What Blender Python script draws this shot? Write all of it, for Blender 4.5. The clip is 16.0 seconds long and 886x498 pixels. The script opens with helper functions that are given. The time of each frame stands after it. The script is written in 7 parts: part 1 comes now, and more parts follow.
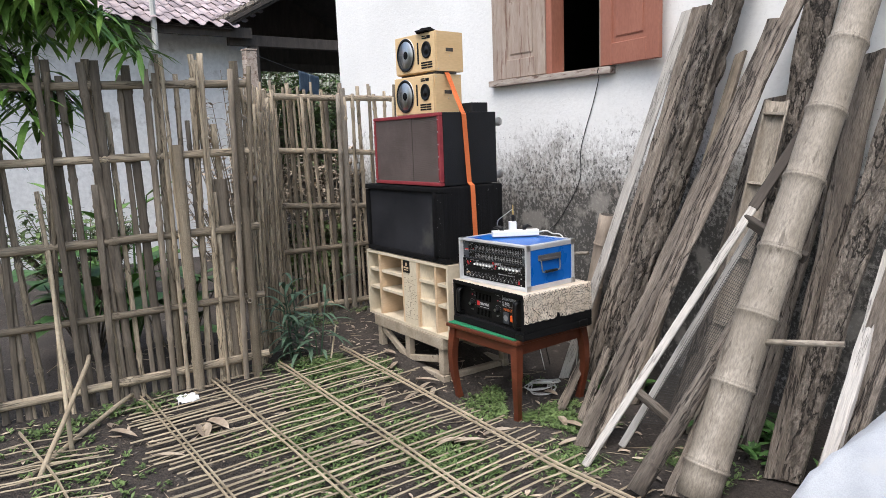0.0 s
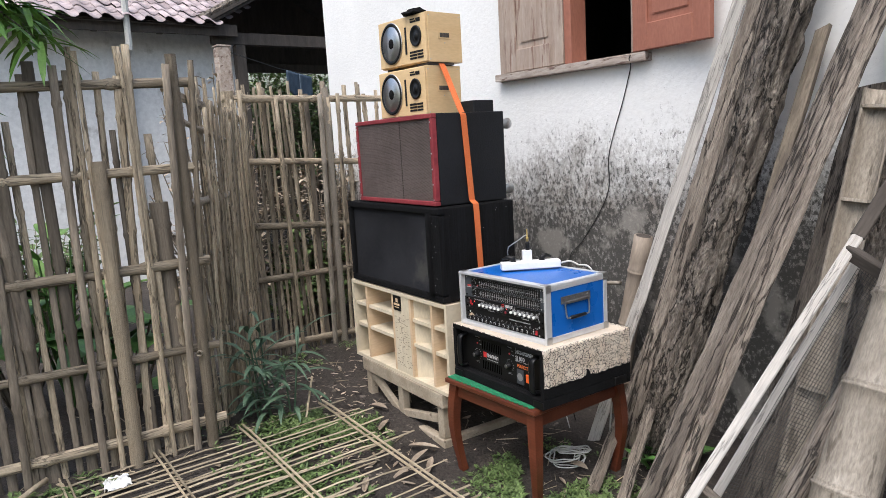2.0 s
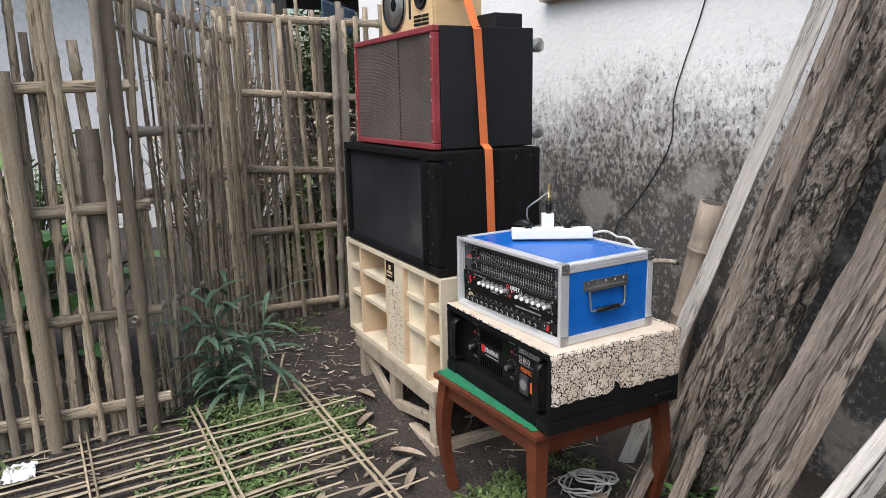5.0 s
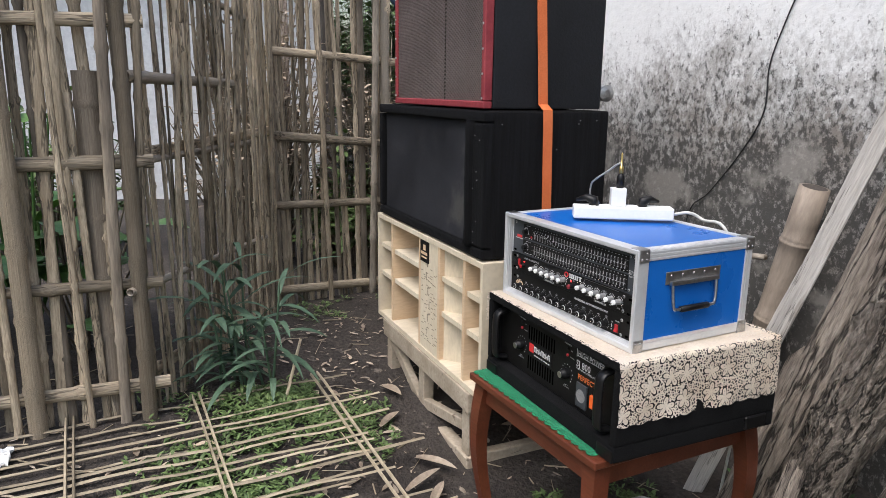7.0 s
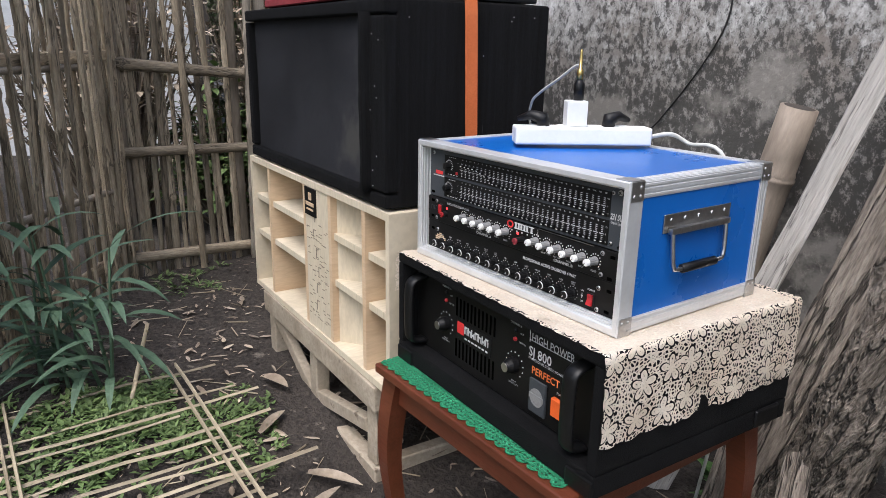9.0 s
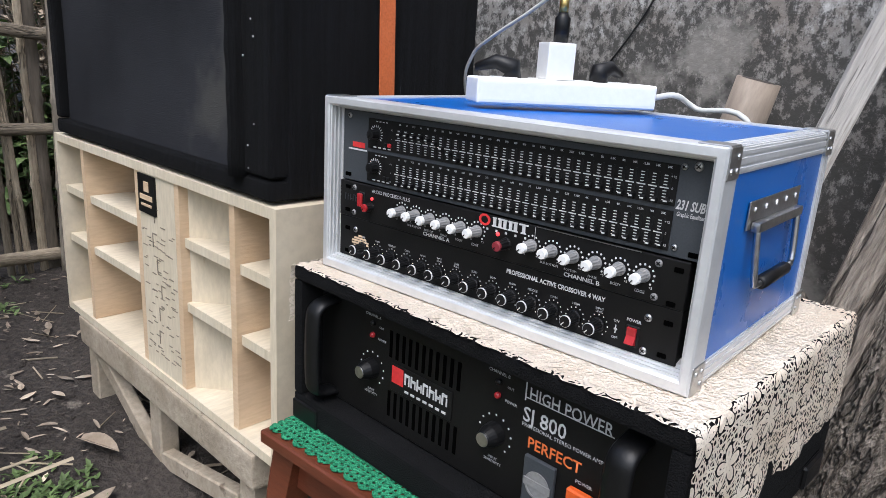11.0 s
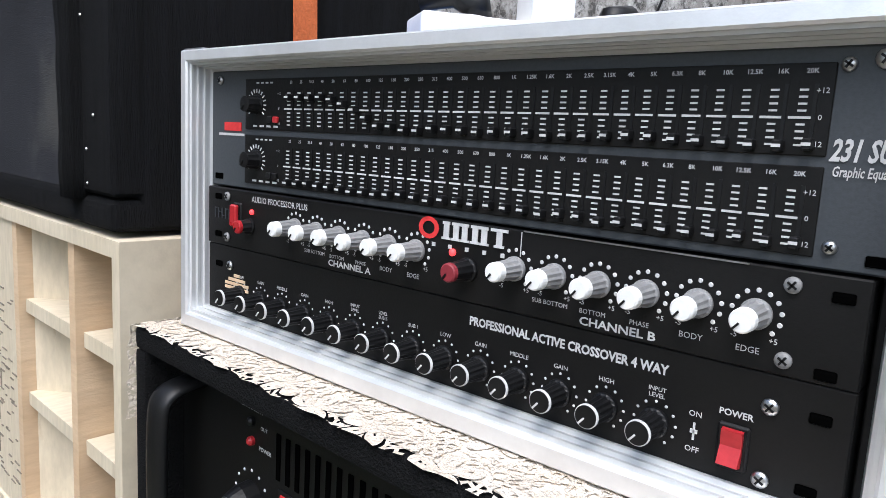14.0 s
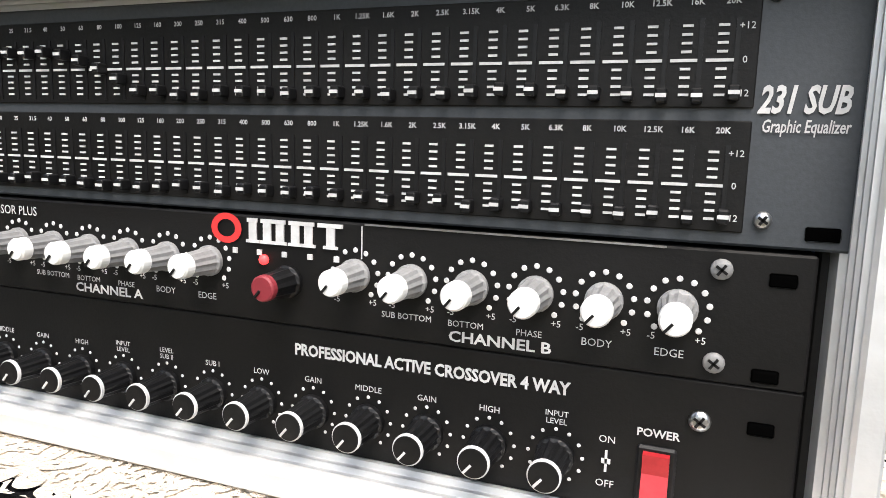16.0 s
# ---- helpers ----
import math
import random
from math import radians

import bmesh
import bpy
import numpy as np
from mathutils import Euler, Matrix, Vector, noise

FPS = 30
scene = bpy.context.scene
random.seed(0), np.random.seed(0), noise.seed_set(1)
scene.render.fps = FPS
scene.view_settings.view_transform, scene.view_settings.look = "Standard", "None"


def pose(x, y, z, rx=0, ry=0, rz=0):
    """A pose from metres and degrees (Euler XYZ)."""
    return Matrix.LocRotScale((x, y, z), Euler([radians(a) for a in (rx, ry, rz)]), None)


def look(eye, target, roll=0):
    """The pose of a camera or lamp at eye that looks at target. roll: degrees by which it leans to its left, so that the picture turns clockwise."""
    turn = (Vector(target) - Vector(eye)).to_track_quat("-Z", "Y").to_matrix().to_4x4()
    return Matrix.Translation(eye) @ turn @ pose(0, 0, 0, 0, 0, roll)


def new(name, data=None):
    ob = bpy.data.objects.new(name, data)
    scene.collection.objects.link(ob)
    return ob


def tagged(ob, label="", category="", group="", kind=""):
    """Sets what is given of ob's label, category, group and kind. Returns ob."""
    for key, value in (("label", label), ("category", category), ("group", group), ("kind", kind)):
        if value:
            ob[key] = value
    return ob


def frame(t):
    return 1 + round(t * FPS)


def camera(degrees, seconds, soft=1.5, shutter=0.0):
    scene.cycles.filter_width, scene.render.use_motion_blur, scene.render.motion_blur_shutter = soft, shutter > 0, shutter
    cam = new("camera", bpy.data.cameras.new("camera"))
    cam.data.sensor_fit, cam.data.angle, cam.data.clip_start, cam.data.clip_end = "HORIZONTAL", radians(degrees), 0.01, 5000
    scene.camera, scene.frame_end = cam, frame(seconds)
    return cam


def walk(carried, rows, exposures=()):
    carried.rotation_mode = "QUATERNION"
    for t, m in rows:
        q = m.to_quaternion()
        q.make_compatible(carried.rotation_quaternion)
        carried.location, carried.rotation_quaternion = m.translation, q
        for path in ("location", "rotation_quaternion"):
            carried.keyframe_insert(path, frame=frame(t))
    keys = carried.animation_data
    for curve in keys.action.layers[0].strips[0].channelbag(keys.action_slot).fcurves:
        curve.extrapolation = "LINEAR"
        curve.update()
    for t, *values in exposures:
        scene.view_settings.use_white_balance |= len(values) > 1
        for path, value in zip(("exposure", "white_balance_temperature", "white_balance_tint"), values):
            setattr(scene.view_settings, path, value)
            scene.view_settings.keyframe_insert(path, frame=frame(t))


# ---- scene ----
cam = camera(65.2, 16.0, soft=0.6)
PATH = [
    (0, (2.795, -2.499, 1.485), (1.231, -1.292, 1.178), -2.2),
    (0.5, (2.64, -2.417, 1.515), (1.073, -1.207, 1.231), -3.9),
    (1, (2.432, -2.283, 1.535), (0.894, -1.037, 1.248), -3.8),
    (1.5, (2.285, -2.148, 1.517), (0.771, -0.876, 1.216), -4.4),
    (2, (2.182, -1.916, 1.517), (0.593, -0.739, 1.213), -3.3),
    (2.5, (2.168, -1.788, 1.492), (0.521, -0.685, 1.223), -2.2),
    (3, (2.097, -1.707, 1.482), (0.459, -0.589, 1.222), -2.9),
    (3.5, (1.944, -1.603, 1.462), (0.29, -0.503, 1.227), -1.4),
    (4, (1.878, -1.526, 1.431), (0.249, -0.411, 1.108), -2.4),
    (4.5, (1.812, -1.443, 1.41), (0.164, -0.365, 1.062), -1.8),
    (5, (1.727, -1.265, 1.394), (0.047, -0.265, 0.976), -1.2),
    (5.2, (1.717, -1.219, 1.389), (0.006, -0.279, 0.954), -2.3),
    (7.3, (1.32, -1.069, 1.248), (-0.401, -0.154, 0.8), 1.4),
    (7.5, (1.268, -1.048, 1.231), (-0.434, -0.096, 0.789), 1.5),
    (8, (1.122, -0.96, 1.188), (-0.541, 0.037, 0.697), 1.7),
    (8.5, (0.997, -0.866, 1.149), (-0.612, 0.171, 0.568), 1.2),
    (9, (0.916, -0.812, 1.117), (-0.638, 0.315, 0.558), 1.1),
    (9.5, (0.786, -0.798, 1.074), (-0.639, 0.445, 0.422), 2.4),
    (10, (0.679, -0.768, 1.064), (-0.62, 0.61, 0.42), 3.9),
    (10.2, (0.631, -0.748, 1.059), (-0.611, 0.689, 0.433), 3.3),
    (12.3, (0.376, -0.471, 0.895), (-0.9, 0.999, 0.439), 3.8),
    (12.5, (0.361, -0.453, 0.891), (-0.91, 1.019, 0.427), 4.0),
    (13, (0.331, -0.405, 0.882), (-0.945, 1.08, 0.476), 3.4),
    (13.5, (0.317, -0.368, 0.879), (-0.966, 1.127, 0.533), 3.0),
    (14, (0.301, -0.344, 0.869), (-0.957, 1.182, 0.572), 3.2),
    (14.5, (0.275, -0.339, 0.85), (-0.906, 1.253, 0.584), 3.9),
    (15, (0.246, -0.328, 0.842), (-0.743, 1.396, 0.621), 5.0),
    (15.5, (0.236, -0.302, 0.852), (-0.538, 1.524, 0.589), 2.9),
    (16, (0.22, -0.275, 0.856), (-0.473, 1.578, 0.568), 1.7),
]
walk(cam, [(t, look(eye, target, roll)) for t, eye, target, roll in PATH], exposures=[(0.0, 0.80, 6000, 11), (5.0, 0.80, 6000, 11), (9.0, 0.76, 5850, 12), (11.0, 0.79, 5650, 11), (12.5, 0.82, 5550, 10), (13.5, 0.9, 5600, 10), (14.5, 1.2, 5650, 10), (15.5, 1.6, 6000, 10), (16.0, 1.45, 6200, 10)])

# ---- world, sun, exposure ----
world = bpy.data.worlds.new("world")
scene.world = world
world.use_nodes = True
wn = world.node_tree
sky = wn.nodes.new("ShaderNodeTexSky")
sky.sky_type, sky.sun_disc = "NISHITA", False
sky.sun_elevation, sky.sun_rotation = radians(62), radians(150)
sky.air_density, sky.dust_density, sky.ozone_density = 1.6, 5.0, 0.4
wn.links.new(sky.outputs[0], wn.nodes["Background"].inputs[0])
wn.nodes["Background"].inputs[1].default_value = 0.13
sun = new("sun", bpy.data.lights.new("sun", "SUN"))
sun.data.energy, sun.data.angle, sun.data.color = 1.3, radians(40), (1.0, 0.96, 0.9)
sun.matrix_world = look((4, -7, 14), (0, 0, 0))

# ---- materials ----


def mat(name, c1, c2, scale=5.0, rough=0.75, metal=0.0, bump=0.25, fine=60.0, stretch=(1, 1, 1), rand=0.0, island=0.0, spots=None, spot_scale=9.0, spot_cut=0.6, spec=0.4, fine_mix=0.35, relief=0.01, cracks=0.0, crack_scale=4.0, crack_width=0.02):
    """A surface with broad and fine variation between two colours, relief, and optional spots of a third colour."""
    m = bpy.data.materials.new(name)
    m.use_nodes = True
    nt, nd = m.node_tree, m.node_tree.nodes
    b = nd["Principled BSDF"]
    tc, mp = nd.new("ShaderNodeTexCoord"), nd.new("ShaderNodeMapping")
    mp.inputs["Scale"].default_value = stretch
    nt.links.new(tc.outputs["Object"], mp.inputs["Vector"])
    oi = nd.new("ShaderNodeObjectInfo")
    shift = nd.new("ShaderNodeVectorMath")
    shift.operation = "ADD"
    sc = nd.new("ShaderNodeMath")
    sc.operation = "MULTIPLY"
    sc.inputs[1].default_value = 40.0 if rand else 0.0
    nt.links.new(oi.outputs["Random"], sc.inputs[0])
    nt.links.new(mp.outputs[0], shift.inputs[0])
    nt.links.new(sc.outputs[0], shift.inputs[1])

    def tex(s, d=6.0):
        n = nd.new("ShaderNodeTexNoise")
        n.inputs["Scale"].default_value, n.inputs["Detail"].default_value, n.inputs["Roughness"].default_value = s, d, 0.62
        nt.links.new(shift.outputs[0], n.inputs["Vector"])
        return n

    def ramp(src, lo, hi):
        r = nd.new("ShaderNodeMapRange")
        r.inputs["From Min"].default_value, r.inputs["From Max"].default_value = lo, hi
        nt.links.new(src, r.inputs["Value"])
        return r.outputs[0]

    def mix(f, a, c, mode="MIX"):
        x = nd.new("ShaderNodeMix")
        x.data_type, x.blend_type = "RGBA", mode
        for sock, v in ((x.inputs[0], f), (x.inputs[6], a), (x.inputs[7], c)):
            if isinstance(v, (int, float)):
                sock.default_value = v
            elif isinstance(v, tuple):
                sock.default_value = (*v, 1) if len(v) == 3 else v
            else:
                nt.links.new(v, sock)
        return x.outputs[2]

    broad, grain = tex(scale), tex(fine, 4.0)
    col = mix(ramp(broad.outputs[0], 0.32, 0.68), tuple(c1), tuple(c2))
    dark = tuple(v * 0.62 for v in c1)
    g = nd.new("ShaderNodeMath")
    g.operation = "MULTIPLY"
    nt.links.new(ramp(grain.outputs[0], 0.62, 0.35), g.inputs[0])
    g.inputs[1].default_value = fine_mix
    col = mix(g.outputs[0], col, dark)
    if spots:
        sp = tex(spot_scale, 8.0)
        col = mix(ramp(sp.outputs[0], spot_cut, spot_cut + 0.08), col, tuple(spots))
    height = grain.outputs[0]
    if cracks:
        # thin dark splits along the grain
        ck = tex(crack_scale, 5.0)
        dist = nd.new("ShaderNodeMath")
        dist.operation = "ABSOLUTE"
        sub = nd.new("ShaderNodeMath")
        sub.operation = "SUBTRACT"
        sub.inputs[1].default_value = 0.5
        nt.links.new(ck.outputs[0], sub.inputs[0])
        nt.links.new(sub.outputs[0], dist.inputs[0])
        mask = ramp(dist.outputs[0], crack_width, crack_width * 0.25)
        amt = nd.new("ShaderNodeMath")
        amt.operation = "MULTIPLY"
        amt.inputs[1].default_value = cracks
        nt.links.new(mask, amt.inputs[0])
        col = mix(amt.outputs[0], col, tuple(v * 0.16 for v in c1))
        low = nd.new("ShaderNodeMath")
        low.operation = "SUBTRACT"
        nt.links.new(grain.outputs[0], low.inputs[0])
        nt.links.new(amt.outputs[0], low.inputs[1])
        height = low.outputs[0]
    for src, amount in ((oi.outputs["Random"], rand), (None, island)):
        if not amount:
            continue
        if src is None:
            src = nd.new("ShaderNodeNewGeometry").outputs["Random Per Island"]
        hv = nd.new("ShaderNodeHueSaturation")
        r = nd.new("ShaderNodeMapRange")
        r.inputs["To Min"].default_value, r.inputs["To Max"].default_value = 1 - amount, 1 + amount
        nt.links.new(src, r.inputs["Value"])
        nt.links.new(r.outputs[0], hv.inputs["Value"])
        nt.links.new(col, hv.inputs["Color"])
        col = hv.outputs[0]
    nt.links.new(col, b.inputs["Base Color"])
    b.inputs["Metallic"].default_value, b.inputs["Specular IOR Level"].default_value = metal, spec
    rr = nd.new("ShaderNodeMapRange")
    rr.inputs["To Min"].default_value, rr.inputs["To Max"].default_value = max(0.05, rough - 0.12), min(1, rough + 0.12)
    nt.links.new(broad.outputs[0], rr.inputs["Value"])
    nt.links.new(rr.outputs[0], b.inputs["Roughness"])
    if bump:
        bp = nd.new("ShaderNodeBump")
        bp.inputs["Strength"].default_value, bp.inputs["Distance"].default_value = bump, relief
        nt.links.new(height, bp.inputs["Height"])
        nt.links.new(bp.outputs[0], b.inputs["Normal"])
    return m


def glow(name, col, strength):
    m = bpy.data.materials.new(name)
    m.use_nodes = True
    b = m.node_tree.nodes["Principled BSDF"]
    b.inputs["Base Color"].default_value = (*col, 1)
    b.inputs["Emission Color"].default_value, b.inputs["Emission Strength"].default_value = (*col, 1), strength
    return m


M_SOIL = mat("soil", (0.040, 0.033, 0.028), (0.092, 0.077, 0.065), 1.6, 0.95, fine=70, bump=1.0, relief=0.02, fine_mix=0.75, spots=(0.2, 0.175, 0.145), spot_scale=14, spot_cut=0.62)
M_BAMBOO = mat("dry_bamboo", (0.235, 0.187, 0.130), (0.53, 0.445, 0.325), 4, 0.6, stretch=(6, 6, 1.2), rand=0.45, fine=34, bump=0.6, fine_mix=0.65, cracks=0.7, crack_scale=2.0, crack_width=0.016, spots=(0.13, 0.105, 0.08), spot_scale=5, spot_cut=0.61)
M_BAMBOO_DARK = mat("weathered_bamboo", (0.12, 0.098, 0.075), (0.28, 0.235, 0.18), 4, 0.75, stretch=(6, 6, 1.2), rand=0.35, fine=20, bump=0.4, fine_mix=0.55, spots=(0.07, 0.058, 0.045), spot_scale=5, spot_cut=0.6)
M_BAMBOO_PALE = mat("pale_bamboo", (0.25, 0.215, 0.170), (0.43, 0.382, 0.318), 3.5, 0.5, stretch=(4, 4, 1.0), rand=0.12, fine=36, bump=0.35, fine_mix=0.7, spots=(0.14, 0.118, 0.092), spot_scale=7, spot_cut=0.57)
M_STRAW = mat("straw_bamboo", (0.22, 0.18, 0.12), (0.46, 0.39, 0.28), 4, 0.75, rand=0.25, island=0.3, fine=40, bump=0.3)
M_PLANK = mat("grey_plank", (0.17, 0.14, 0.113), (0.41, 0.355, 0.295), 3.0, 0.85, stretch=(6, 6, 0.6), rand=0.30, fine=34, bump=1.0, relief=0.02, fine_mix=0.8, cracks=0.85, crack_scale=2.0, crack_width=0.02, spots=(0.14, 0.115, 0.092), spot_scale=3, spot_cut=0.64)
M_PLANK_PALE = mat("pale_plank", (0.44, 0.415, 0.38), (0.62, 0.59, 0.55), 3, 0.85, stretch=(9, 9, 0.5), rand=0.12, fine=30, bump=0.5, fine_mix=0.5, cracks=0.6, crack_scale=2.2, crack_width=0.012, spots=(0.27, 0.24, 0.20), spot_scale=3, spot_cut=0.60)
M_BARK = mat("bark_slab", (0.15, 0.124, 0.10), (0.50, 0.435, 0.365), 7, 0.95, stretch=(3.2, 3.2, 1.0), rand=0.12, fine=34, bump=1.0, relief=0.06, fine_mix=0.8, cracks=0.85, crack_scale=3.0, crack_width=0.025, spots=(0.11, 0.09, 0.07), spot_scale=8, spot_cut=0.60)
M_PLY = mat("plywood", (0.56, 0.40, 0.25), (0.68, 0.52, 0.35), 1.6, 0.7, stretch=(1.2, 1, 6), fine=30, bump=0.12, fine_mix=0.22)
M_PLY_RAW = mat("raw_plywood", (0.58, 0.50, 0.365), (0.70, 0.625, 0.49), 1.6, 0.75, stretch=(5, 1, 1), fine=30, bump=0.12, fine_mix=0.3, spots=(0.42, 0.33, 0.22), spot_scale=4, spot_cut=0.63)
M_VARNISH = mat("varnished_ply", (0.66, 0.46, 0.235), (0.74, 0.55, 0.31), 2.0, 0.45, stretch=(1, 1, 5), fine=30, bump=0.06, fine_mix=0.2)
M_CRATE = mat("crate_wood", (0.29, 0.24, 0.175), (0.46, 0.395, 0.31), 3, 0.85, stretch=(3, 3, 3), rand=0.15, fine=26, bump=0.4, spots=(0.16, 0.125, 0.09), spot_scale=6)
M_CARPET = mat("black_carpet", (0.005, 0.005, 0.0055), (0.012, 0.012, 0.013), 9, 0.95, fine=420, bump=0.9, spots=(0.04, 0.04, 0.04), spot_scale=34, spot_cut=0.72, spec=0.15)
M_RIBBED = mat("ribbed_black_carpet", (0.003, 0.003, 0.0035), (0.016, 0.0165, 0.020), 3.0, 0.9, stretch=(26, 26, 1.0), fine=60, bump=1.0, relief=0.02, fine_mix=0.5, spots=(0.13, 0.13, 0.13), spot_scale=5, spot_cut=0.70, spec=0.2)
M_BLACKPAINT = mat("black_paint", (0.007, 0.0075, 0.009), (0.013, 0.014, 0.017), 6, 0.6, fine=120, bump=0.2, spec=0.3)
M_CLOTH_GRILLE = mat("grille_cloth", (0.006, 0.0065, 0.009), (0.030, 0.031, 0.037), 2.2, 0.85, fine=500, bump=0.4, spec=0.25, fine_mix=0.2, spots=(0.055, 0.054, 0.052), spot_scale=2.2, spot_cut=0.60)
M_RED = mat("red_paint", (0.20, 0.022, 0.030), (0.31, 0.048, 0.055), 8, 0.6, fine=60, bump=0.2)
M_MESH = mat("steel_mesh", (0.17, 0.135, 0.125), (0.27, 0.225, 0.21), 4, 0.5, metal=0.3, fine=80, bump=0.1)
M_STRAP = mat("orange_strap", (0.60, 0.13, 0.03), (0.74, 0.20, 0.06), 6, 0.7, fine=300, bump=0.4)
M_TABLE = mat("brown_varnish", (0.085, 0.022, 0.010), (0.15, 0.042, 0.02), 2, 0.35, stretch=(1, 5, 5), fine=30, bump=0.08, spec=0.5)
M_BLUE = mat("blue_laminate", (0.008, 0.105, 0.42), (0.012, 0.125, 0.47), 6, 0.30, fine=300, bump=0.05, fine_mix=0.1)
M_ALU = mat("aluminium", (0.70, 0.71, 0.72), (0.80, 0.81, 0.82), 9, 0.42, metal=0.6, stretch=(1, 1, 1), fine=90, bump=0.05, fine_mix=0.12)
M_STEEL = mat("steel", (0.5, 0.5, 0.5), (0.62, 0.62, 0.62), 20, 0.32, metal=1.0, fine=150, bump=0.06)
M_PLASTIC = mat("black_plastic", (0.004, 0.004, 0.0045), (0.008, 0.008, 0.0085), 12, 0.42, spec=0.3, fine=300, bump=0.05)
M_PANEL = mat("black_panel", (0.0045, 0.0043, 0.0042), (0.0075, 0.0072, 0.007), 10, 0.52, spec=0.24, fine=500, bump=0.06, spots=(0.02, 0.02, 0.02), spot_scale=60, spot_cut=0.74)
M_PANEL_GREY = mat("grey_panel", (0.044, 0.050, 0.057), (0.054, 0.060, 0.068), 10, 0.45, fine=500, bump=0.05)
M_WHITEPLASTIC = mat("white_plastic", (0.76, 0.76, 0.74), (0.82, 0.82, 0.80), 8, 0.4, fine=100, bump=0.03, fine_mix=0.08)
M_GREYPLASTIC = mat("grey_plastic", (0.20, 0.20, 0.20), (0.28, 0.28, 0.28), 20, 0.5, fine=200, bump=0.05)
M_INK = mat("white_print", (0.52, 0.52, 0.52), (0.66, 0.66, 0.66), 30, 0.6, fine=200, bump=0)
M_INK_RED = mat("red_print", (0.62, 0.03, 0.03), (0.70, 0.05, 0.05), 30, 0.6, fine=200, bump=0)
M_REDPLASTIC = mat("red_plastic", (0.34, 0.015, 0.02), (0.46, 0.03, 0.035), 30, 0.3, fine=200, bump=0.02)
# near-black that paints the shade inside holes and vents
M_HOLE_SHADE = mat("hole_shade", (0.001, 0.001, 0.001), (0.002, 0.002, 0.002), 30, 0.9, bump=0, spec=0.0)
M_LED = glow("red_led", (1.0, 0.05, 0.05), 0.8)
M_GREEN_CLOTH = mat("green_crochet", (0.022, 0.23, 0.10), (0.05, 0.35, 0.17), 30, 0.9, fine=220, bump=0.9)


def openwork(m, scale, size):
    """Rows of round stitch holes cut through a thin cloth."""
    nt, nd = m.node_tree, m.node_tree.nodes
    tc, v, g = nd.new("ShaderNodeTexCoord"), nd.new("ShaderNodeTexVoronoi"), nd.new("ShaderNodeMath")
    v.voronoi_dimensions, g.operation = "2D", "GREATER_THAN"
    v.inputs["Scale"].default_value, v.inputs["Randomness"].default_value, g.inputs[1].default_value = scale, 0.35, size
    nt.links.new(tc.outputs["Object"], v.inputs["Vector"])
    nt.links.new(v.outputs["Distance"], g.inputs[0])
    nt.links.new(g.outputs[0], nd["Principled BSDF"].inputs["Alpha"])


openwork(M_GREEN_CLOTH, 95, 0.24)
M_SHUTTER = mat("brown_paint", (0.30, 0.115, 0.075), (0.36, 0.15, 0.10), 2, 0.6, stretch=(3, 3, 1), fine=30, bump=0.15)
M_SHUTTER_OLD = mat("worn_brown_paint", (0.33, 0.25, 0.20), (0.46, 0.39, 0.33), 3, 0.85, stretch=(9, 9, 0.9), fine=26, bump=0.4, spots=(0.22, 0.14, 0.11), spot_scale=4, spot_cut=0.55)
M_SILL = mat("weathered_sill", (0.30, 0.24, 0.20), (0.50, 0.44, 0.39), 6, 0.9, stretch=(1, 5, 5), fine=30, bump=0.6, spots=(0.15, 0.1, 0.08), spot_scale=9, spot_cut=0.55)
M_LIME = mat("neighbour_plaster", (0.76, 0.76, 0.75), (0.84, 0.84, 0.83), 1.2, 0.9, fine=18, bump=0.3, spots=(0.5, 0.49, 0.47), spot_scale=2.4)
M_ROOFTILE = mat("clay_tile", (0.30, 0.245, 0.25), (0.49, 0.425, 0.43), 4, 0.85, fine=22, bump=0.3, island=0.22, rand=0.2, spots=(0.16, 0.13, 0.13), spot_scale=5, spot_cut=0.6)
# dark timber; also paints the shade of the shed gable and of small hollows
M_DARKWOOD_AND_SHADE = mat("dark_timber_and_shade", (0.05, 0.042, 0.036), (0.10, 0.085, 0.072), 3, 0.85, stretch=(5, 5, 1), fine=22, bump=0.3)
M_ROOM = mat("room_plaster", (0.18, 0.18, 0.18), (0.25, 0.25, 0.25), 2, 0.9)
M_LEAF = mat("green_leaf", (0.05, 0.12, 0.028), (0.115, 0.235, 0.06), 9, 0.5, fine=60, bump=0.1, island=0.45, spec=0.4)
M_LEAF_FRESH = mat("fresh_leaf", (0.10, 0.22, 0.035), (0.22, 0.38, 0.08), 9, 0.5, fine=60, bump=0.1, island=0.4, spec=0.4)
M_LEAF_WEED = mat("weed_leaf", (0.075, 0.12, 0.035), (0.16, 0.23, 0.08), 9, 0.6, fine=60, bump=0.1, island=0.4)
M_LEAF_BLUE = mat("grass_clump_leaf", (0.055, 0.10, 0.06), (0.11, 0.18, 0.11), 9, 0.6, fine=60, bump=0.1, island=0.35)
M_LEAF_DRY = mat("dry_leaf", (0.26, 0.20, 0.14), (0.55, 0.47, 0.37), 9, 0.85, fine=60, bump=0.2, island=0.45)
M_CABLE = mat("black_cable", (0.012, 0.012, 0.012), (0.03, 0.03, 0.03), 20, 0.5, bump=0)
M_WHITECABLE = mat("grey_cable", (0.5, 0.5, 0.47), (0.6, 0.6, 0.57), 20, 0.5, bump=0)
M_TARP = mat("grey_tarp", (0.34, 0.36, 0.39), (0.50, 0.52, 0.55), 2.5, 0.6, fine=260, bump=0.3, spots=(0.36, 0.37, 0.38), spot_scale=4)
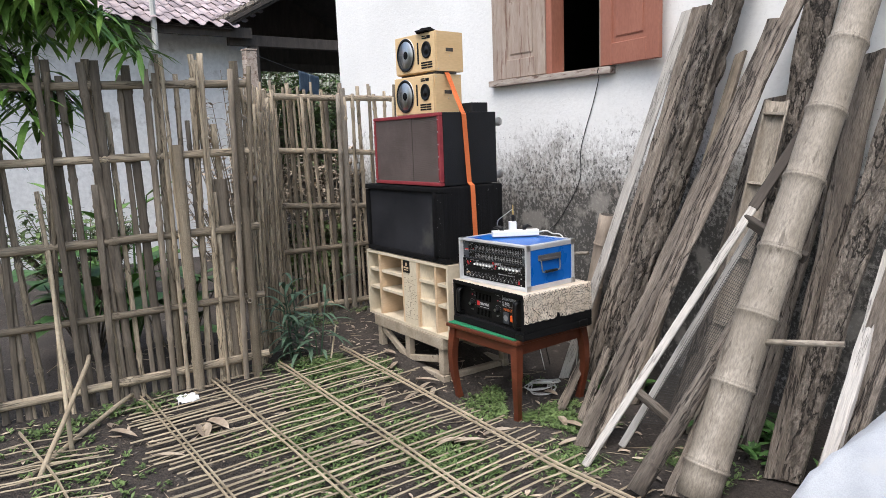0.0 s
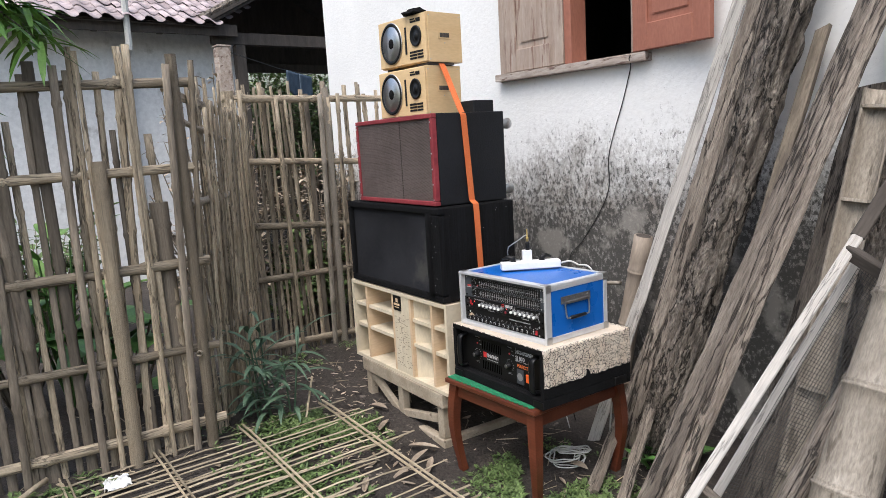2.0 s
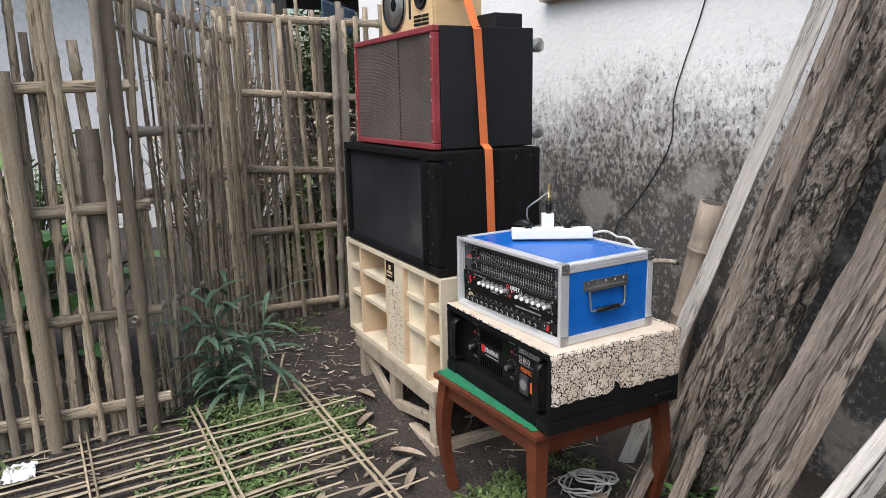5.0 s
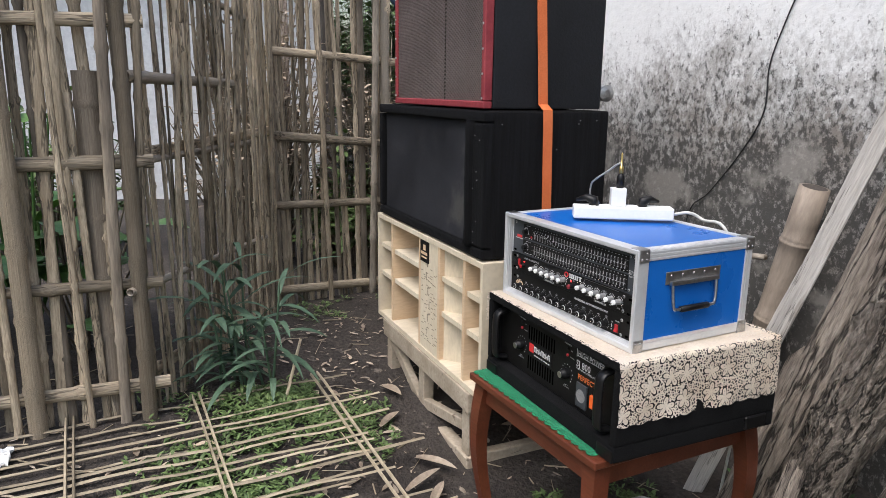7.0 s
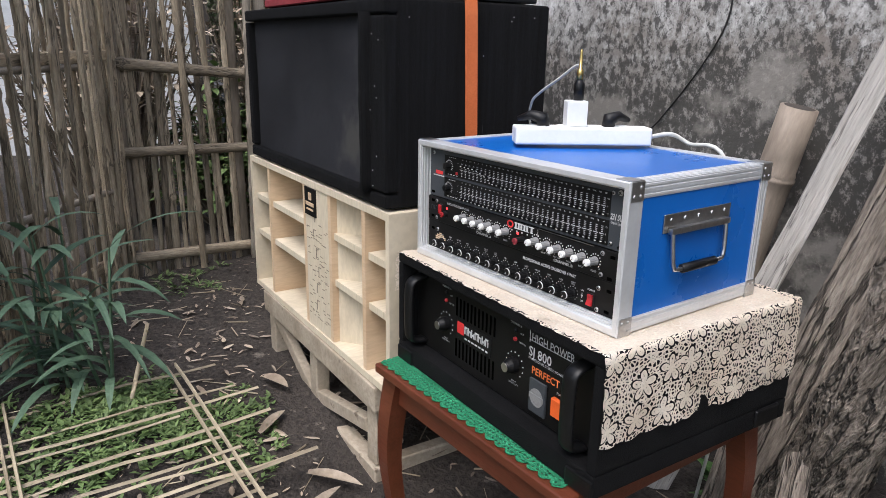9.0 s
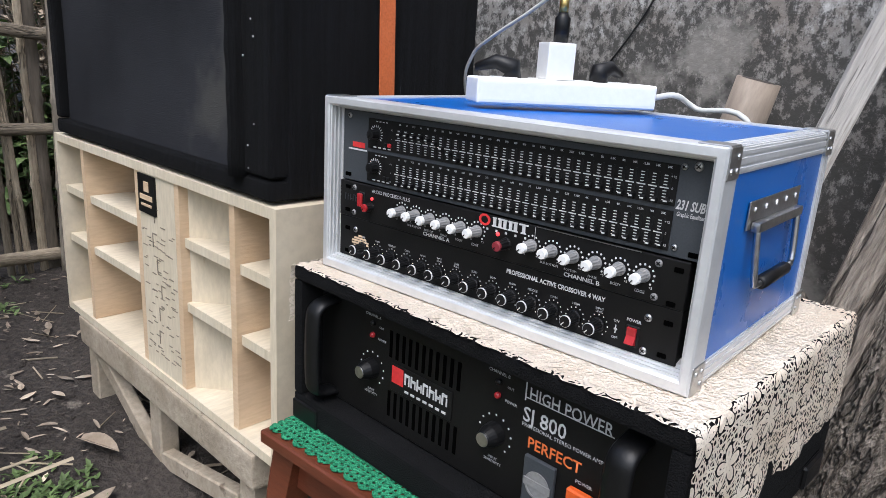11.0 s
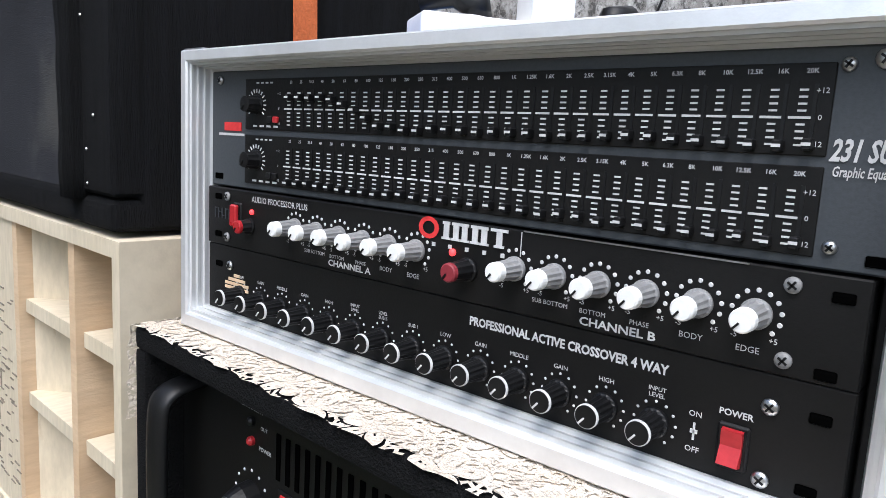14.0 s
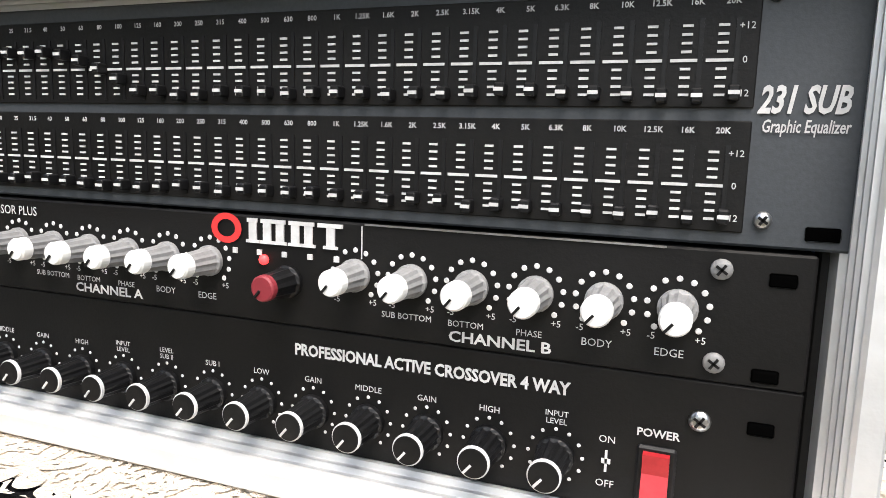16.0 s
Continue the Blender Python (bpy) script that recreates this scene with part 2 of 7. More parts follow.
M_JEANS = mat("blue_denim", (0.07, 0.11, 0.16), (0.15, 0.20, 0.25), 5, 0.9, fine=150, bump=0.4)
M_WIRE = mat("wire_mesh", (0.05, 0.05, 0.05), (0.09, 0.085, 0.08), 20, 0.6, metal=0.5, bump=0)


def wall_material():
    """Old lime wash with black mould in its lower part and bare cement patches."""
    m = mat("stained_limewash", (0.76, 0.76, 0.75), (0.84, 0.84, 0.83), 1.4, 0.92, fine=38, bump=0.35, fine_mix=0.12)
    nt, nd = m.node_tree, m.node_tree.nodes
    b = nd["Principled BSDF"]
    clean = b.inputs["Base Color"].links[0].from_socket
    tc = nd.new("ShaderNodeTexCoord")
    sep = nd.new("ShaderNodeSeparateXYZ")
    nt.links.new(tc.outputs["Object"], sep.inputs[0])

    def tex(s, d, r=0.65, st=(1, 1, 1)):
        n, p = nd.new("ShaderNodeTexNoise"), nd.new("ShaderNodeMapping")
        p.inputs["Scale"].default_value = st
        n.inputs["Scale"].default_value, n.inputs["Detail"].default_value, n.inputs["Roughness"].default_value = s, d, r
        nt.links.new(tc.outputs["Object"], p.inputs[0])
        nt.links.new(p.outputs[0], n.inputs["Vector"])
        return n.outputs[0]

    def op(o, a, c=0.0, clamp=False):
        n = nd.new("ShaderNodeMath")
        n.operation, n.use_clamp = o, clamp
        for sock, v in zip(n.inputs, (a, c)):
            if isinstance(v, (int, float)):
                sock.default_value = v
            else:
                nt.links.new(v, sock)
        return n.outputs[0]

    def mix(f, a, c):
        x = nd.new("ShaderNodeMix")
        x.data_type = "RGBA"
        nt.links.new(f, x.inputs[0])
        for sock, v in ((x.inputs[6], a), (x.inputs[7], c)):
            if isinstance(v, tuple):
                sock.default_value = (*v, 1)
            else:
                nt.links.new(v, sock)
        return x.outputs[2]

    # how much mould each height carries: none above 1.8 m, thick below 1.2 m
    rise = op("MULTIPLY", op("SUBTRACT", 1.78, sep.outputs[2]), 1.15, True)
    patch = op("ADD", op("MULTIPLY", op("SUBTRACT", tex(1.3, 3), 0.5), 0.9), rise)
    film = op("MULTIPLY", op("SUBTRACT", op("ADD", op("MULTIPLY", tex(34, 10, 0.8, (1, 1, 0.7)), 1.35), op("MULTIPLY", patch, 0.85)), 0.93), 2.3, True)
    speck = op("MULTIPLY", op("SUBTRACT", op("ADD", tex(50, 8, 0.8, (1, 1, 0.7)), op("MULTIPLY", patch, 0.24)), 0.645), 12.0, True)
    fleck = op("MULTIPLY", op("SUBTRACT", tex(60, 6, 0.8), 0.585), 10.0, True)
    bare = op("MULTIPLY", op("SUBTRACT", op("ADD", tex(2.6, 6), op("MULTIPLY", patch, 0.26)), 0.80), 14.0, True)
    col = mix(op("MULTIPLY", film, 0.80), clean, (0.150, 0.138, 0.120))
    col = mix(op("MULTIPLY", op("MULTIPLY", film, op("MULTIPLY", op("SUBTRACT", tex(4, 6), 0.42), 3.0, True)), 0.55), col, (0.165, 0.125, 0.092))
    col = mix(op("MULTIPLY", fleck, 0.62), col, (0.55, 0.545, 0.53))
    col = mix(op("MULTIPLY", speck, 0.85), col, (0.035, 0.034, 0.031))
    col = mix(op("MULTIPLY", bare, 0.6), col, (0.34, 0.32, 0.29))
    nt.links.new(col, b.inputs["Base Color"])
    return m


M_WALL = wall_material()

# ---- building helpers ----


def part(name, bm, material, parent=None, label="", smooth=False):
    me = bpy.data.meshes.new(name)
    bm.normal_update()
    bm.to_mesh(me)
    bm.free()
    me.materials.append(material)
    if smooth:
        for p in me.polygons:
            p.use_smooth = True
    ob = new(name, me)
    if parent is not None:
        ob.parent = parent
    if label:
        ob["label"] = label
    return ob


def thing(name, loc, label, category, group="", rz=0.0, kind=""):
    e = new(name)
    e.empty_display_size = 0.1
    e.matrix_world = pose(*loc, 0, 0, rz)
    return tagged(e, label, category, group, kind)


def box(bm, x0, x1, y0, y1, z0, z1, bevel=0.0, seg=2, m=None):
    vs = [bm.verts.new((x, y, z)) for z in (z0, z1) for x, y in ((x0, y0), (x1, y0), (x1, y1), (x0, y1))]
    fs = [bm.faces.new([vs[i] for i in q]) for q in ((3, 2, 1, 0), (4, 5, 6, 7), (0, 1, 5, 4), (1, 2, 6, 5), (2, 3, 7, 6), (3, 0, 4, 7))]
    if bevel:
        es = list({e for f in fs for e in f.edges})
        r = bmesh.ops.bevel(bm, geom=es, offset=bevel, segments=seg, profile=0.7, affect="EDGES")
        vs = list({v for f in r["faces"] for v in f.verts})
    if m is not None:
        bmesh.ops.transform(bm, matrix=m, verts=vs)
    return vs


def tube(bm, pts, radii, seg=8, flat=1.0, spin=0.0):
    """A closed tube through pts with a radius for each; flat squashes it across."""
    pts = [Vector(p) for p in pts]
    rings, q, last = [], None, None
    for i, p in enumerate(pts):
        d = (pts[min(i + 1, len(pts) - 1)] - pts[max(i - 1, 0)]).normalized()
        q = Vector((0, 0, 1)).rotation_difference(d) if q is None else last.rotation_difference(d) @ q
        last = d
        r = radii[i] if not isinstance(radii, (int, float)) else radii
        ring = []
        for k in range(seg):
            a = 2 * math.pi * k / seg + spin
            ring.append(bm.verts.new(p + q @ Vector((math.cos(a) * r, math.sin(a) * r * flat, 0))))
        rings.append(ring)
    for a, b in zip(rings, rings[1:]):
        for k in range(seg):
            bm.faces.new((a[k], a[(k + 1) % seg], b[(k + 1) % seg], b[k]))
    bm.faces.new(rings[0][::-1])
    bm.faces.new(rings[-1])


def thicken(bm, t):
    """Give a sheet its thickness."""
    bm.normal_update()
    bmesh.ops.solidify(bm, geom=bm.faces[:], thickness=t)


def lathe(bm, profile, seg=16, m=None, y_axis=False):
    """Turn (radius, height) pairs round z, or round y towards the viewer."""
    rings, made = [], []
    for r, h in profile:
        ring = []
        for k in range(seg):
            a = 2 * math.pi * k / seg
            c = (r * math.cos(a), -h, r * math.sin(a)) if y_axis else (r * math.cos(a), r * math.sin(a), h)
            ring.append(bm.verts.new(c))
        rings.append(ring)
        made += ring
    for a, b in zip(rings, rings[1:]):
        for k in range(seg):
            bm.faces.new((a[k], a[(k + 1) % seg], b[(k + 1) % seg], b[k]))
    bm.faces.new(rings[0][::-1])
    bm.faces.new(rings[-1])
    if m is not None:
        bmesh.ops.transform(bm, matrix=m, verts=made)
    return made


def curve_pts(ctrl, n=12):
    """A smooth way through control points."""
    c = [Vector(p) for p in ctrl]
    c = [2 * c[0] - c[1]] + c + [2 * c[-1] - c[-2]]
    out = []
    for i in range(1, len(c) - 2):
        for k in range(n):
            t = k / n
            out.append(0.5 * (2 * c[i] + (c[i + 1] - c[i - 1]) * t + (2 * c[i - 1] - 5 * c[i] + 4 * c[i + 1] - c[i + 2]) * t * t + (3 * c[i] - c[i - 1] - 3 * c[i + 1] + c[i + 2]) * t ** 3))
    return out + [c[-2]]


def between(a, b, twist=0.0):
    """The pose whose z axis runs from a to b and whose y axis leans to the wall."""
    a, b = Vector(a), Vector(b)
    z = (b - a).normalized()
    x = Vector((0, 1, 0)).cross(z).normalized()
    y = z.cross(x)
    r = Matrix((x, y, z)).transposed().to_4x4()
    return Matrix.Translation(a) @ r @ pose(0, 0, 0, 0, 0, twist)


rng = random.Random(7)

# ---- large structure ----


def ground_height(x, y):
    h = 0.020 * noise.noise((x * 0.9, y * 0.9, 0.3)) + 0.010 * noise.noise((x * 3.1, y * 3.1, 4.0)) + 0.006 * noise.noise((x * 9, y * 9, 9.0))
    u = min(1.0, max(0.0, (-0.15 - x) / 0.85))
    v = min(1.0, max(0.0, (-0.15 - y) / 0.45))
    rise = 0.085 * u * u * (3 - 2 * u) * (1 - v) + 0.13 * min(1.0, max(0.0, (0.75 - x) / 1.75)) * v
    return rise + h * (1.0 if abs(x) < 6 and abs(y) < 6 else 0.3)


def build_ground():
    inner = [i * 0.05 for i in range(-60, 61)]
    outer = [3.3, 3.8, 4.6, 6, 8, 12, 20, 40, 90, 200]
    xs = [-v for v in outer[::-1]] + inner + outer
    ys = xs
    bm = bmesh.new()
    grid = [[bm.verts.new((x - 0.2, y - 0.6, ground_height(x - 0.2, y - 0.6))) for x in xs] for y in ys]
    for r0, r1 in zip(grid, grid[1:]):
        for i in range(len(xs) - 1):
            bm.faces.new((r0[i], r0[i + 1], r1[i + 1], r1[i]))
    tagged(part("ground", bm, M_SOIL, smooth=True), "bare dark trodden soil of the yard", "ground", kind="structure")


build_ground()

WALL_Y = 1.105
WIN = (-1.14, -0.10, 1.912, 3.05)


def build_house():
    bm = bmesh.new()
    x0, x1, z1 = -3.46, 4.5, 3.7
    wx0, wx1, wz0, wz1 = WIN
    for a, b, c, d in ((x0, wx0, -0.1, z1), (wx1, x1, -0.1, z1), (wx0, wx1, -0.1, wz0), (wx0, wx1, wz1, z1)):
        box(bm, a, b, WALL_Y, WALL_Y + 0.14, c, d)
    bmesh.ops.remove_doubles(bm, verts=bm.verts[:], dist=0.0005)
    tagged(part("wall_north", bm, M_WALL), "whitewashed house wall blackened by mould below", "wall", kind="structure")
    bm = bmesh.new()
    box(bm, x0, x0 + 0.14, WALL_Y + 0.143, 5.0, -0.1, z1)
    box(bm, x1 - 0.14, x1, WALL_Y + 0.143, 5.0, -0.1, z1)
    box(bm, x0, x1, 5.003, 5.14, -0.1, z1)
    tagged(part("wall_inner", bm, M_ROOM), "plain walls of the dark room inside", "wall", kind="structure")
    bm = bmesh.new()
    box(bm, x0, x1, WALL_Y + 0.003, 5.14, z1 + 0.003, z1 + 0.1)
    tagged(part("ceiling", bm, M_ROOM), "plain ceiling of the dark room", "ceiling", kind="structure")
    # window with its frame, sill and two leaves
    win = thing("window_1", (0, 0, 0), "wooden window with a weathered sill and one open leaf", "window", kind="structure")
    bm = bmesh.new()
    for a, b, c, d in ((wx0 - 0.005, wx0 + 0.05, wz0, wz1), (wx1 - 0.045, wx1 + 0.005, wz0, wz1), (wx0 + 0.053, wx1 - 0.048, wz1 - 0.05, wz1)):
        box(bm, a, b, WALL_Y - 0.03, WALL_Y + 0.11, c, d, 0.004, 1)
    part("window_frame", bm, M_SHUTTER_OLD, win)
    bm = bmesh.new()
    box(bm, wx0 - 0.03, wx1 + 0.06, WALL_Y - 0.055, WALL_Y + 0.13, wz0 - 0.045, wz0 - 0.002, 0.006, 2)
    for v in bm.verts:
        v.co.z += 0.008 * noise.noise(v.co * 14)
    part("window_sill", bm, M_SILL, win)
    bm = bmesh.new()
    box(bm, -0.606, -0.553, WALL_Y - 0.028, WALL_Y + 0.10, wz0, wz1 - 0.053, 0.004, 1)
    part("mullion", bm, M_SHUTTER, win)

    def leaf(name, w, material, m, label, knots):
        bm = bmesh.new()
        h = wz1 - wz0 - 0.06
        for a, b, c, d in ((0, 0.095, 0, h), (w - 0.095, w, 0, h), (0.0953, w - 0.0953, 0, 0.13), (0.0953, w - 0.0953, h - 0.12, h), (0.0953, w - 0.0953, h * 0.52, h * 0.52 + 0.1)):
            box(bm, a, b, 0, 0.035, c, d, 0.004, 1)
        for c, d in ((0.13, h * 0.52), (h * 0.52 + 0.1, h - 0.12)):
            box(bm, 0.0953, w - 0.0953, 0.012, 0.024, c, d)
            box(bm, 0.125, w - 0.125, 0.006, 0.012, c + 0.035, d - 0.035, 0.005, 1)
        o = part(name, bm, material, win, label)
        o.matrix_basis = m
        if knots:
            bm = bmesh.new()
            box(bm, w * 0.66, w * 0.8, -0.014, -0.002, h * 0.46, h * 0.472, 0.002, 1)
            tube(bm, [(w * 0.7, -0.012, h * 0.466), (w * 0.7, -0.02, h * 0.44)], 0.003, 6)
            part("latch", bm, M_STEEL, o)
        return o

    leaf("shutter", 0.478, M_SHUTTER_OLD, pose(wx0 + 0.053, WALL_Y - 0.035, wz0 + 0.004), "grey weathered shut leaf", False)
    leaf("shutter", 0.47, M_SHUTTER, pose(wx1 - 0.02, WALL_Y - 0.05, wz0 + 0.0, 0, 0, -7), "brown painted leaf folded back on the wall", True)


build_house()


def build_neighbour():
    """The house across the fence, its tiled eave, and the open shed roof beside it."""
    x = -6.45
    house = thing("neighbour_house", (x, 0.71, 0.10), "white plastered house with a pinkish clay tile roof", "house")
    bm = bmesh.new()
    box(bm, -0.2, 0, -9.0, 0.75, -0.3, 3.0)
    box(bm, -4.0, -0.203, 0.55, 0.75, -0.3, 3.0)
    part("wall", bm, M_LIME, house)
    rise = math.tan(radians(26))
    bm = bmesh.new()
    box(bm, 0.36, 0.40, -9.0, 0.62, 2.80, 2.93)
    for y in [i * 0.7 - 8.6 for i in range(14)]:
        box(bm, -0.6, 0.36, y, y + 0.06, 2.85, 2.93, m=Matrix.Translation((0, 0, 0)))
    part("fascia", bm, M_DARKWOOD_AND_SHADE, house, "dark timber eave board")
    # tiles: curved S profile, overlapping rows
    bm = bmesh.new()
    tw, tl = 0.215, 0.26
    for r in range(22):
        for c in range(-6, 46):
            y0, u0 = 0.62 - (c + 1) * tw, r * tl
            if u0 * math.sin(radians(26)) < (y0 - 0.30) * 0.62:
                continue
            nx, prev = 6, None
            jz = rng.uniform(-0.006, 0.006)
            for k in range(nx + 1):
                s = k / nx
                wave = 0.032 * math.sin(2 * math.pi * s * 0.92 + 0.3)
                row = []
                for u, lift in ((u0 - 0.03, 0.026), (u0 + tl + 0.02, 0.0)):
                    for dz in (0.0, -0.014):
                        row.append(bm.verts.new((0.50 - u * math.cos(radians(26)), y0 + s * tw * 1.04, 2.93 + u * math.sin(radians(26)) + wave + lift + jz + dz)))
                if prev:
                    bm.faces.new((prev[0], prev[2], row[2], row[0]))
                    bm.faces.new((prev[1], prev[0], row[0], row[1]))
                prev = row
    # added dark sheet under the tiles, so no sky shows through their gaps
    blocker = bmesh.new()
    sl, ce = math.sin(radians(26)), math.cos(radians(26))
    blocker.faces.new([blocker.verts.new((0.50 - u * ce, y, 2.87 + u * sl)) for u, y in ((0.06, -8.9), (0.06, 0.35), (2.35, 1.85), (5.7, 1.85), (5.7, -8.9))])
    thicken(blocker, 0.012)
    part("roof_deck", blocker, M_DARKWOOD_AND_SHADE, house, "dark sheet added under the tiles to block the sky")
    part("roof", bm, M_ROOFTILE, house, "rows of curved clay roof tiles", smooth=True)["kind"] = "stuff"
    bm = bmesh.new()
    tube(bm, [(0.47, -0.62, 3.4), (0.47, -0.63, 2.6), (0.10, -0.60, 2.45), (0.08, -0.55, -0.1)], 0.035, 8)
    part("downpipe", bm, M_WHITECABLE, house, "pale plastic rain pipe")
    # shed roof running towards the yard house
    shed = thing("open_shed", (-6.70, 2.01, 0.10), "dark open shed roof of timber and sheets", "shed")
    bm = bmesh.new()
    vs = [bm.verts.new(p) for p in ((0.75, -1.05, 2.98), (0.75, 1.2, 4.2), (-2.6, 1.2, 4.2), (-2.6, -1.05, 2.98))]
    bm.faces.new(vs)
    vs = [bm.verts.new(p) for p in ((0.75, 1.2, 4.2), (0.75, 3.4, 3.0), (-2.6, 3.4, 3.0), (-2.6, 1.2, 4.2))]
    bm.faces.new(vs)
    thicken(bm, 0.04)
    part("roof", bm, M_DARKWOOD_AND_SHADE, shed)
    bm = bmesh.new()
    box(bm, 0.45, 0.55, -0.95, 3.2, 2.72, 2.86, 0.005, 1)
    part("beam", bm, M_DARKWOOD_AND_SHADE, shed)
    bm = bmesh.new()
    box(bm, -2.3, -2.2, -0.95, 3.2, 2.72, 2.86, 0.005, 1)
    part("beam", bm, M_DARKWOOD_AND_SHADE, shed)
    # added dark sheet closes off the sky and paints the shade under the roof
    bm = bmesh.new()
    vs = [bm.verts.new(p) for p in ((-2.5, -1.0, 2.80), (-2.5, 3.3, 2.80), (-2.5, 3.3, 3.0), (-2.5, 1.2, 4.15), (-2.5, -1.0, 2.95))]
    bm.faces.new(vs)
    thicken(bm, 0.03)
    part("gable_boarding", bm, M_DARKWOOD_AND_SHADE, shed)
    for yy, xx in ((-0.62, 0.5), (2.6, 0.5), (-0.62, -2.25), (2.6, -2.25)):
        bm = bmesh.new()
        box(bm, xx - 0.06, xx + 0.06, yy - 0.06, yy + 0.06, 0, 2.715, 0.006, 1)
        part("post", bm, M_DARKWOOD_AND_SHADE, shed)
    for k in range(7):
        bm = bmesh.new()
        xx = 0.70 - k * 0.5
        tube(bm, [(xx, -1.0, 2.95), (xx, 1.2, 4.13)], 0.03, 6)
        part("rafter", bm, M_DARKWOOD_AND_SHADE, shed)
    bm = bmesh.new()
    tube(bm, [(0.62, -1.1, 2.99), (0.62, 1.2, 4.24)], 0.045, 6)
    part("verge_board", bm, M_PLANK, shed)


build_neighbour()


# ---- fences ----


def slat_mesh(name, width, seed, joints=6, length=1.0, material=None):
    """Half a bamboo stem, split along, of unit length, with raised joints and a wavering outline."""
    r = random.Random(seed)
    bm = bmesh.new()
    zs, bulge = [0.0], [0.0]
    step = length / joints
    for j in range(joints):
        z = step * (j + r.uniform(0.35, 0.65))
        for dz, b in ((-0.010, -0.03), (0.0, 0.26), (0.010, 0.02)):
            zs.append(z + dz)
            bulge.append(b)
    zs.append(length)
    bulge.append(0.0)
    rings = []
    lean = 0.0
    for z, b in zip(zs, bulge):
        lean = 0.006 * noise.noise((seed * 3.7, z * 2.2, 0.5))
        w = width * (1 + b) * (1 + 0.10 * noise.noise((seed * 1.3, z * 3, 2.0)))
        ring = [bm.verts.new((lean + w / 2 * math.cos(a), -w * 0.30 * math.sin(a) * (1 + b), z)) for a in (0, 0.75, 1.57, 2.39, math.pi)]
        ring += [bm.verts.new((lean - w / 2 + 0.006, 0.006, z)), bm.verts.new((lean + w / 2 - 0.006, 0.006, z))]
        rings.append(ring)
    n = 7
    for a, b in zip(rings, rings[1:]):
        for k in range(n):
            bm.faces.new((a[k], b[k], b[(k + 1) % n], a[(k + 1) % n]))
    bm.faces.new(rings[0])
    bm.faces.new(rings[-1][::-1])
    bm.normal_update()
    me = bpy.data.meshes.new(name)
    bm.to_mesh(me)
    bm.free()
    me.materials.append(material)
    for p in me.polygons:
        p.use_smooth = len(p.vertices) == 4
    return me


def culm_mesh(name, material, joints=5, seed=0, seg=10):
    """A whole bamboo stem of unit radius and unit length."""
    r = random.Random(seed)
    bm = bmesh.new()
    pts, rad = [(0, 0, 0)], [1.03]
    for j in range(joints):
        z = (j + r.uniform(0.4, 0.6)) / joints
        for dz, b in ((-0.02, 0.97), (-0.004, 1.1), (0.004, 1.12), (0.02, 0.98)):
            pts.append((0.15 * noise.noise((seed, z * 2, 1.1)), 0, z + dz * 0.6))
            rad.append(b * (1.03 - 0.1 * z))
    pts.append((0, 0, 1))
    rad.append(0.92)
    rings = []
    for p, q in zip(pts, rad):
        rings.append([bm.verts.new((p[0] + q * math.cos(2 * math.pi * k / seg), q * math.sin(2 * math.pi * k / seg), p[2])) for k in range(seg)])
    for a, b in zip(rings, rings[1:]):
        for k in range(seg):
            bm.faces.new((a[k], a[(k + 1) % seg], b[(k + 1) % seg], b[k]))
    for k in (0, -1):
        inner = [bm.verts.new((v.co.x * 0.82, v.co.y * 0.82, v.co.z)) for v in rings[k]]
        deep = bm.verts.new((0, 0, 0.06 if k == 0 else 0.94))
        for j in range(seg):
            bm.faces.new((rings[k][j], inner[j], inner[(j + 1) % seg], rings[k][(j + 1) % seg]))
            bm.faces.new((inner[j], deep, inner[(j + 1) % seg]))
    bmesh.ops.recalc_face_normals(bm, faces=bm.faces[:])
    bm.normal_update()
    me = bpy.data.meshes.new(name)
    bm.to_mesh(me)
    bm.free()
    me.materials.append(material)
    for p in me.polygons:
        p.use_smooth = True
    return me


SLATS = [slat_mesh("slat", 0.031, s, 7, material=M_BAMBOO) for s in range(5)] + [slat_mesh("slat", 0.034, s + 9, 6, material=M_BAMBOO_DARK) for s in range(3)]
THIN = [slat_mesh("slat", 0.021, s + 20, 7, material=M_BAMBOO) for s in range(4)]
PALE_SLAT = slat_mesh("slat", 0.036, 41, 6, material=M_BAMBOO_PALE)
RAILS = [slat_mesh("rail", 0.05, s + 30, 5, material=M_BAMBOO) for s in range(3)]
CULMS = [culm_mesh("rail", M_BAMBOO_PALE, 4, s) for s in range(3)]


def put(me, name, parent, m, sx=1.0, sz=1.0):
    ob = new(name, me)
    ob.parent = parent
    ob.matrix_basis = m @ Matrix.Diagonal((sx, sx, sz, 1))
    return ob


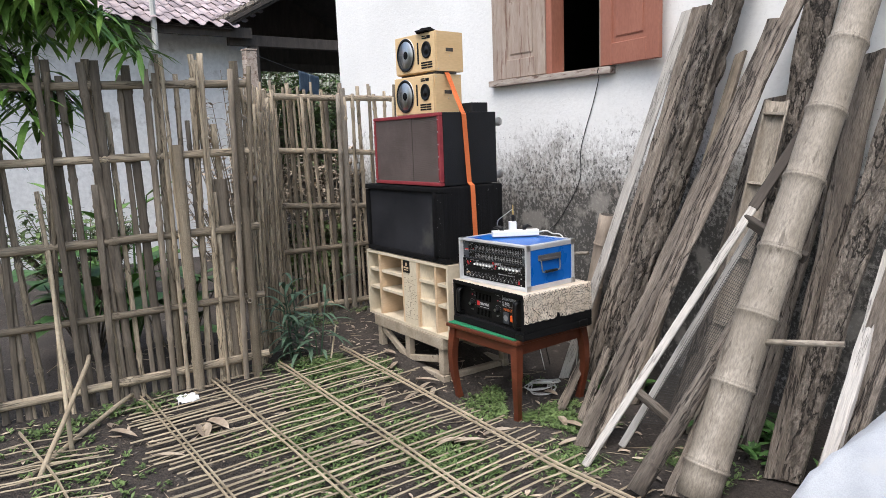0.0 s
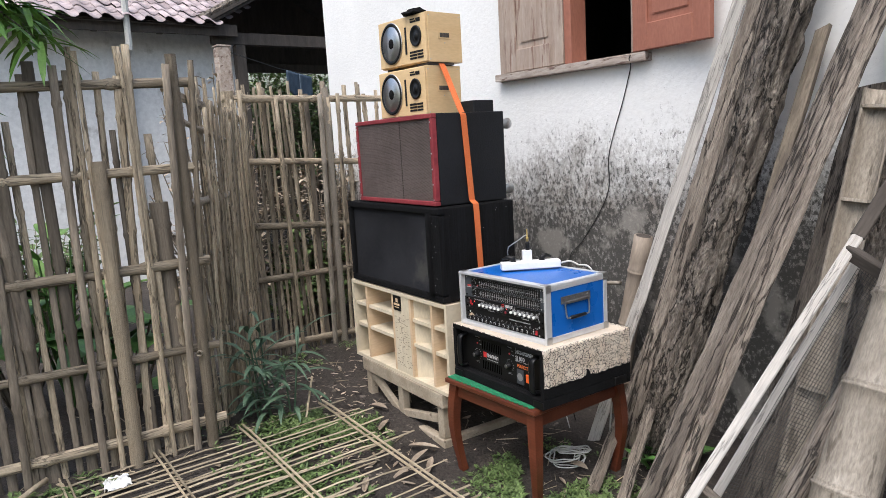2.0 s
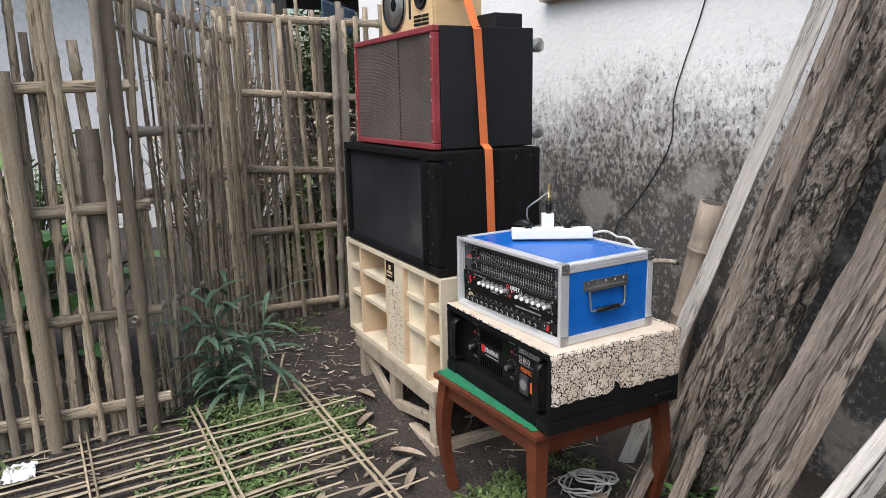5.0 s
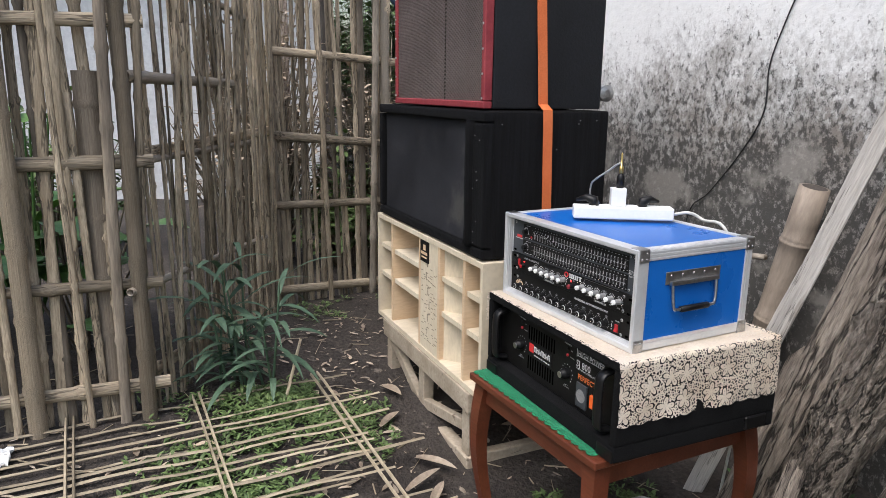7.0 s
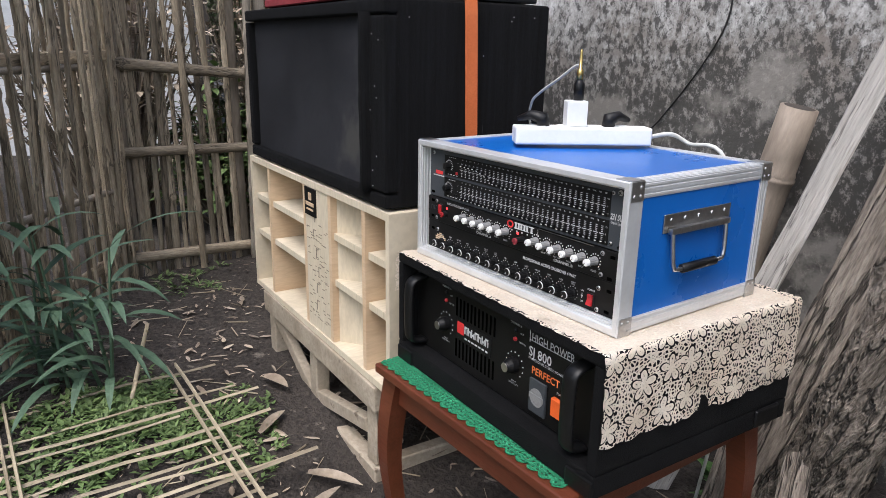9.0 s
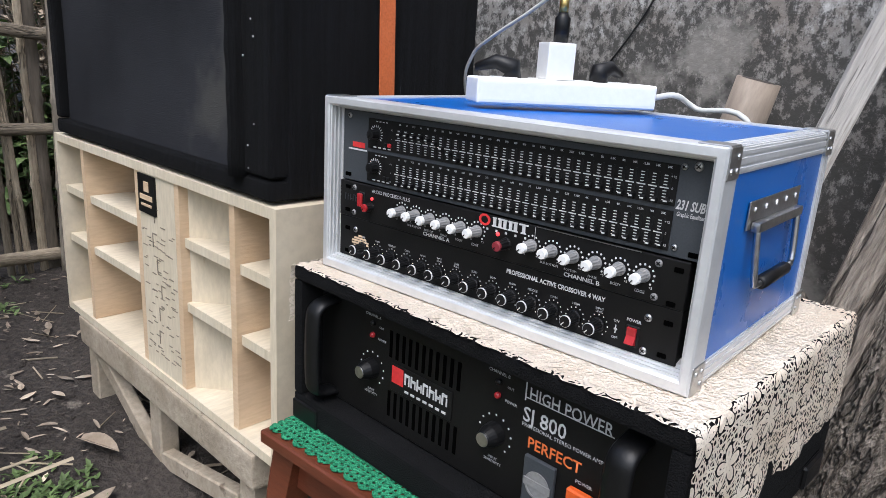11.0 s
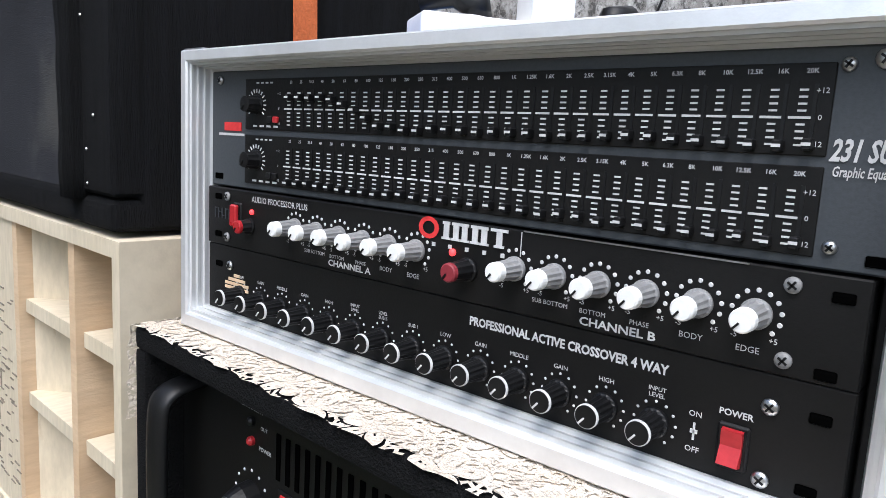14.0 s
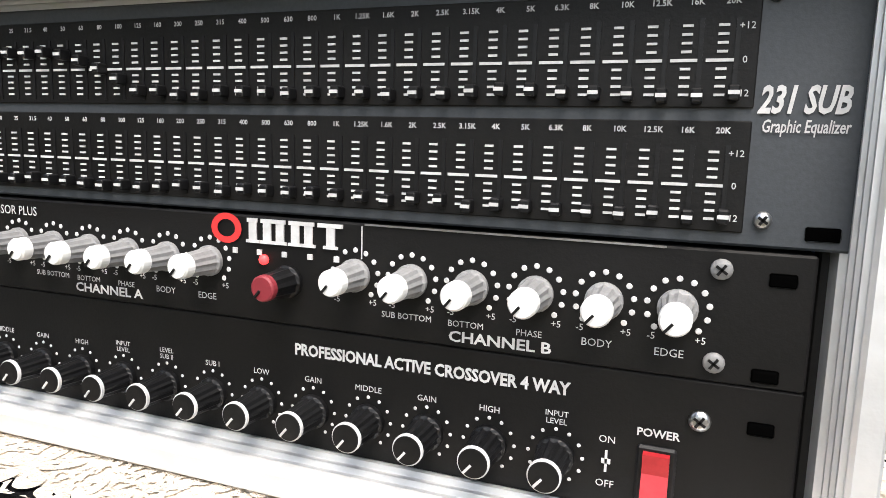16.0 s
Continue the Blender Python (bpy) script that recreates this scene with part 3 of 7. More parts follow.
def fence(label, a, b, meshes, gap, top, top_jit, rails, skew, seed, group="bamboo fences", side=1):
    """Upright split stems from a to b, tied to cross rails."""
    r = random.Random(seed)
    a, b = Vector((*a, 0)), Vector((*b, 0))
    d = b - a
    n = int(d.length / gap)
    yaw = math.degrees(math.atan2(d.y, d.x))
    f = thing("bamboo_fence", a, label, "fence", group, rz=yaw)
    s = 0.0
    while s < d.length:
        z1 = top + r.uniform(-top_jit, top_jit)
        if r.random() < 0.12:
            z1 -= r.uniform(0.15, 0.7)
        ob = put(r.choice(meshes), "slat", f, pose(s, side * r.choice((-0.046, 0.0, 0.0, 0.004)) * (1 if rails[0][2] < 0 else -1), -0.03, r.uniform(-1.5, 1.5), r.gauss(0, skew), r.choice((0, 180)) + r.uniform(-18, 18)), r.uniform(0.62, 1.35), z1 + 0.03)
        s += gap * r.uniform(0.62, 1.45)
    for z0, z1, back in rails:
        o = put(r.choice(RAILS), "rail", f, pose(-0.05, side * back, z0, 0, 90 - math.degrees(math.atan2(z1 - z0, d.length)), 0) @ pose(0, 0, 0, 0, 0, 0 if back < 0 else 180), r.uniform(0.75, 1.0), d.length + 0.12)
    return f


fence("grey bamboo slat fence tied to split rails", (-1.48, -3.6), (-1.08, -0.95), SLATS, 0.040, 1.95, 0.08,
      ((1.79, 1.85, -0.02), (1.43, 1.47, -0.024), (1.00, 1.035, -0.02), (0.60, 0.63, -0.024), (0.20, 0.265, -0.02)), 1.8, 3)
fence("thin leaning bamboo slat fence, slats bowed", (-1.09, -0.93), (-2.26, -0.18), THIN + SLATS[:1], 0.031, 1.80, 0.14,
      ((1.80, 1.74, 0.022), (1.05, 1.06, 0.022), (0.28, 0.24, 0.022)), 3.2, 5)
fence("bamboo slat fence against the house wall", (-2.31, -0.26), (-2.43, 1.085), SLATS[:6], 0.046, 1.94, 0.07,
      ((1.875, 1.875, -0.022), (1.47, 1.40, -0.022), (1.04, 0.93, -0.022), (0.66, 0.62, -0.022), (0.19, 0.12, -0.022)), 1.4, 8)


# ---- the loudspeaker stack ----


def build_crate():
    """Rough timber stand under the stack."""
    c = thing("timber_stand", (-1.26, 0.025, 0.0), "rough nailed timber stand on the soil", "stand", rz=-3)
    w, d, h = 0.80, 0.52, 0.30
    for y in (0.0, d - 0.045):
        for x in (0.0, w * 0.45, w - 0.05):
            bm = bmesh.new()
            box(bm, x, x + 0.05, y, y + 0.045, 0.06 if y == 0 else 0.0, h - 0.075, 0.004, 1)
            part("leg", bm, M_CRATE, c)
        bm = bmesh.new()
        box(bm, -0.02, w + 0.02, y - 0.012, y + 0.05, h - 0.073, h, 0.006, 2)
        for v in bm.verts:
            v.co += Vector((0, 0.006, 0.006)) * noise.noise(v.co * 9)
        part("beam", bm, M_CRATE, c)
        bm = bmesh.new()
        box(bm, -0.01, w + 0.01, y - 0.008, y + 0.04, 0.012, 0.058, 0.004, 1)
        part("lower_rail", bm, M_CRATE, c)
        for x0, z0, x1, z1 in ((0.06, 0.215, w * 0.44, 0.07), (w * 0.5, 0.08, w - 0.06, 0.15)):
            bm = bmesh.new()
            L, a = math.hypot(x1 - x0, z1 - z0), math.atan2(z1 - z0, x1 - x0)
            box(bm, 0, L, -0.004, 0.026, -0.02, 0.02, 0.003, 1, m=Matrix.Translation((x0, y + 0.006, z0)) @ Matrix.Rotation(-a, 4, "Y"))
            part("brace", bm, M_CRATE, c)
    for x in (0.0, w - 0.05):
        for z in (0.0, h - 0.06):
            bm = bmesh.new()
            box(bm, x + 0.004, x + 0.046, 0.052, d - 0.055, z + 0.01, z + 0.055, 0.004, 1)
            part("side_rail", bm, M_CRATE, c)
    for i, (x, y) in enumerate(((w - 0.12, -0.01), (w - 0.12, d - 0.1))):
        bm = bmesh.new()
        box(bm, x, x + 0.16, y, y + 0.1, -0.03, 0.010, 0.004, 1)
        part("foot_block", bm, M_CRATE, c)


build_crate()


def build_bass_bin():
    """Raw plywood folded-horn bass cabinet with open compartments."""
    s = thing("plywood_bass_bin", (-1.353, 0.022, 0.302), "raw plywood horn bass bin with open compartments", "loudspeaker", rz=-3)
    w, d, h, t = 0.985, 0.56, 0.455, 0.018
    for nm, q in (("bottom", (0, w, 0, d, 0, t)), ("top", (0, w, 0, d, h - t, h)), ("side", (0, t, 0, d, t, h - t)), ("side", (w - t, w, 0, d, t, h - t)), ("back", (t, w - t, d - t, d, t, h - t))):
        bm = bmesh.new()
        box(bm, *q)
        part(nm, bm, M_PLY_RAW, s)
    for x in (0.158, 0.458, 0.634, 0.836):
        bm = bmesh.new()
        box(bm, x, x + t, 0.004, d - t - 0.002, t + 0.001, h - t - 0.001)
        part("divider", bm, M_PLY, s)
    bm = bmesh.new()
    box(bm, 0.477, 0.633, 0.004, 0.022, t + 0.001, h - t - 0.001)
    part("centre_panel", bm, M_PLY_RAW, s)
    # splayed reflector boards right of the centre panel
    bm = bmesh.new()
    vs = [bm.verts.new(p) for p in ((0.653, 0.022, t), (0.834, 0.17, t), (0.834, 0.17, h - t), (0.653, 0.022, h - t))]
    bm.faces.new(vs)
    thicken(bm, 0.012)
    part("reflector", bm, M_PLY_RAW, s)
    for x0, x1, zz in ((t, 0.157, (0.31, 0.185)), (0.177, 0.457, (0.31, 0.185)), (0.653, 0.835, (0.315, 0.185)), (0.855, w - t, (0.315, 0.185))):
        for z in zz:
            bm = bmesh.new()
            box(bm, x0 + 0.001, x1 - 0.001, 0.012, 0.35, z, z + 0.018)
            part("shelf", bm, M_PLY_RAW, s)
    bm = bmesh.new()
    box(bm, 0.482, 0.557, 0.0, 0.004, h - 0.10, h - 0.022)
    lab = part("sticker", bm, M_PANEL, s, "black product sticker")
    bm = bmesh.new()
    box(bm, 0.492, 0.547, -0.0015, 0.0, h - 0.072, h - 0.062)
    box(bm, 0.497, 0.542, -0.0015, 0.0, h - 0.085, h - 0.080)
    box(bm, 0.512, 0.532, -0.0015, 0.0, h - 0.055, h - 0.035)
    part("sticker_print", bm, M_PLY, lab)
    # faded handwriting: short strokes that nobody can read
    r = random.Random(5)
    bm = bmesh.new()
    for row in range(22):
        z = 0.335 - row * 0.0135
        x = 0.484 + r.uniform(0, 0.01)
        while x < 0.622:
            l = r.uniform(0.006, 0.022)
            if r.random() < 0.55:
                box(bm, x, x + l, 0.0028, 0.004, z, z + 0.0016, m=Matrix.Rotation(r.uniform(-0.02, 0.02), 4, "Y"))
            x += l + r.uniform(0.003, 0.016)
    for k in range(6):
        x, z = 0.54 + r.uniform(-0.01, 0.02), 0.34 - k * 0.052
        box(bm, x, x + 0.002, 0.0028, 0.004, z, z + 0.03)
        box(bm, x, x + 0.018, 0.0028, 0.004, z + 0.028, z + 0.03)
    part("pencil_marks", bm, M_BAMBOO_DARK, s, "faded unreadable handwriting")["kind"] = "stuff"
    return s


build_bass_bin()


def build_black_sub():
    s = thing("black_subwoofer", (-1.33, 0.022, 0.762), "black carpeted subwoofer with a cloth front", "loudspeaker", rz=-3)
    w, d, h = 0.945, 0.45, 0.455
    bm = bmesh.new()
    box(bm, 0, w, 0.028, d, 0, h, 0.014, 3)
    part("cabinet", bm, M_RIBBED, s, smooth=False)
    bm = bmesh.new()
    f = 0.035
    for a, b, c, e in ((0, w, 0, f), (0, w, h - f, h), (0, f, f, h - f), (w - 0.11, w, f, h - f)):
        box(bm, a + 0.001, b - 0.001, 0.0, 0.04, c + 0.001, e - 0.001, 0.011, 3)
    part("front_rim", bm, M_RIBBED, s)
    bm = bmesh.new()
    n = 12
    g = [[bm.verts.new((f - 0.004 + (w - 0.11 - f + 0.008) * i / n, 0.020 + 0.006 * math.sin(3.0 * i / n + 0.4) * math.sin(math.pi * j / 8), f - 0.004 + (h - 2 * f + 0.008) * j / 8)) for i in range(n + 1)] for j in range(9)]
    for r0, r1 in zip(g, g[1:]):
        for i in range(n):
            bm.faces.new((r0[i], r0[i + 1], r1[i + 1], r1[i]))
    part("grille_cloth", bm, M_CLOTH_GRILLE, s, smooth=True)
    # loose rolled cloth edge beside the grille
    bm = bmesh.new()
    pts = [(w - 0.092 + 0.002 * math.sin(i * 0.7), 0.002, 0.03 + i * 0.033) for i in range(13)]
    tube(bm, pts, [0.018 + 0.002 * math.sin(i * 1.3) ** 2 for i in range(13)], 10)
    part("cloth_seam", bm, M_RIBBED, s, smooth=True)
    r = random.Random(3)
    bm = bmesh.new()
    for k in range(9):
        x = w - r.uniform(0.03, 0.08)
        z = r.uniform(0.02, h - 0.02)
        lathe(bm, [(0.0017, 0.0), (0.0012, 0.001)], 6, Matrix.Translation((x, -0.0005, z)), True)
    for k in range(10):
        y, z = r.uniform(0.04, d), r.choice((h - 0.03, h - 0.04, r.uniform(0, h)))
        lathe(bm, [(0.0017, 0.0), (0.0012, 0.001)], 6, Matrix.Translation((w + 0.0005, y, z)) @ pose(0, 0, 0, 0, 0, 90), True)
    part("staples", bm, M_STEEL, s)["kind"] = "stuff"
    return s


build_black_sub()


def mesh_grille(bm, x0, x1, z0, z1, pitch, t=0.0022, y=0.0):
    """A woven wire screen as crossing diagonal strands."""
    w, h = x1 - x0, z1 - z0
    for sgn, off in ((1, 0.0), (-1, 0.0016)):
        k = -h
        while k < w:
            a0 = max(0.0, -k)
            a1 = min(h, w - k)
            if a1 > a0:
                xa, xb = k + a0, k + a1
                za, zb = (a0, a1) if sgn > 0 else (h - a0, h - a1)
                p = [Vector((x0 + xa, y + off, z0 + za)), Vector((x0 + xb, y + off, z0 + zb))]
                q = Vector((t / 2, 0, -t / 2 * sgn))
                vs = [bm.verts.new(c) for c in (p[0] - q, p[0] + q, p[1] + q, p[1] - q)]
                vs2 = [bm.verts.new(v.co + Vector((0, -0.0014, 0))) for v in vs]
                bm.faces.new(vs2)
                bm.faces.new((vs[0], vs[1], vs2[1], vs2[0]))
                bm.faces.new((vs[2], vs[3], vs2[3], vs2[2]))
                bm.faces.new((vs[1], vs[2], vs2[2], vs2[1]))
                bm.faces.new((vs[3], vs[0], vs2[0], vs2[3]))
            k += pitch


def build_red_cabinet():
    s = thing("red_framed_cabinet", (-1.215, 0.045, 1.222), "black loudspeaker with a red frame and wire screen", "loudspeaker", rz=-4)
    w, d, h = 0.79, 0.42, 0.43
    bm = bmesh.new()
    box(bm, 0, w, 0.03, d, 0, h, 0.005, 2)
    part("cabinet", bm, M_BLACKPAINT, s)
    bm = bmesh.new()
    f = 0.022
    for a, b, c, e in ((0, w, 0, f), (0, w, h - f, h), (0, f, f + 0.001, h - f - 0.001), (w - f, w, f + 0.001, h - f - 0.001)):
        box(bm, a, b, 0.0, 0.029, c, e, 0.003, 1)
    part("frame", bm, M_RED, s, "scuffed red wooden frame")
    bm = bmesh.new()
    box(bm, f, w - f, 0.026, 0.029, f, h - f)
    part("baffle", bm, M_DARKWOOD_AND_SHADE, s, "dull brown inner board")
    bm = bmesh.new()
    mesh_grille(bm, f, w * 0.60, f, h - f, 0.0125, 0.0032, 0.008)
    part("screen", bm, M_MESH, s, "woven wire screen")["kind"] = "stuff"
    bm = bmesh.new()
    mesh_grille(bm, w * 0.60, w - f, f, h - f, 0.0125, 0.0032, 0.013)
    part("screen", bm, M_MESH, s, "woven wire screen")["kind"] = "stuff"
    bm = bmesh.new()
    for k in range(6):
        for x in (0.012, w - 0.012):
            lathe(bm, [(0.004, 0), (0.003, 0.002)], 8, Matrix.Translation((x, -0.0005, 0.03 + k * 0.072)), True)
    part("screws", bm, M_STEEL, s)
    for z in (h - 0.06, 0.05):
        bm = bmesh.new()
        lathe(bm, [(0.026, -0.012), (0.027, 0.012), (0.012, 0.016), (0.010, 0.016)], 14, Matrix.Translation((w - 0.02, d + 0.03, z)) @ pose(0, 0, 0, 0, 0, 90), True)
        part("castor", bm, M_STEEL, s, "small wheel on the back")
    return s


build_red_cabinet()


def build_small_speaker(x, y, z, rz):
    s = thing("varnished_speaker", (x, y, z), "small varnished plywood speaker with woofer and tweeter", "loudspeaker", "small stacked speakers", rz)
    s.scale = (0.90, 1.06, 1.045)
    w, d, h = 0.43, 0.215, 0.226
    bm = bmesh.new()
    box(bm, 0, w, 0.012, d, 0, h, 0.004, 2)
    part("cabinet", bm, M_VARNISH, s)
    bm = bmesh.new()
    box(bm, 0.004, w - 0.004, 0.0, 0.0118, 0.004, h - 0.004, 0.002, 1)
    part("baffle", bm, M_VARNISH, s)
    cx, cz = 0.125, 0.113
    bm = bmesh.new()
    lathe(bm, [(0.096, -0.001), (0.097, 0.007), (0.090, 0.009), (0.080, 0.006), (0.079, -0.001)], 32, Matrix.Translation((cx, 0, cz)), True)
    wf = part("woofer", bm, M_PLASTIC, s, "black woofer rim", smooth=True)
    bm = bmesh.new()
    lathe(bm, [(0.079, 0.0005), (0.074, 0.006), (0.066, 0.0035), (0.03, 0.0015), (0.028, 0.004), (0.018, 0.009), (0.004, 0.011)], 32, Matrix.Translation((cx, 0, cz)), True)
    part("cone", bm, M_CARPET, wf, "dark paper cone", smooth=True)
    bm = bmesh.new()
    lathe(bm, [(0.0975, 0.0005), (0.0995, 0.003), (0.0975, 0.0062)], 32, Matrix.Translation((cx, 0, cz)), True)
    part("trim_ring", bm, M_STEEL, wf, "thin bright rim", smooth=True)
    bm = bmesh.new()
    lathe(bm, [(0.047, -0.001), (0.048, 0.006), (0.042, 0.008), (0.036, 0.003), (0.02, 0.002), (0.016, 0.006), (0.003, 0.009)], 24, Matrix.Translation((0.345, 0, 0.125)), True)
    part("tweeter", bm, M_PLASTIC, s, smooth=True)
    bm = bmesh.new()
    box(bm, 0.247, 0.262, -0.0035, 0.0005, 0.05, 0.175, 0.002, 1)
    part("port_slot", bm, M_PLASTIC, s)
    bm = bmesh.new()
    for a, b, c, e in ((0.30, 0.345, 0.188, 0.196), (0.35, 0.385, 0.188, 0.205), (0.30, 0.34, 0.200, 0.206)):
        box(bm, a, b, -0.002, 0.0, c, e)
    for k in range(3):
        box(bm, 0.285, 0.345, -0.002, 0.0, 0.022 + k * 0.014, 0.031 + k * 0.014)
        box(bm, 0.35, 0.40, -0.002, 0.0, 0.022 + k * 0.014, 0.031 + k * 0.014)
    part("badge", bm, M_PANEL, s, "dark printed badge")["kind"] = "stuff"
    # grip on the right side; a dark plate paints the shade in its hole
    bm = bmesh.new()
    box(bm, w - 0.001, w + 0.0025, 0.072, 0.145, 0.106, 0.140, 0.0012, 2)
    g = part("grip", bm, M_VARNISH, s, "raised rim of the hand hole")
    bm = bmesh.new()
    box(bm, w + 0.002, w + 0.0034, 0.080, 0.137, 0.113, 0.133, 0.0006, 2)
    part("hand_hole", bm, M_DARKWOOD_AND_SHADE, g)
    bm = bmesh.new()
    for yy, zz in ((0.02, 0.012), (0.2, 0.012), (0.02, 0.21), (0.2, 0.21), (0.11, 0.088)):
        lathe(bm, [(0.003, 0), (0.002, 0.002)], 8, Matrix.Translation((w + 0.0003, yy, zz)) @ pose(0, 0, 0, 0, 0, 90), True)
    part("screws", bm, M_STEEL, s)
    return s


build_small_speaker(-0.985, 0.075, 1.654, 3.0)
build_small_speaker(-0.975, 0.085, 1.905, 3.5)
for xx, ww in ((-0.965, 0.10), (-0.70, 0.10)):
    t_ = thing("wooden_wedge", (xx, 0.12, 1.8920), "thin wooden strip between two speakers", "wood strip", "strips between speakers")
    bm = bmesh.new()
    box(bm, 0, ww, 0, 0.16, 0, 0.0115, 0.001, 1)
    part("strip", bm, M_DARKWOOD_AND_SHADE, t_)

t_ = thing("crumpled_cap", (-0.69, 0.12, 2.1425), "dark crumpled rag on the top speaker", "rag")
bm = bmesh.new()
bmesh.ops.create_icosphere(bm, subdivisions=3, radius=0.05)
for v in bm.verts:
    v.co = Vector((v.co.x * 1.5, v.co.y * 0.9, max(0, v.co.z * 0.42 + 0.004))) * (1 + 0.35 * noise.noise(v.co * 34))
    v.co.z = max(0.0, v.co.z)
part("rag", bm, M_CARPET, t_, smooth=True)
t_ = thing("pale_bottle", (-0.86, 0.22, 2.1425), "small grey bottle standing on the top speaker", "bottle")
bm = bmesh.new()
lathe(bm, [(0.014, 0), (0.015, 0.03), (0.011, 0.045), (0.006, 0.052)], 12)
part("bottle", bm, M_GREYPLASTIC, t_, smooth=True)

t_ = thing("small_black_box", (-0.76, 0.30, 1.6535), "small flat black box on the red-framed cabinet", "box")
bm = bmesh.new()
box(bm, 0, 0.27, 0, 0.13, 0, 0.06, 0.003, 1)
part("body", bm, M_BLACKPAINT, t_)

# orange strap over the side of the stack
t_ = thing("ratchet_strap", (0, 0, 0.5), "flat orange ratchet strap over the stacked cabinets", "strap")
bm = bmesh.new()
ctrl = [(-0.80, 0.19, 1.898), (-0.602, 0.20, 1.899), (-0.59, 0.20, 1.885), (-0.424, 0.165, 1.66), (-0.411, 0.168, 1.64), (-0.405, 0.190, 1.235), (-0.373, 0.186, 1.2185), (-0.370, 0.186, 1.19), (-0.370, 0.195, 0.93), (-0.370, 0.20, 0.76)]
rows = []
for i, p in enumerate(ctrl):
    p = Vector(p) - Vector((0, 0, 0.5))
    rows.append([bm.verts.new(p + Vector((0, s_, 0))) for s_ in (-0.017, 0.017)])
for a, b in zip(rows, rows[1:]):
    bm.faces.new((a[0], a[1], b[1], b[0]))
thicken(bm, 0.002)
part("webbing", bm, M_STRAP, t_)

# ---- the table and what stands on it ----


def build_table():
    t = thing("small_table", (-0.298, -0.112, 0), "low brown varnished table with curved legs", "table")
    w, d, h = 0.585, 0.58, 0.447
    bm = bmesh.new()
    box(bm, 0, w, 0, d, h - 0.022, h, 0.007, 3)
    part("tabletop", bm, M_TABLE, t)
    bm = bmesh.new()
    for a, b, c, e in ((0.05, w - 0.05, 0.028, 0.046), (0.05, w - 0.05, d - 0.046, d - 0.028), (0.028, 0.046, 0.05, d - 0.05), (w - 0.046, w - 0.028, 0.05, d - 0.05)):
        bm = bmesh.new()
        box(bm, a, b, c, e, h - 0.085, h - 0.0225)
        part("apron", bm, M_TABLE, t)
    for sx, sy in ((0, 0), (1, 0), (0, 1), (1, 1)):
        bm = bmesh.new()
        ox, oy = (1 if sx else -1), (1 if sy else -1)
        pts, rad = [], []
        for k in range(11):
            u = k / 10
            bow = 0.016 * math.sin(u * math.pi * 1.15) - 0.010 * max(0, u - 0.72) * 0
            pts.append((0.04 + sx * (w - 0.08) + ox * bow, 0.04 + sy * (d - 0.08) + oy * bow, h - 0.024 - u * (h - 0.022)))
            rad.append(0.034 - 0.014 * u + (0.004 if u > 0.93 else 0))
        tube(bm, pts[::-1], rad[::-1], 4, 1.0, math.pi / 4)
        part("leg", bm, M_TABLE, t)
    return t


build_table()


def scalloped_sheet(bm, nx, ny, fn):
    g = [[bm.verts.new(fn(i / nx, j / ny)) for i in range(nx + 1)] for j in range(ny + 1)]
    for r0, r1 in zip(g, g[1:]):
        for i in range(nx):
            bm.faces.new((r0[i], r0[i + 1], r1[i + 1], r1[i]))


t_ = thing("green_table_cloth", (-0.293, -0.107, 0.4485), "green crocheted cloth under the amplifier", "cloth")
bm = bmesh.new()
scalloped_sheet(bm, 200, 12, lambda u, v: (0.555 * u, (0.002 + 0.010 * (1 - abs(math.sin(u * math.pi * 20)))) * (1 - v) + 0.46 * v, 0.002 + 0.0012 * noise.noise((u * 30, v * 30, 0))))
thicken(bm, 0.0015)
part("cloth", bm, M_GREEN_CLOTH, t_)


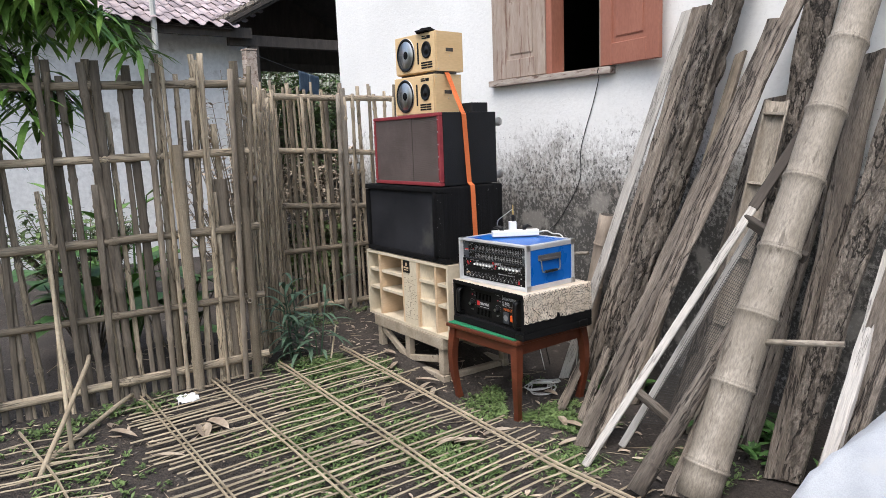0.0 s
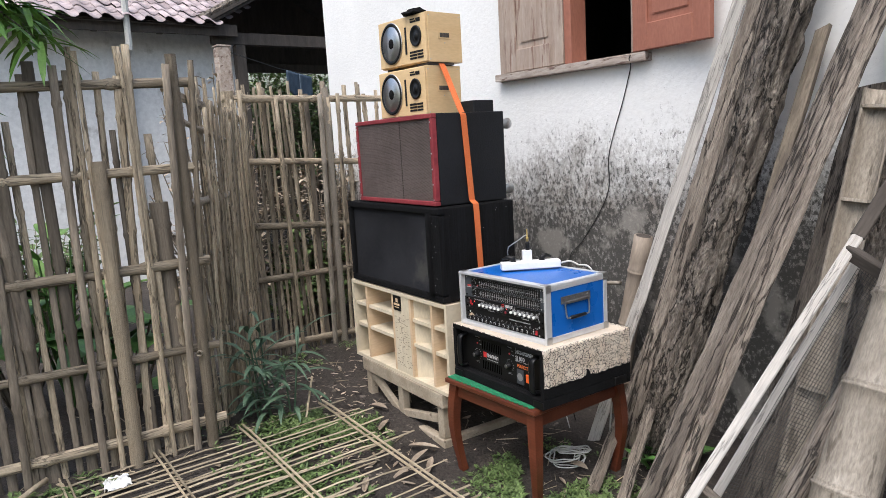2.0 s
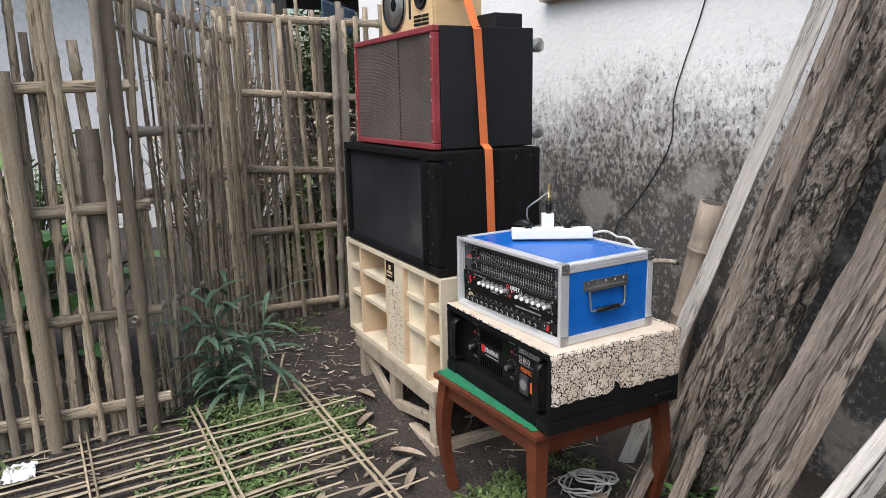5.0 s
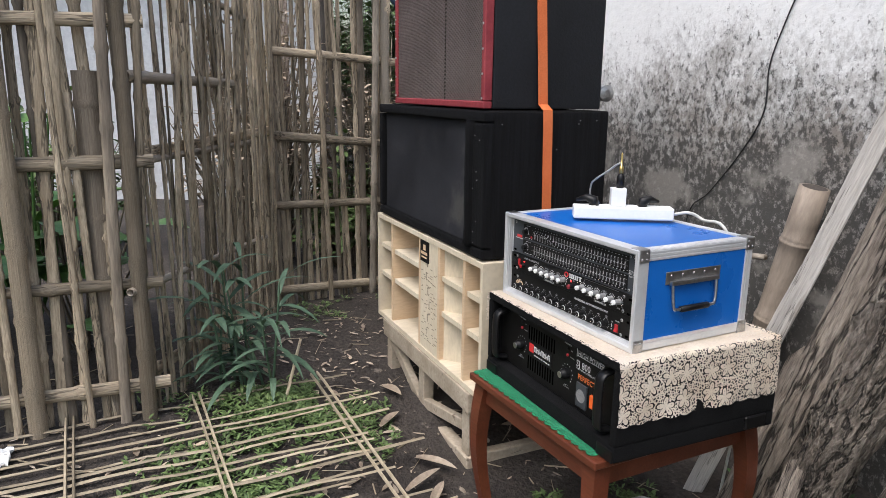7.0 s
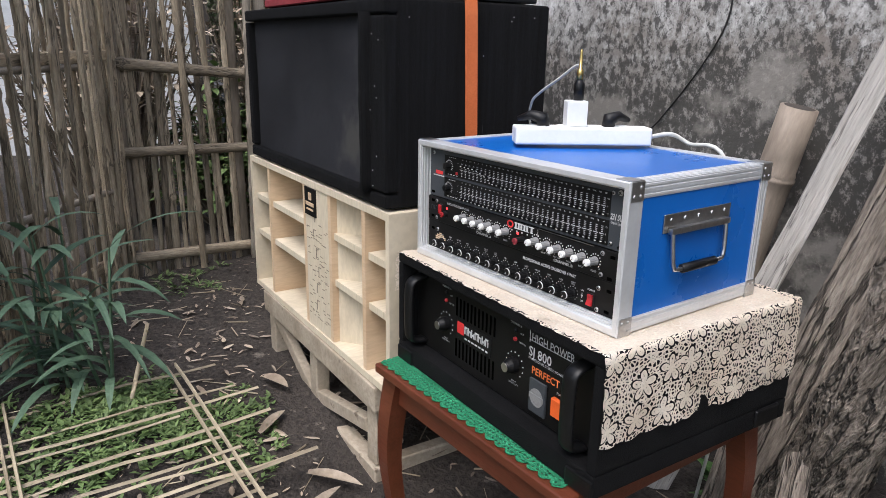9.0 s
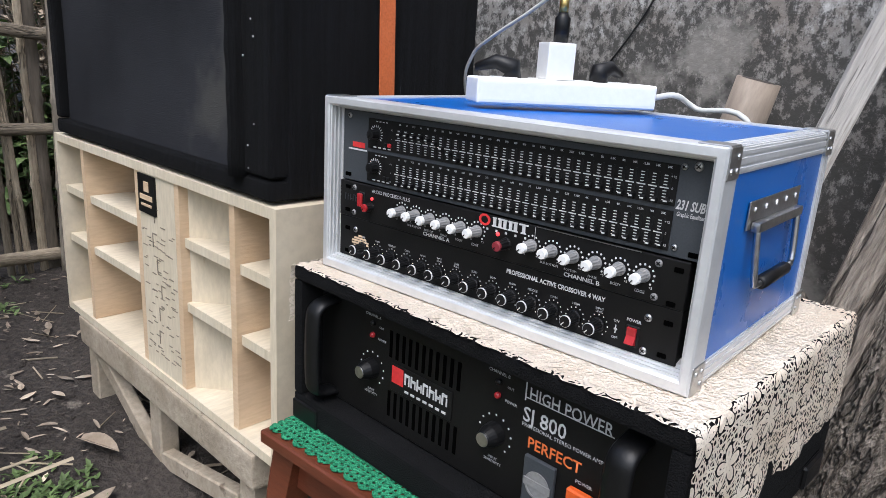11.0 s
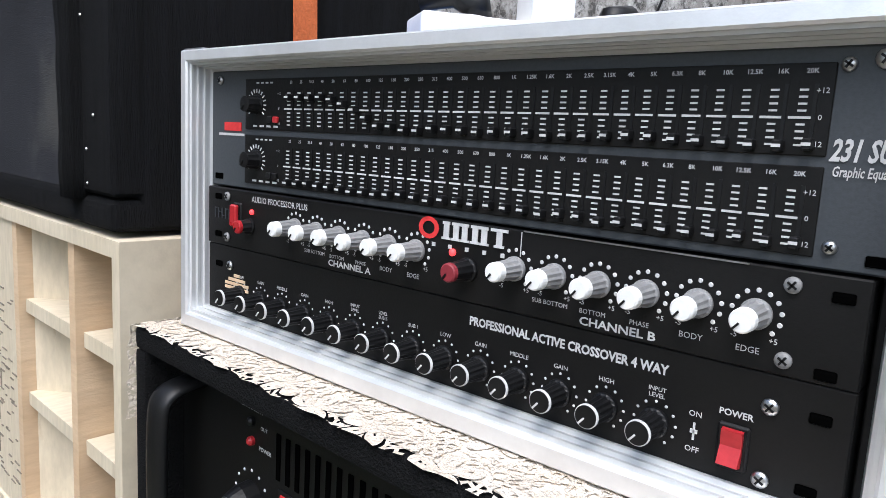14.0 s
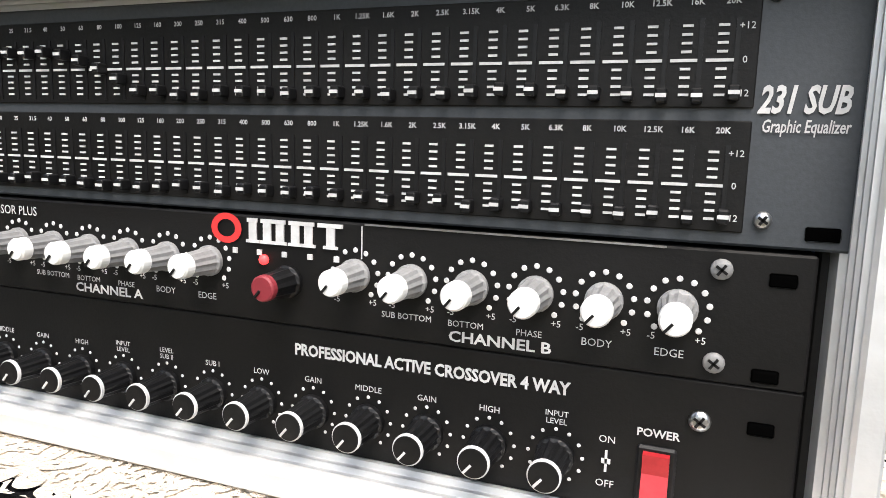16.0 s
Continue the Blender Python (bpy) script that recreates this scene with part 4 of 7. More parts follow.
def lace_material():
    """Cream openwork: petals and net as holes cut by alpha."""
    m = mat("cream_lace", (0.72, 0.60, 0.47), (0.87, 0.78, 0.66), 14, 0.85, fine=260, bump=0.7, fine_mix=0.3)
    nt, nd = m.node_tree, m.node_tree.nodes
    b = nd["Principled BSDF"]
    tc = nd.new("ShaderNodeTexCoord")

    def op(o, a, c=0.0, d=0.0):
        n = nd.new("ShaderNodeMath")
        n.operation = o
        for sock, v in zip(n.inputs, (a, c, d)):
            if isinstance(v, (int, float)):
                sock.default_value = v
            else:
                nt.links.new(v, sock)
        return n.outputs[0]

    def vor(scale, feature):
        v = nd.new("ShaderNodeTexVoronoi")
        v.voronoi_dimensions = "2D"
        v.feature, v.inputs["Scale"].default_value = feature, scale
        nt.links.new(tc.outputs["UV"], v.inputs["Vector"])
        return v

    cell = vor(17, "F1")
    cell.inputs["Randomness"].default_value = 0.45
    vec = nd.new("ShaderNodeVectorMath")
    vec.operation = "SUBTRACT"
    nt.links.new(tc.outputs["UV"], vec.inputs[0])
    nt.links.new(cell.outputs["Position"], vec.inputs[1])
    sp = nd.new("ShaderNodeSeparateXYZ")
    nt.links.new(vec.outputs[0], sp.inputs[0])
    ang = op("ARCTAN2", sp.outputs[1], sp.outputs[0])
    petal = op("ABSOLUTE", op("SINE", op("MULTIPLY", ang, 2.5)))
    dist = cell.outputs["Distance"]
    edge = op("SUBTRACT", dist, op("ADD", op("MULTIPLY", petal, 0.30), 0.14))
    outline = op("LESS_THAN", op("ABSOLUTE", edge), 0.034)
    inside = op("LESS_THAN", edge, 0.0)
    vein = op("MULTIPLY", op("GREATER_THAN", petal, 0.988), op("MULTIPLY", op("GREATER_THAN", dist, 0.13), op("LESS_THAN", dist, 0.30)))
    cleft = op("MULTIPLY", op("LESS_THAN", petal, 0.10), op("GREATER_THAN", dist, 0.05))
    inside = op("MULTIPLY", inside, op("SUBTRACT", 1.0, op("MAXIMUM", vein, cleft)))
    net = op("LESS_THAN", vor(135, "DISTANCE_TO_EDGE").outputs["Distance"], 0.17)
    swirl = op("LESS_THAN", vor(60, "DISTANCE_TO_EDGE").outputs["Distance"], 0.09)
    thread = op("MAXIMUM", net, swirl)
    solid = op("MAXIMUM", op("MULTIPLY", inside, op("SUBTRACT", 1.0, outline)), op("MULTIPLY", thread, op("SUBTRACT", 1.0, outline)))
    nt.links.new(solid, b.inputs["Alpha"])
    return m


M_LACE = lace_material()


def uv_sheet(name, nx, ny, fn, uv, material, parent, label=""):
    bm = bmesh.new()
    lay = bm.loops.layers.uv.new("UVMap")
    g = [[bm.verts.new(fn(i / nx, j / ny)) for i in range(nx + 1)] for j in range(ny + 1)]
    for j in range(ny):
        for i in range(nx):
            f = bm.faces.new((g[j][i], g[j][i + 1], g[j + 1][i + 1], g[j + 1][i]))
            for lp, (a, b) in zip(f.loops, ((i, j), (i + 1, j), (i + 1, j + 1), (i, j + 1))):
                lp[lay].uv = uv(a / nx, b / ny)
    return part(name, bm, material, parent, label, smooth=True)


AMP = (-0.294, -0.052, 0.452)


def build_amp():
    a = thing("power_amplifier", AMP, "black power amplifier in a carpeted wooden sleeve", "amplifier", rz=-3)
    w, d, h, t = 0.61, 0.50, 0.241, 0.02
    for nm, q in (("base", (0, w, 0, d, 0, t + 0.02)), ("top", (0, w, 0, d, h - t, h)), ("side", (0, t, 0, d, t + 0.0203, h - t - 0.0003)), ("side", (w - t, w, 0, d, t + 0.0203, h - t - 0.0003)), ("back", (t, w - t, d - t, d, t + 0.0203, h - t - 0.0003))):
        bm = bmesh.new()
        box(bm, *q, 0.006, 2)
        part(nm, bm, M_CARPET, a, "black carpet-covered board")
    fy = 0.035
    bm = bmesh.new()
    box(bm, t + 0.002, w - t - 0.002, fy, fy + 0.3, 0.042, h - t - 0.003, 0.002, 1)
    face = part("front_panel", bm, M_PANEL, a)
    # vents are black plates on the solid panel, painting the shade inside
    for k in range(11):
        x = 0.175 + k * 0.0125
        for c, e in ((0.150, 0.188), (0.062, 0.100)):
            bm = bmesh.new()
            box(bm, x, x + 0.005, fy - 0.001, fy + 0.001, c, e)
            part("vent_slot", bm, M_HOLE_SHADE, a)
    for x in (0.036, w - 0.080):
        bm = bmesh.new()
        pts = curve_pts([(x + 0.015, fy, 0.052), (x + 0.015, fy - 0.030, 0.058), (x + 0.015, fy - 0.038, 0.080), (x + 0.015, fy - 0.038, 0.165), (x + 0.015, fy - 0.030, 0.190), (x + 0.015, fy, 0.198)], 5)
        tube(bm, pts, 0.016, 10, 0.4, 0.0)
        part("handle", bm, M_PLASTIC, a, smooth=True)
    for x, z in ((0.140, 0.120), (0.365, 0.120)):
        bm = bmesh.new()
        lathe(bm, [(0.015, 0.0), (0.014, 0.012), (0.010, 0.022), (0.009, 0.023)], 20, Matrix.Translation((x, fy, z)), True)
        kn = part("knob", bm, M_PLASTIC, a, smooth=False)
        bm = bmesh.new()
        lathe(bm, [(0.0088, 0.0232), (0.0085, 0.0242)], 16, Matrix.Translation((x, fy, z)), True)
        part("cap", bm, M_STEEL, kn)
        bm = bmesh.new()
        for k in range(11):
            an = radians(225 - 27 * k)
            lathe(bm, [(0.0015, 0), (0.001, 0.0006)], 6, Matrix.Translation((x + 0.024 * math.cos(an), fy - 0.0003, z + 0.024 * math.sin(an))), True)
        part("scale_dots", bm, M_INK, kn)
    for x, z in ((0.140, 0.170), (0.365, 0.170)):
        bm = bmesh.new()
        lathe(bm, [(0.004, 0), (0.004, 0.003), (0.002, 0.005)], 12, Matrix.Translation((x, fy, z)), True)
        part("power_led", bm, M_REDPLASTIC, a, "small red lamp")
        bm = bmesh.new()
        lathe(bm, [(0.004, 0), (0.004, 0.003), (0.002, 0.005)], 12, Matrix.Translation((x, fy, z + 0.017)), True)
        part("clip_led", bm, M_PLASTIC, a)
    bm = bmesh.new()
    box(bm, 0.18, 0.295, fy - 0.002, fy - 0.0005, 0.1040, 0.1440, 0.0004, 1)
    bd = part("badge", bm, M_PLASTIC, a, "black maker's badge")
    bm = bmesh.new()
    box(bm, 0.184, 0.206, fy - 0.003, fy - 0.0021, 0.1170, 0.1410)
    part("badge_mark", bm, M_INK_RED, bd, "red square mark")
    bm = bmesh.new()
    for k in range(7):
        x = 0.209 + k * 0.0115
        box(bm, x, x + 0.0025, fy - 0.003, fy - 0.0021, 0.1220, 0.1380)
        box(bm, x + 0.0030, x + 0.009, fy - 0.003, fy - 0.0021, 0.1340 - 0.004 * (k % 3), 0.1375 - 0.004 * (k % 3))
        box(bm, x + 0.0075, x + 0.0095, fy - 0.003, fy - 0.0021, 0.1220, 0.1330)
        box(bm, x + 0.001, x + 0.008, fy - 0.003, fy - 0.0021, 0.1105, 0.1135)
    part("badge_bar", bm, M_INK, bd, "pale bars in place of the maker's name")["kind"] = "stuff"
    bm = bmesh.new()
    box(bm, 0.414, 0.456, fy - 0.006, fy - 0.0005, 0.056, 0.118, 0.001, 1)
    sp = part("seal_plate", bm, M_PANEL_GREY, a, "dark plate with a worn round seal")
    bm = bmesh.new()
    lathe(bm, [(0.017, 0.0), (0.017, 0.0008), (0.0145, 0.0008), (0.0145, 0.0002)], 24, Matrix.Translation((0.435, fy - 0.0062, 0.087)), True)
    box(bm, 0.417, 0.453, fy - 0.0076, fy - 0.0062, 0.083, 0.092)
    part("seal", bm, M_GREYPLASTIC, sp)
    bm = bmesh.new()
    box(bm, 0.474, 0.505, fy - 0.010, fy - 0.0005, 0.074, 0.108, 0.002, 1)
    part("power_switch", bm, mat("orange_switch", (0.75, 0.12, 0.02), (0.85, 0.18, 0.04), 20, 0.4, bump=0), a, "orange rocker switch")
    # lower lip and metal corners of the sleeve
    for x in (0.002, w - 0.062):
        bm = bmesh.new()
        box(bm, x, x + 0.06, -0.004, 0.05, -0.0005, 0.030, 0.004, 2)
        part("corner_cap", bm, M_PLASTIC, a)
    bm = bmesh.new()
    box(bm, w - 0.002, w + 0.006, d - 0.10, d - 0.03, 0.005, 0.04, 0.003, 1)
    part("corner_cap", bm, M_PLASTIC, a)
    return a


AMP_OB = build_amp()

t_ = thing("lace_cloth", (AMP[0], AMP[1], 0.6938), "cream openwork lace cloth over the amplifier", "cloth", rz=-3)
ax, ay = 0.0, 0.0


def lace_point(u, v):
    """u runs from the left drop over the top and down the right side; v from front to back."""
    left, top, right = 0.10, 0.616, 0.150 + 0.006 * abs(math.sin(v * math.pi * 11))
    front = ay - 0.006 + 0.004 * noise.noise((u * 6, 0.3, 2)) + 0.004 * abs(math.sin(u * math.pi * 24))
    y = front + (ay + 0.49 - front) * v + (0.016 * (u - 0.7) if u > 0.7 else 0)
    s = u * (left + top + 0.15) - left
    if s < 0:
        return (ax - 0.004 - 0.004 * abs(noise.noise((v * 8, s * 9, 1))), y, s * 0.9 + 0.001)
    if s < top:
        return (ax - 0.003 + s, y, 0.0015 + 0.001 * noise.noise((s * 20, v * 20, 3)))
    k = (s - top) / 0.15
    return (ax + 0.6135 + 0.007 * noise.noise((v * 7, k * 2, 5)) * k, y + 0.004 * noise.noise((v * 5, k * 3, 8)), 0.001 - k * right)


uv_sheet("lace", 90, 70, lace_point, lambda u, v: (u * 0.866, v * 0.46), M_LACE, t_)

bm = bmesh.new()
box(bm, ax + 0.006, ax + 0.604, ay + 0.010, ay + 0.475, -0.0006, 0.0003)
part("lining", bm, mat("cream_lining", (0.76, 0.67, 0.55), (0.86, 0.78, 0.67), 12, 0.9, fine=200, bump=0.4), t_, "plain cream lining under the lace")


# ---- the flight case with its three rack units ----

RACK = thing("flight_case", (0, 0.17, 0.6975), "blue flight case with aluminium edges and three rack units", "rack case")
RACK_INV = Matrix.Translation((0, -0.17, -0.6975))


def rpart(name, bm, material, parent=None, label="", smooth=False):
    """A part of the rack case, given in the yard's own coordinates."""
    ob = part(name, bm, material, parent or RACK, label, smooth)
    if parent is None:
        ob.matrix_parent_inverse = RACK_INV
    return ob


def letters(bm, text, x, z, size, y=-0.0006, align="CENTER", shear=0.0, bold=0.0, sx=1.0, m=None):
    """Add flat raised lettering that faces -y."""
    c = bpy.data.curves.new("letters", "FONT")
    c.body, c.size, c.align_x, c.align_y, c.shear, c.offset = text, size, align, "CENTER", shear, bold
    c.resolution_u = 2
    ob = bpy.data.objects.new("letters", c)
    me = bpy.data.meshes.new_from_object(ob)
    me.transform((m or Matrix.Translation((x, y, z))) @ Matrix.Rotation(radians(90), 4, "X") @ Matrix.Diagonal((sx, 1, 1, 1)))
    bm.from_mesh(me)
    bpy.data.meshes.remove(me)
    bpy.data.objects.remove(ob)
    bpy.data.curves.remove(c)


CX0, CX1, CY0, CY1, CZ0, CZ1 = -0.264, 0.2820, -0.026, 0.348, 0.6955, 0.9365


def build_case():
    t = 0.009
    x0, x1, y0, y1, z0, z1 = CX0 + 0.003, CX1 - 0.003, 0.004, CY1 - 0.003, CZ0 + 0.003, CZ1 - 0.003
    for q in ((x0, x1, y0, y1, z1 - t, z1), (x0, x1, y0, y1, z0, z0 + t), (x0, x0 + t, y0, y1, z0 + t, z1 - t), (x1 - t, x1, y0, y1, z0 + t, z1 - t), (x0 + t, x1 - t, y1 - t, y1, z0 + t, z1 - t)):
        bm = bmesh.new()
        box(bm, *q)
        rpart("board", bm, M_BLUE, label="blue laminated board")
    # front extrusion: a moulded picture-frame profile with grooves
    prof = [(0.0, 0.008), (0.0, -0.028), (0.0015, -0.0315), (0.009, -0.032), (0.0105, -0.030), (0.0105, -0.027), (0.0125, -0.0265), (0.0125, -0.0235), (0.0115, -0.0225), (0.0115, -0.020), (0.0135, -0.0195), (0.0135, -0.0165), (0.0125, -0.0155), (0.0125, -0.0125), (0.0145, -0.012), (0.0145, -0.009), (0.0135, -0.008), (0.0135, -0.005), (0.0165, -0.004), (0.0185, 0.006)]
    bm = bmesh.new()
    loops = []
    for ins, y in prof:
        y = y * 0.78 if y < 0 else y
        loops.append([bm.verts.new(p) for p in ((CX0 + ins, y, CZ0 + ins * 1.35), (CX1 - ins, y, CZ0 + ins * 1.35), (CX1 - ins, y, CZ1 - ins), (CX0 + ins, y, CZ1 - ins))])
    for a, b in zip(loops, loops[1:]):
        for k in range(4):
            bm.faces.new((a[k], a[(k + 1) % 4], b[(k + 1) % 4], b[k]))
    bmesh.ops.recalc_face_normals(bm, faces=bm.faces[:])
    rpart("front_frame", bm, M_ALU, label="grooved aluminium front frame")
    bm = bmesh.new()
    box(bm, 0.2605, CX1 - 0.0125, 0.004, 0.016, CZ0 + 0.022, 0.8235, 0.0008, 1)
    rpart("rack_rail", bm, M_PANEL, label="black rack rail")
    # edge angles, grooved
    e = 0.024

    def angle(p, q, dirs):
        bm = bmesh.new()
        for u, w in (dirs, dirs[::-1]):
            for k, (a, b, h) in enumerate(((0, 1.0, 0.0016), (0.10, 0.24, 0.0026), (0.38, 0.62, 0.0026), (0.76, 0.90, 0.0026))):
                c0, c1 = Vector(p) + u * (e * a), Vector(q) + u * (e * b)
                lo = [min(i, j) for i, j in zip(c0, c1)]
                hi = [max(i, j) for i, j in zip(c0, c1)]
                g = -w * h
                lo = [i + min(0, v) for i, v in zip(lo, g)]
                hi = [i + max(0, v) for i, v in zip(hi, g)]
                box(bm, lo[0], hi[0], lo[1], hi[1], lo[2], hi[2])
        return rpart("edge_angle", bm, M_ALU)

    X, Y, Z = Vector((1, 0, 0)), Vector((0, 1, 0)), Vector((0, 0, 1))
    b = 0.003
    for x, ux in ((CX0 + b, X), (CX1 - b, -X)):
        for z, uz in ((CZ0 + b, Z), (CZ1 - b, -Z)):
            angle((x, 0.010, z), (x, CY1 - b, z), (ux, uz))
        angle((x, CY1 - b, CZ0 + e), (x, CY1 - b, CZ1 - e), (ux, -Y))
    for z, uz in ((CZ0 + b, Z), (CZ1 - b, -Z)):
        angle((CX0 + e, CY1 - b, z), (CX1 - e, CY1 - b, z), (uz, -Y))
    # pressed steel corners with rivets
    for x, sx in ((CX0, 1), (CX1, -1)):
        for y, sy in ((CY0 + 0.004, 1), (CY1, -1)):
            for z, sz in ((CZ0, 1), (CZ1, -1)):
                bm = bmesh.new()
                s, o = 0.030, 0.0014
                box(bm, *sorted((x - sx * o, x + sx * 0.001)), *sorted((y + sy * 0.001, y + sy * s)), *sorted((z, z + sz * s)), 0.0006, 1)
                box(bm, *sorted((x, x + sx * s)), *sorted((y + sy * 0.001, y + sy * s)), *sorted((z - sz * o, z + sz * 0.001)), 0.0006, 1)
                for a, c in ((0.008, 0.022), (0.022, 0.022), (0.022, 0.009)):
                    lathe(bm, [(0.0030, 0.0), (0.0026, 0.0012), (0.0012, 0.0018)], 10, Matrix.Translation((x - sx * o, y + sy * a, z + sz * c)) @ pose(0, 0, 0, 0, 0, 90 if sx < 0 else -90), True)
                rpart("corner_plate", bm, M_STEEL, label="riveted steel corner")
    # folding side handle
    x = CX1 - 0.002
    bm = bmesh.new()
    box(bm, x, x + 0.002, 0.064, 0.238, 0.848, 0.878, 0.0008, 1)
    box(bm, x + 0.002, x + 0.012, 0.074, 0.228, 0.846, 0.857, 0.004, 2)
    for yy in (0.081, 0.116, 0.151, 0.186, 0.221):
        lathe(bm, [(0.0034, 0), (0.0028, 0.0016), (0.001, 0.002)], 10, Matrix.Translation((x + 0.002, yy, 0.868)) @ pose(0, 0, 0, 0, 0, 90), True)
    hd = rpart("handle", bm, M_STEEL, label="folding steel handle")
    bm = bmesh.new()
    tube(bm, curve_pts([(x + 0.007, 0.081, 0.852), (x + 0.010, 0.082, 0.82), (x + 0.012, 0.086, 0.794), (x + 0.012, 0.101, 0.788), (x + 0.012, 0.201, 0.788), (x + 0.012, 0.216, 0.794), (x + 0.010, 0.220, 0.82), (x + 0.007, 0.221, 0.852)], 4), 0.0036, 8)
    rpart("bail", bm, M_STEEL, hd, smooth=True)
    bm = bmesh.new()
    tube(bm, [(x + 0.012, 0.106, 0.788), (x + 0.012, 0.108, 0.788), (x + 0.012, 0.194, 0.788), (x + 0.012, 0.196, 0.788)], [0.005, 0.0075, 0.0075, 0.005], 10)
    rpart("grip", bm, M_PLASTIC, hd, "black rubber grip", smooth=True)


build_case()


def rack_holes(parent, pts, w=0.0095, h=0.0052, m=None):
    """Oblong fixing holes, as black plates that paint the shade inside."""
    for x, z in pts:
        bm = bmesh.new()
        box(bm, x - w / 2, x + w / 2, -0.0006, 0.001, z - h / 2, z + h / 2, 0.0016, 3)
        o = rpart("rack_hole", bm, M_HOLE_SHADE, parent)
        if m is not None:
            o.matrix_basis = m


def screw(parent, x, z, r=0.0042, material=None):
    bm = bmesh.new()
    lathe(bm, [(r, 0.0), (r * 0.95, 0.0012), (r * 0.5, 0.0020), (r * 0.2, 0.0021)], 14, Matrix.Translation((x, -0.0005, z)), True)
    s = rpart("screw", bm, material or M_STEEL, parent, smooth=True)
    # black cross on the head paints the shade in the driver slot
    bm = bmesh.new()
    for a in (35, 125):
        box(bm, -r * 0.6, r * 0.6, -0.0004, 0.0004, -0.0005, 0.0005, m=Matrix.Translation((x, -0.0027, z)) @ Matrix.Rotation(radians(a), 4, "Y"))
    rpart("slot", bm, M_PLASTIC, s)


def knob(parent, x, z, r, length, material, cap, cap_len=0.0, label="", ribs=14):
    bm = bmesh.new()
    seg = ribs * 2
    prof = [(r * 1.12, 0.0), (r * 1.12, length * 0.12), (r, length * 0.16), (r * 0.86, length)]
    vs = lathe(bm, prof, seg, Matrix.Translation((x, -0.0004, z)), True)
    for i, v in enumerate(vs):
        if (i % 2) and i // seg >= 2:
            v.co.x = x + (v.co.x - x) * 0.90
            v.co.z = z + (v.co.z - z) * 0.90
    k = rpart("knob", bm, material, parent, label)
    bm = bmesh.new()
    if cap_len:
        lathe(bm, [(r * 0.88, length), (r * 0.86, length + cap_len * 0.8), (r * 0.74, length + cap_len), (0.001, length + cap_len)], seg, Matrix.Translation((x, -0.0004, z)), True)
    else:
        lathe(bm, [(r * 0.93, length - 0.0008), (r * 0.93, length + 0.0008), (r * 0.86, length + 0.0010)], 28, Matrix.Translation((x, -0.0004, z)), True)
    rpart("cap" if cap_len else "ring", bm, cap, k, smooth=False)
    if not cap_len:
        bm = bmesh.new()
        lathe(bm, [(r * 0.855, length + 0.0008), (r * 0.845, length + 0.0014), (r * 0.4, length + 0.0015)], 28, Matrix.Translation((x, -0.0004, z)), True)
        rpart("face", bm, M_PLASTIC, k)
    bm = bmesh.new()
    an = radians(230)
    y = -0.0004 - length - cap_len - (0.0006 if cap_len else 0.0018)
    box(bm, r * 0.15, r * 0.8, y - 0.0003, y + 0.0004, -0.0005, 0.0005, m=Matrix.Translation((x, 0, z)) @ Matrix.Rotation(-an, 4, "Y"))
    rpart("pointer", bm, M_PLASTIC if cap_len else M_INK, k)
    return k


def dots(bm, x, z, r, n, dot, a0=225, a1=-45):
    for k in range(n):
        a = radians(a0 + (a1 - a0) * k / (n - 1))
        lathe(bm, [(dot, 0), (dot * 0.8, 0.0003)], 8, Matrix.Translation((x + r * math.cos(a), -0.0004, z + r * math.sin(a))), True)


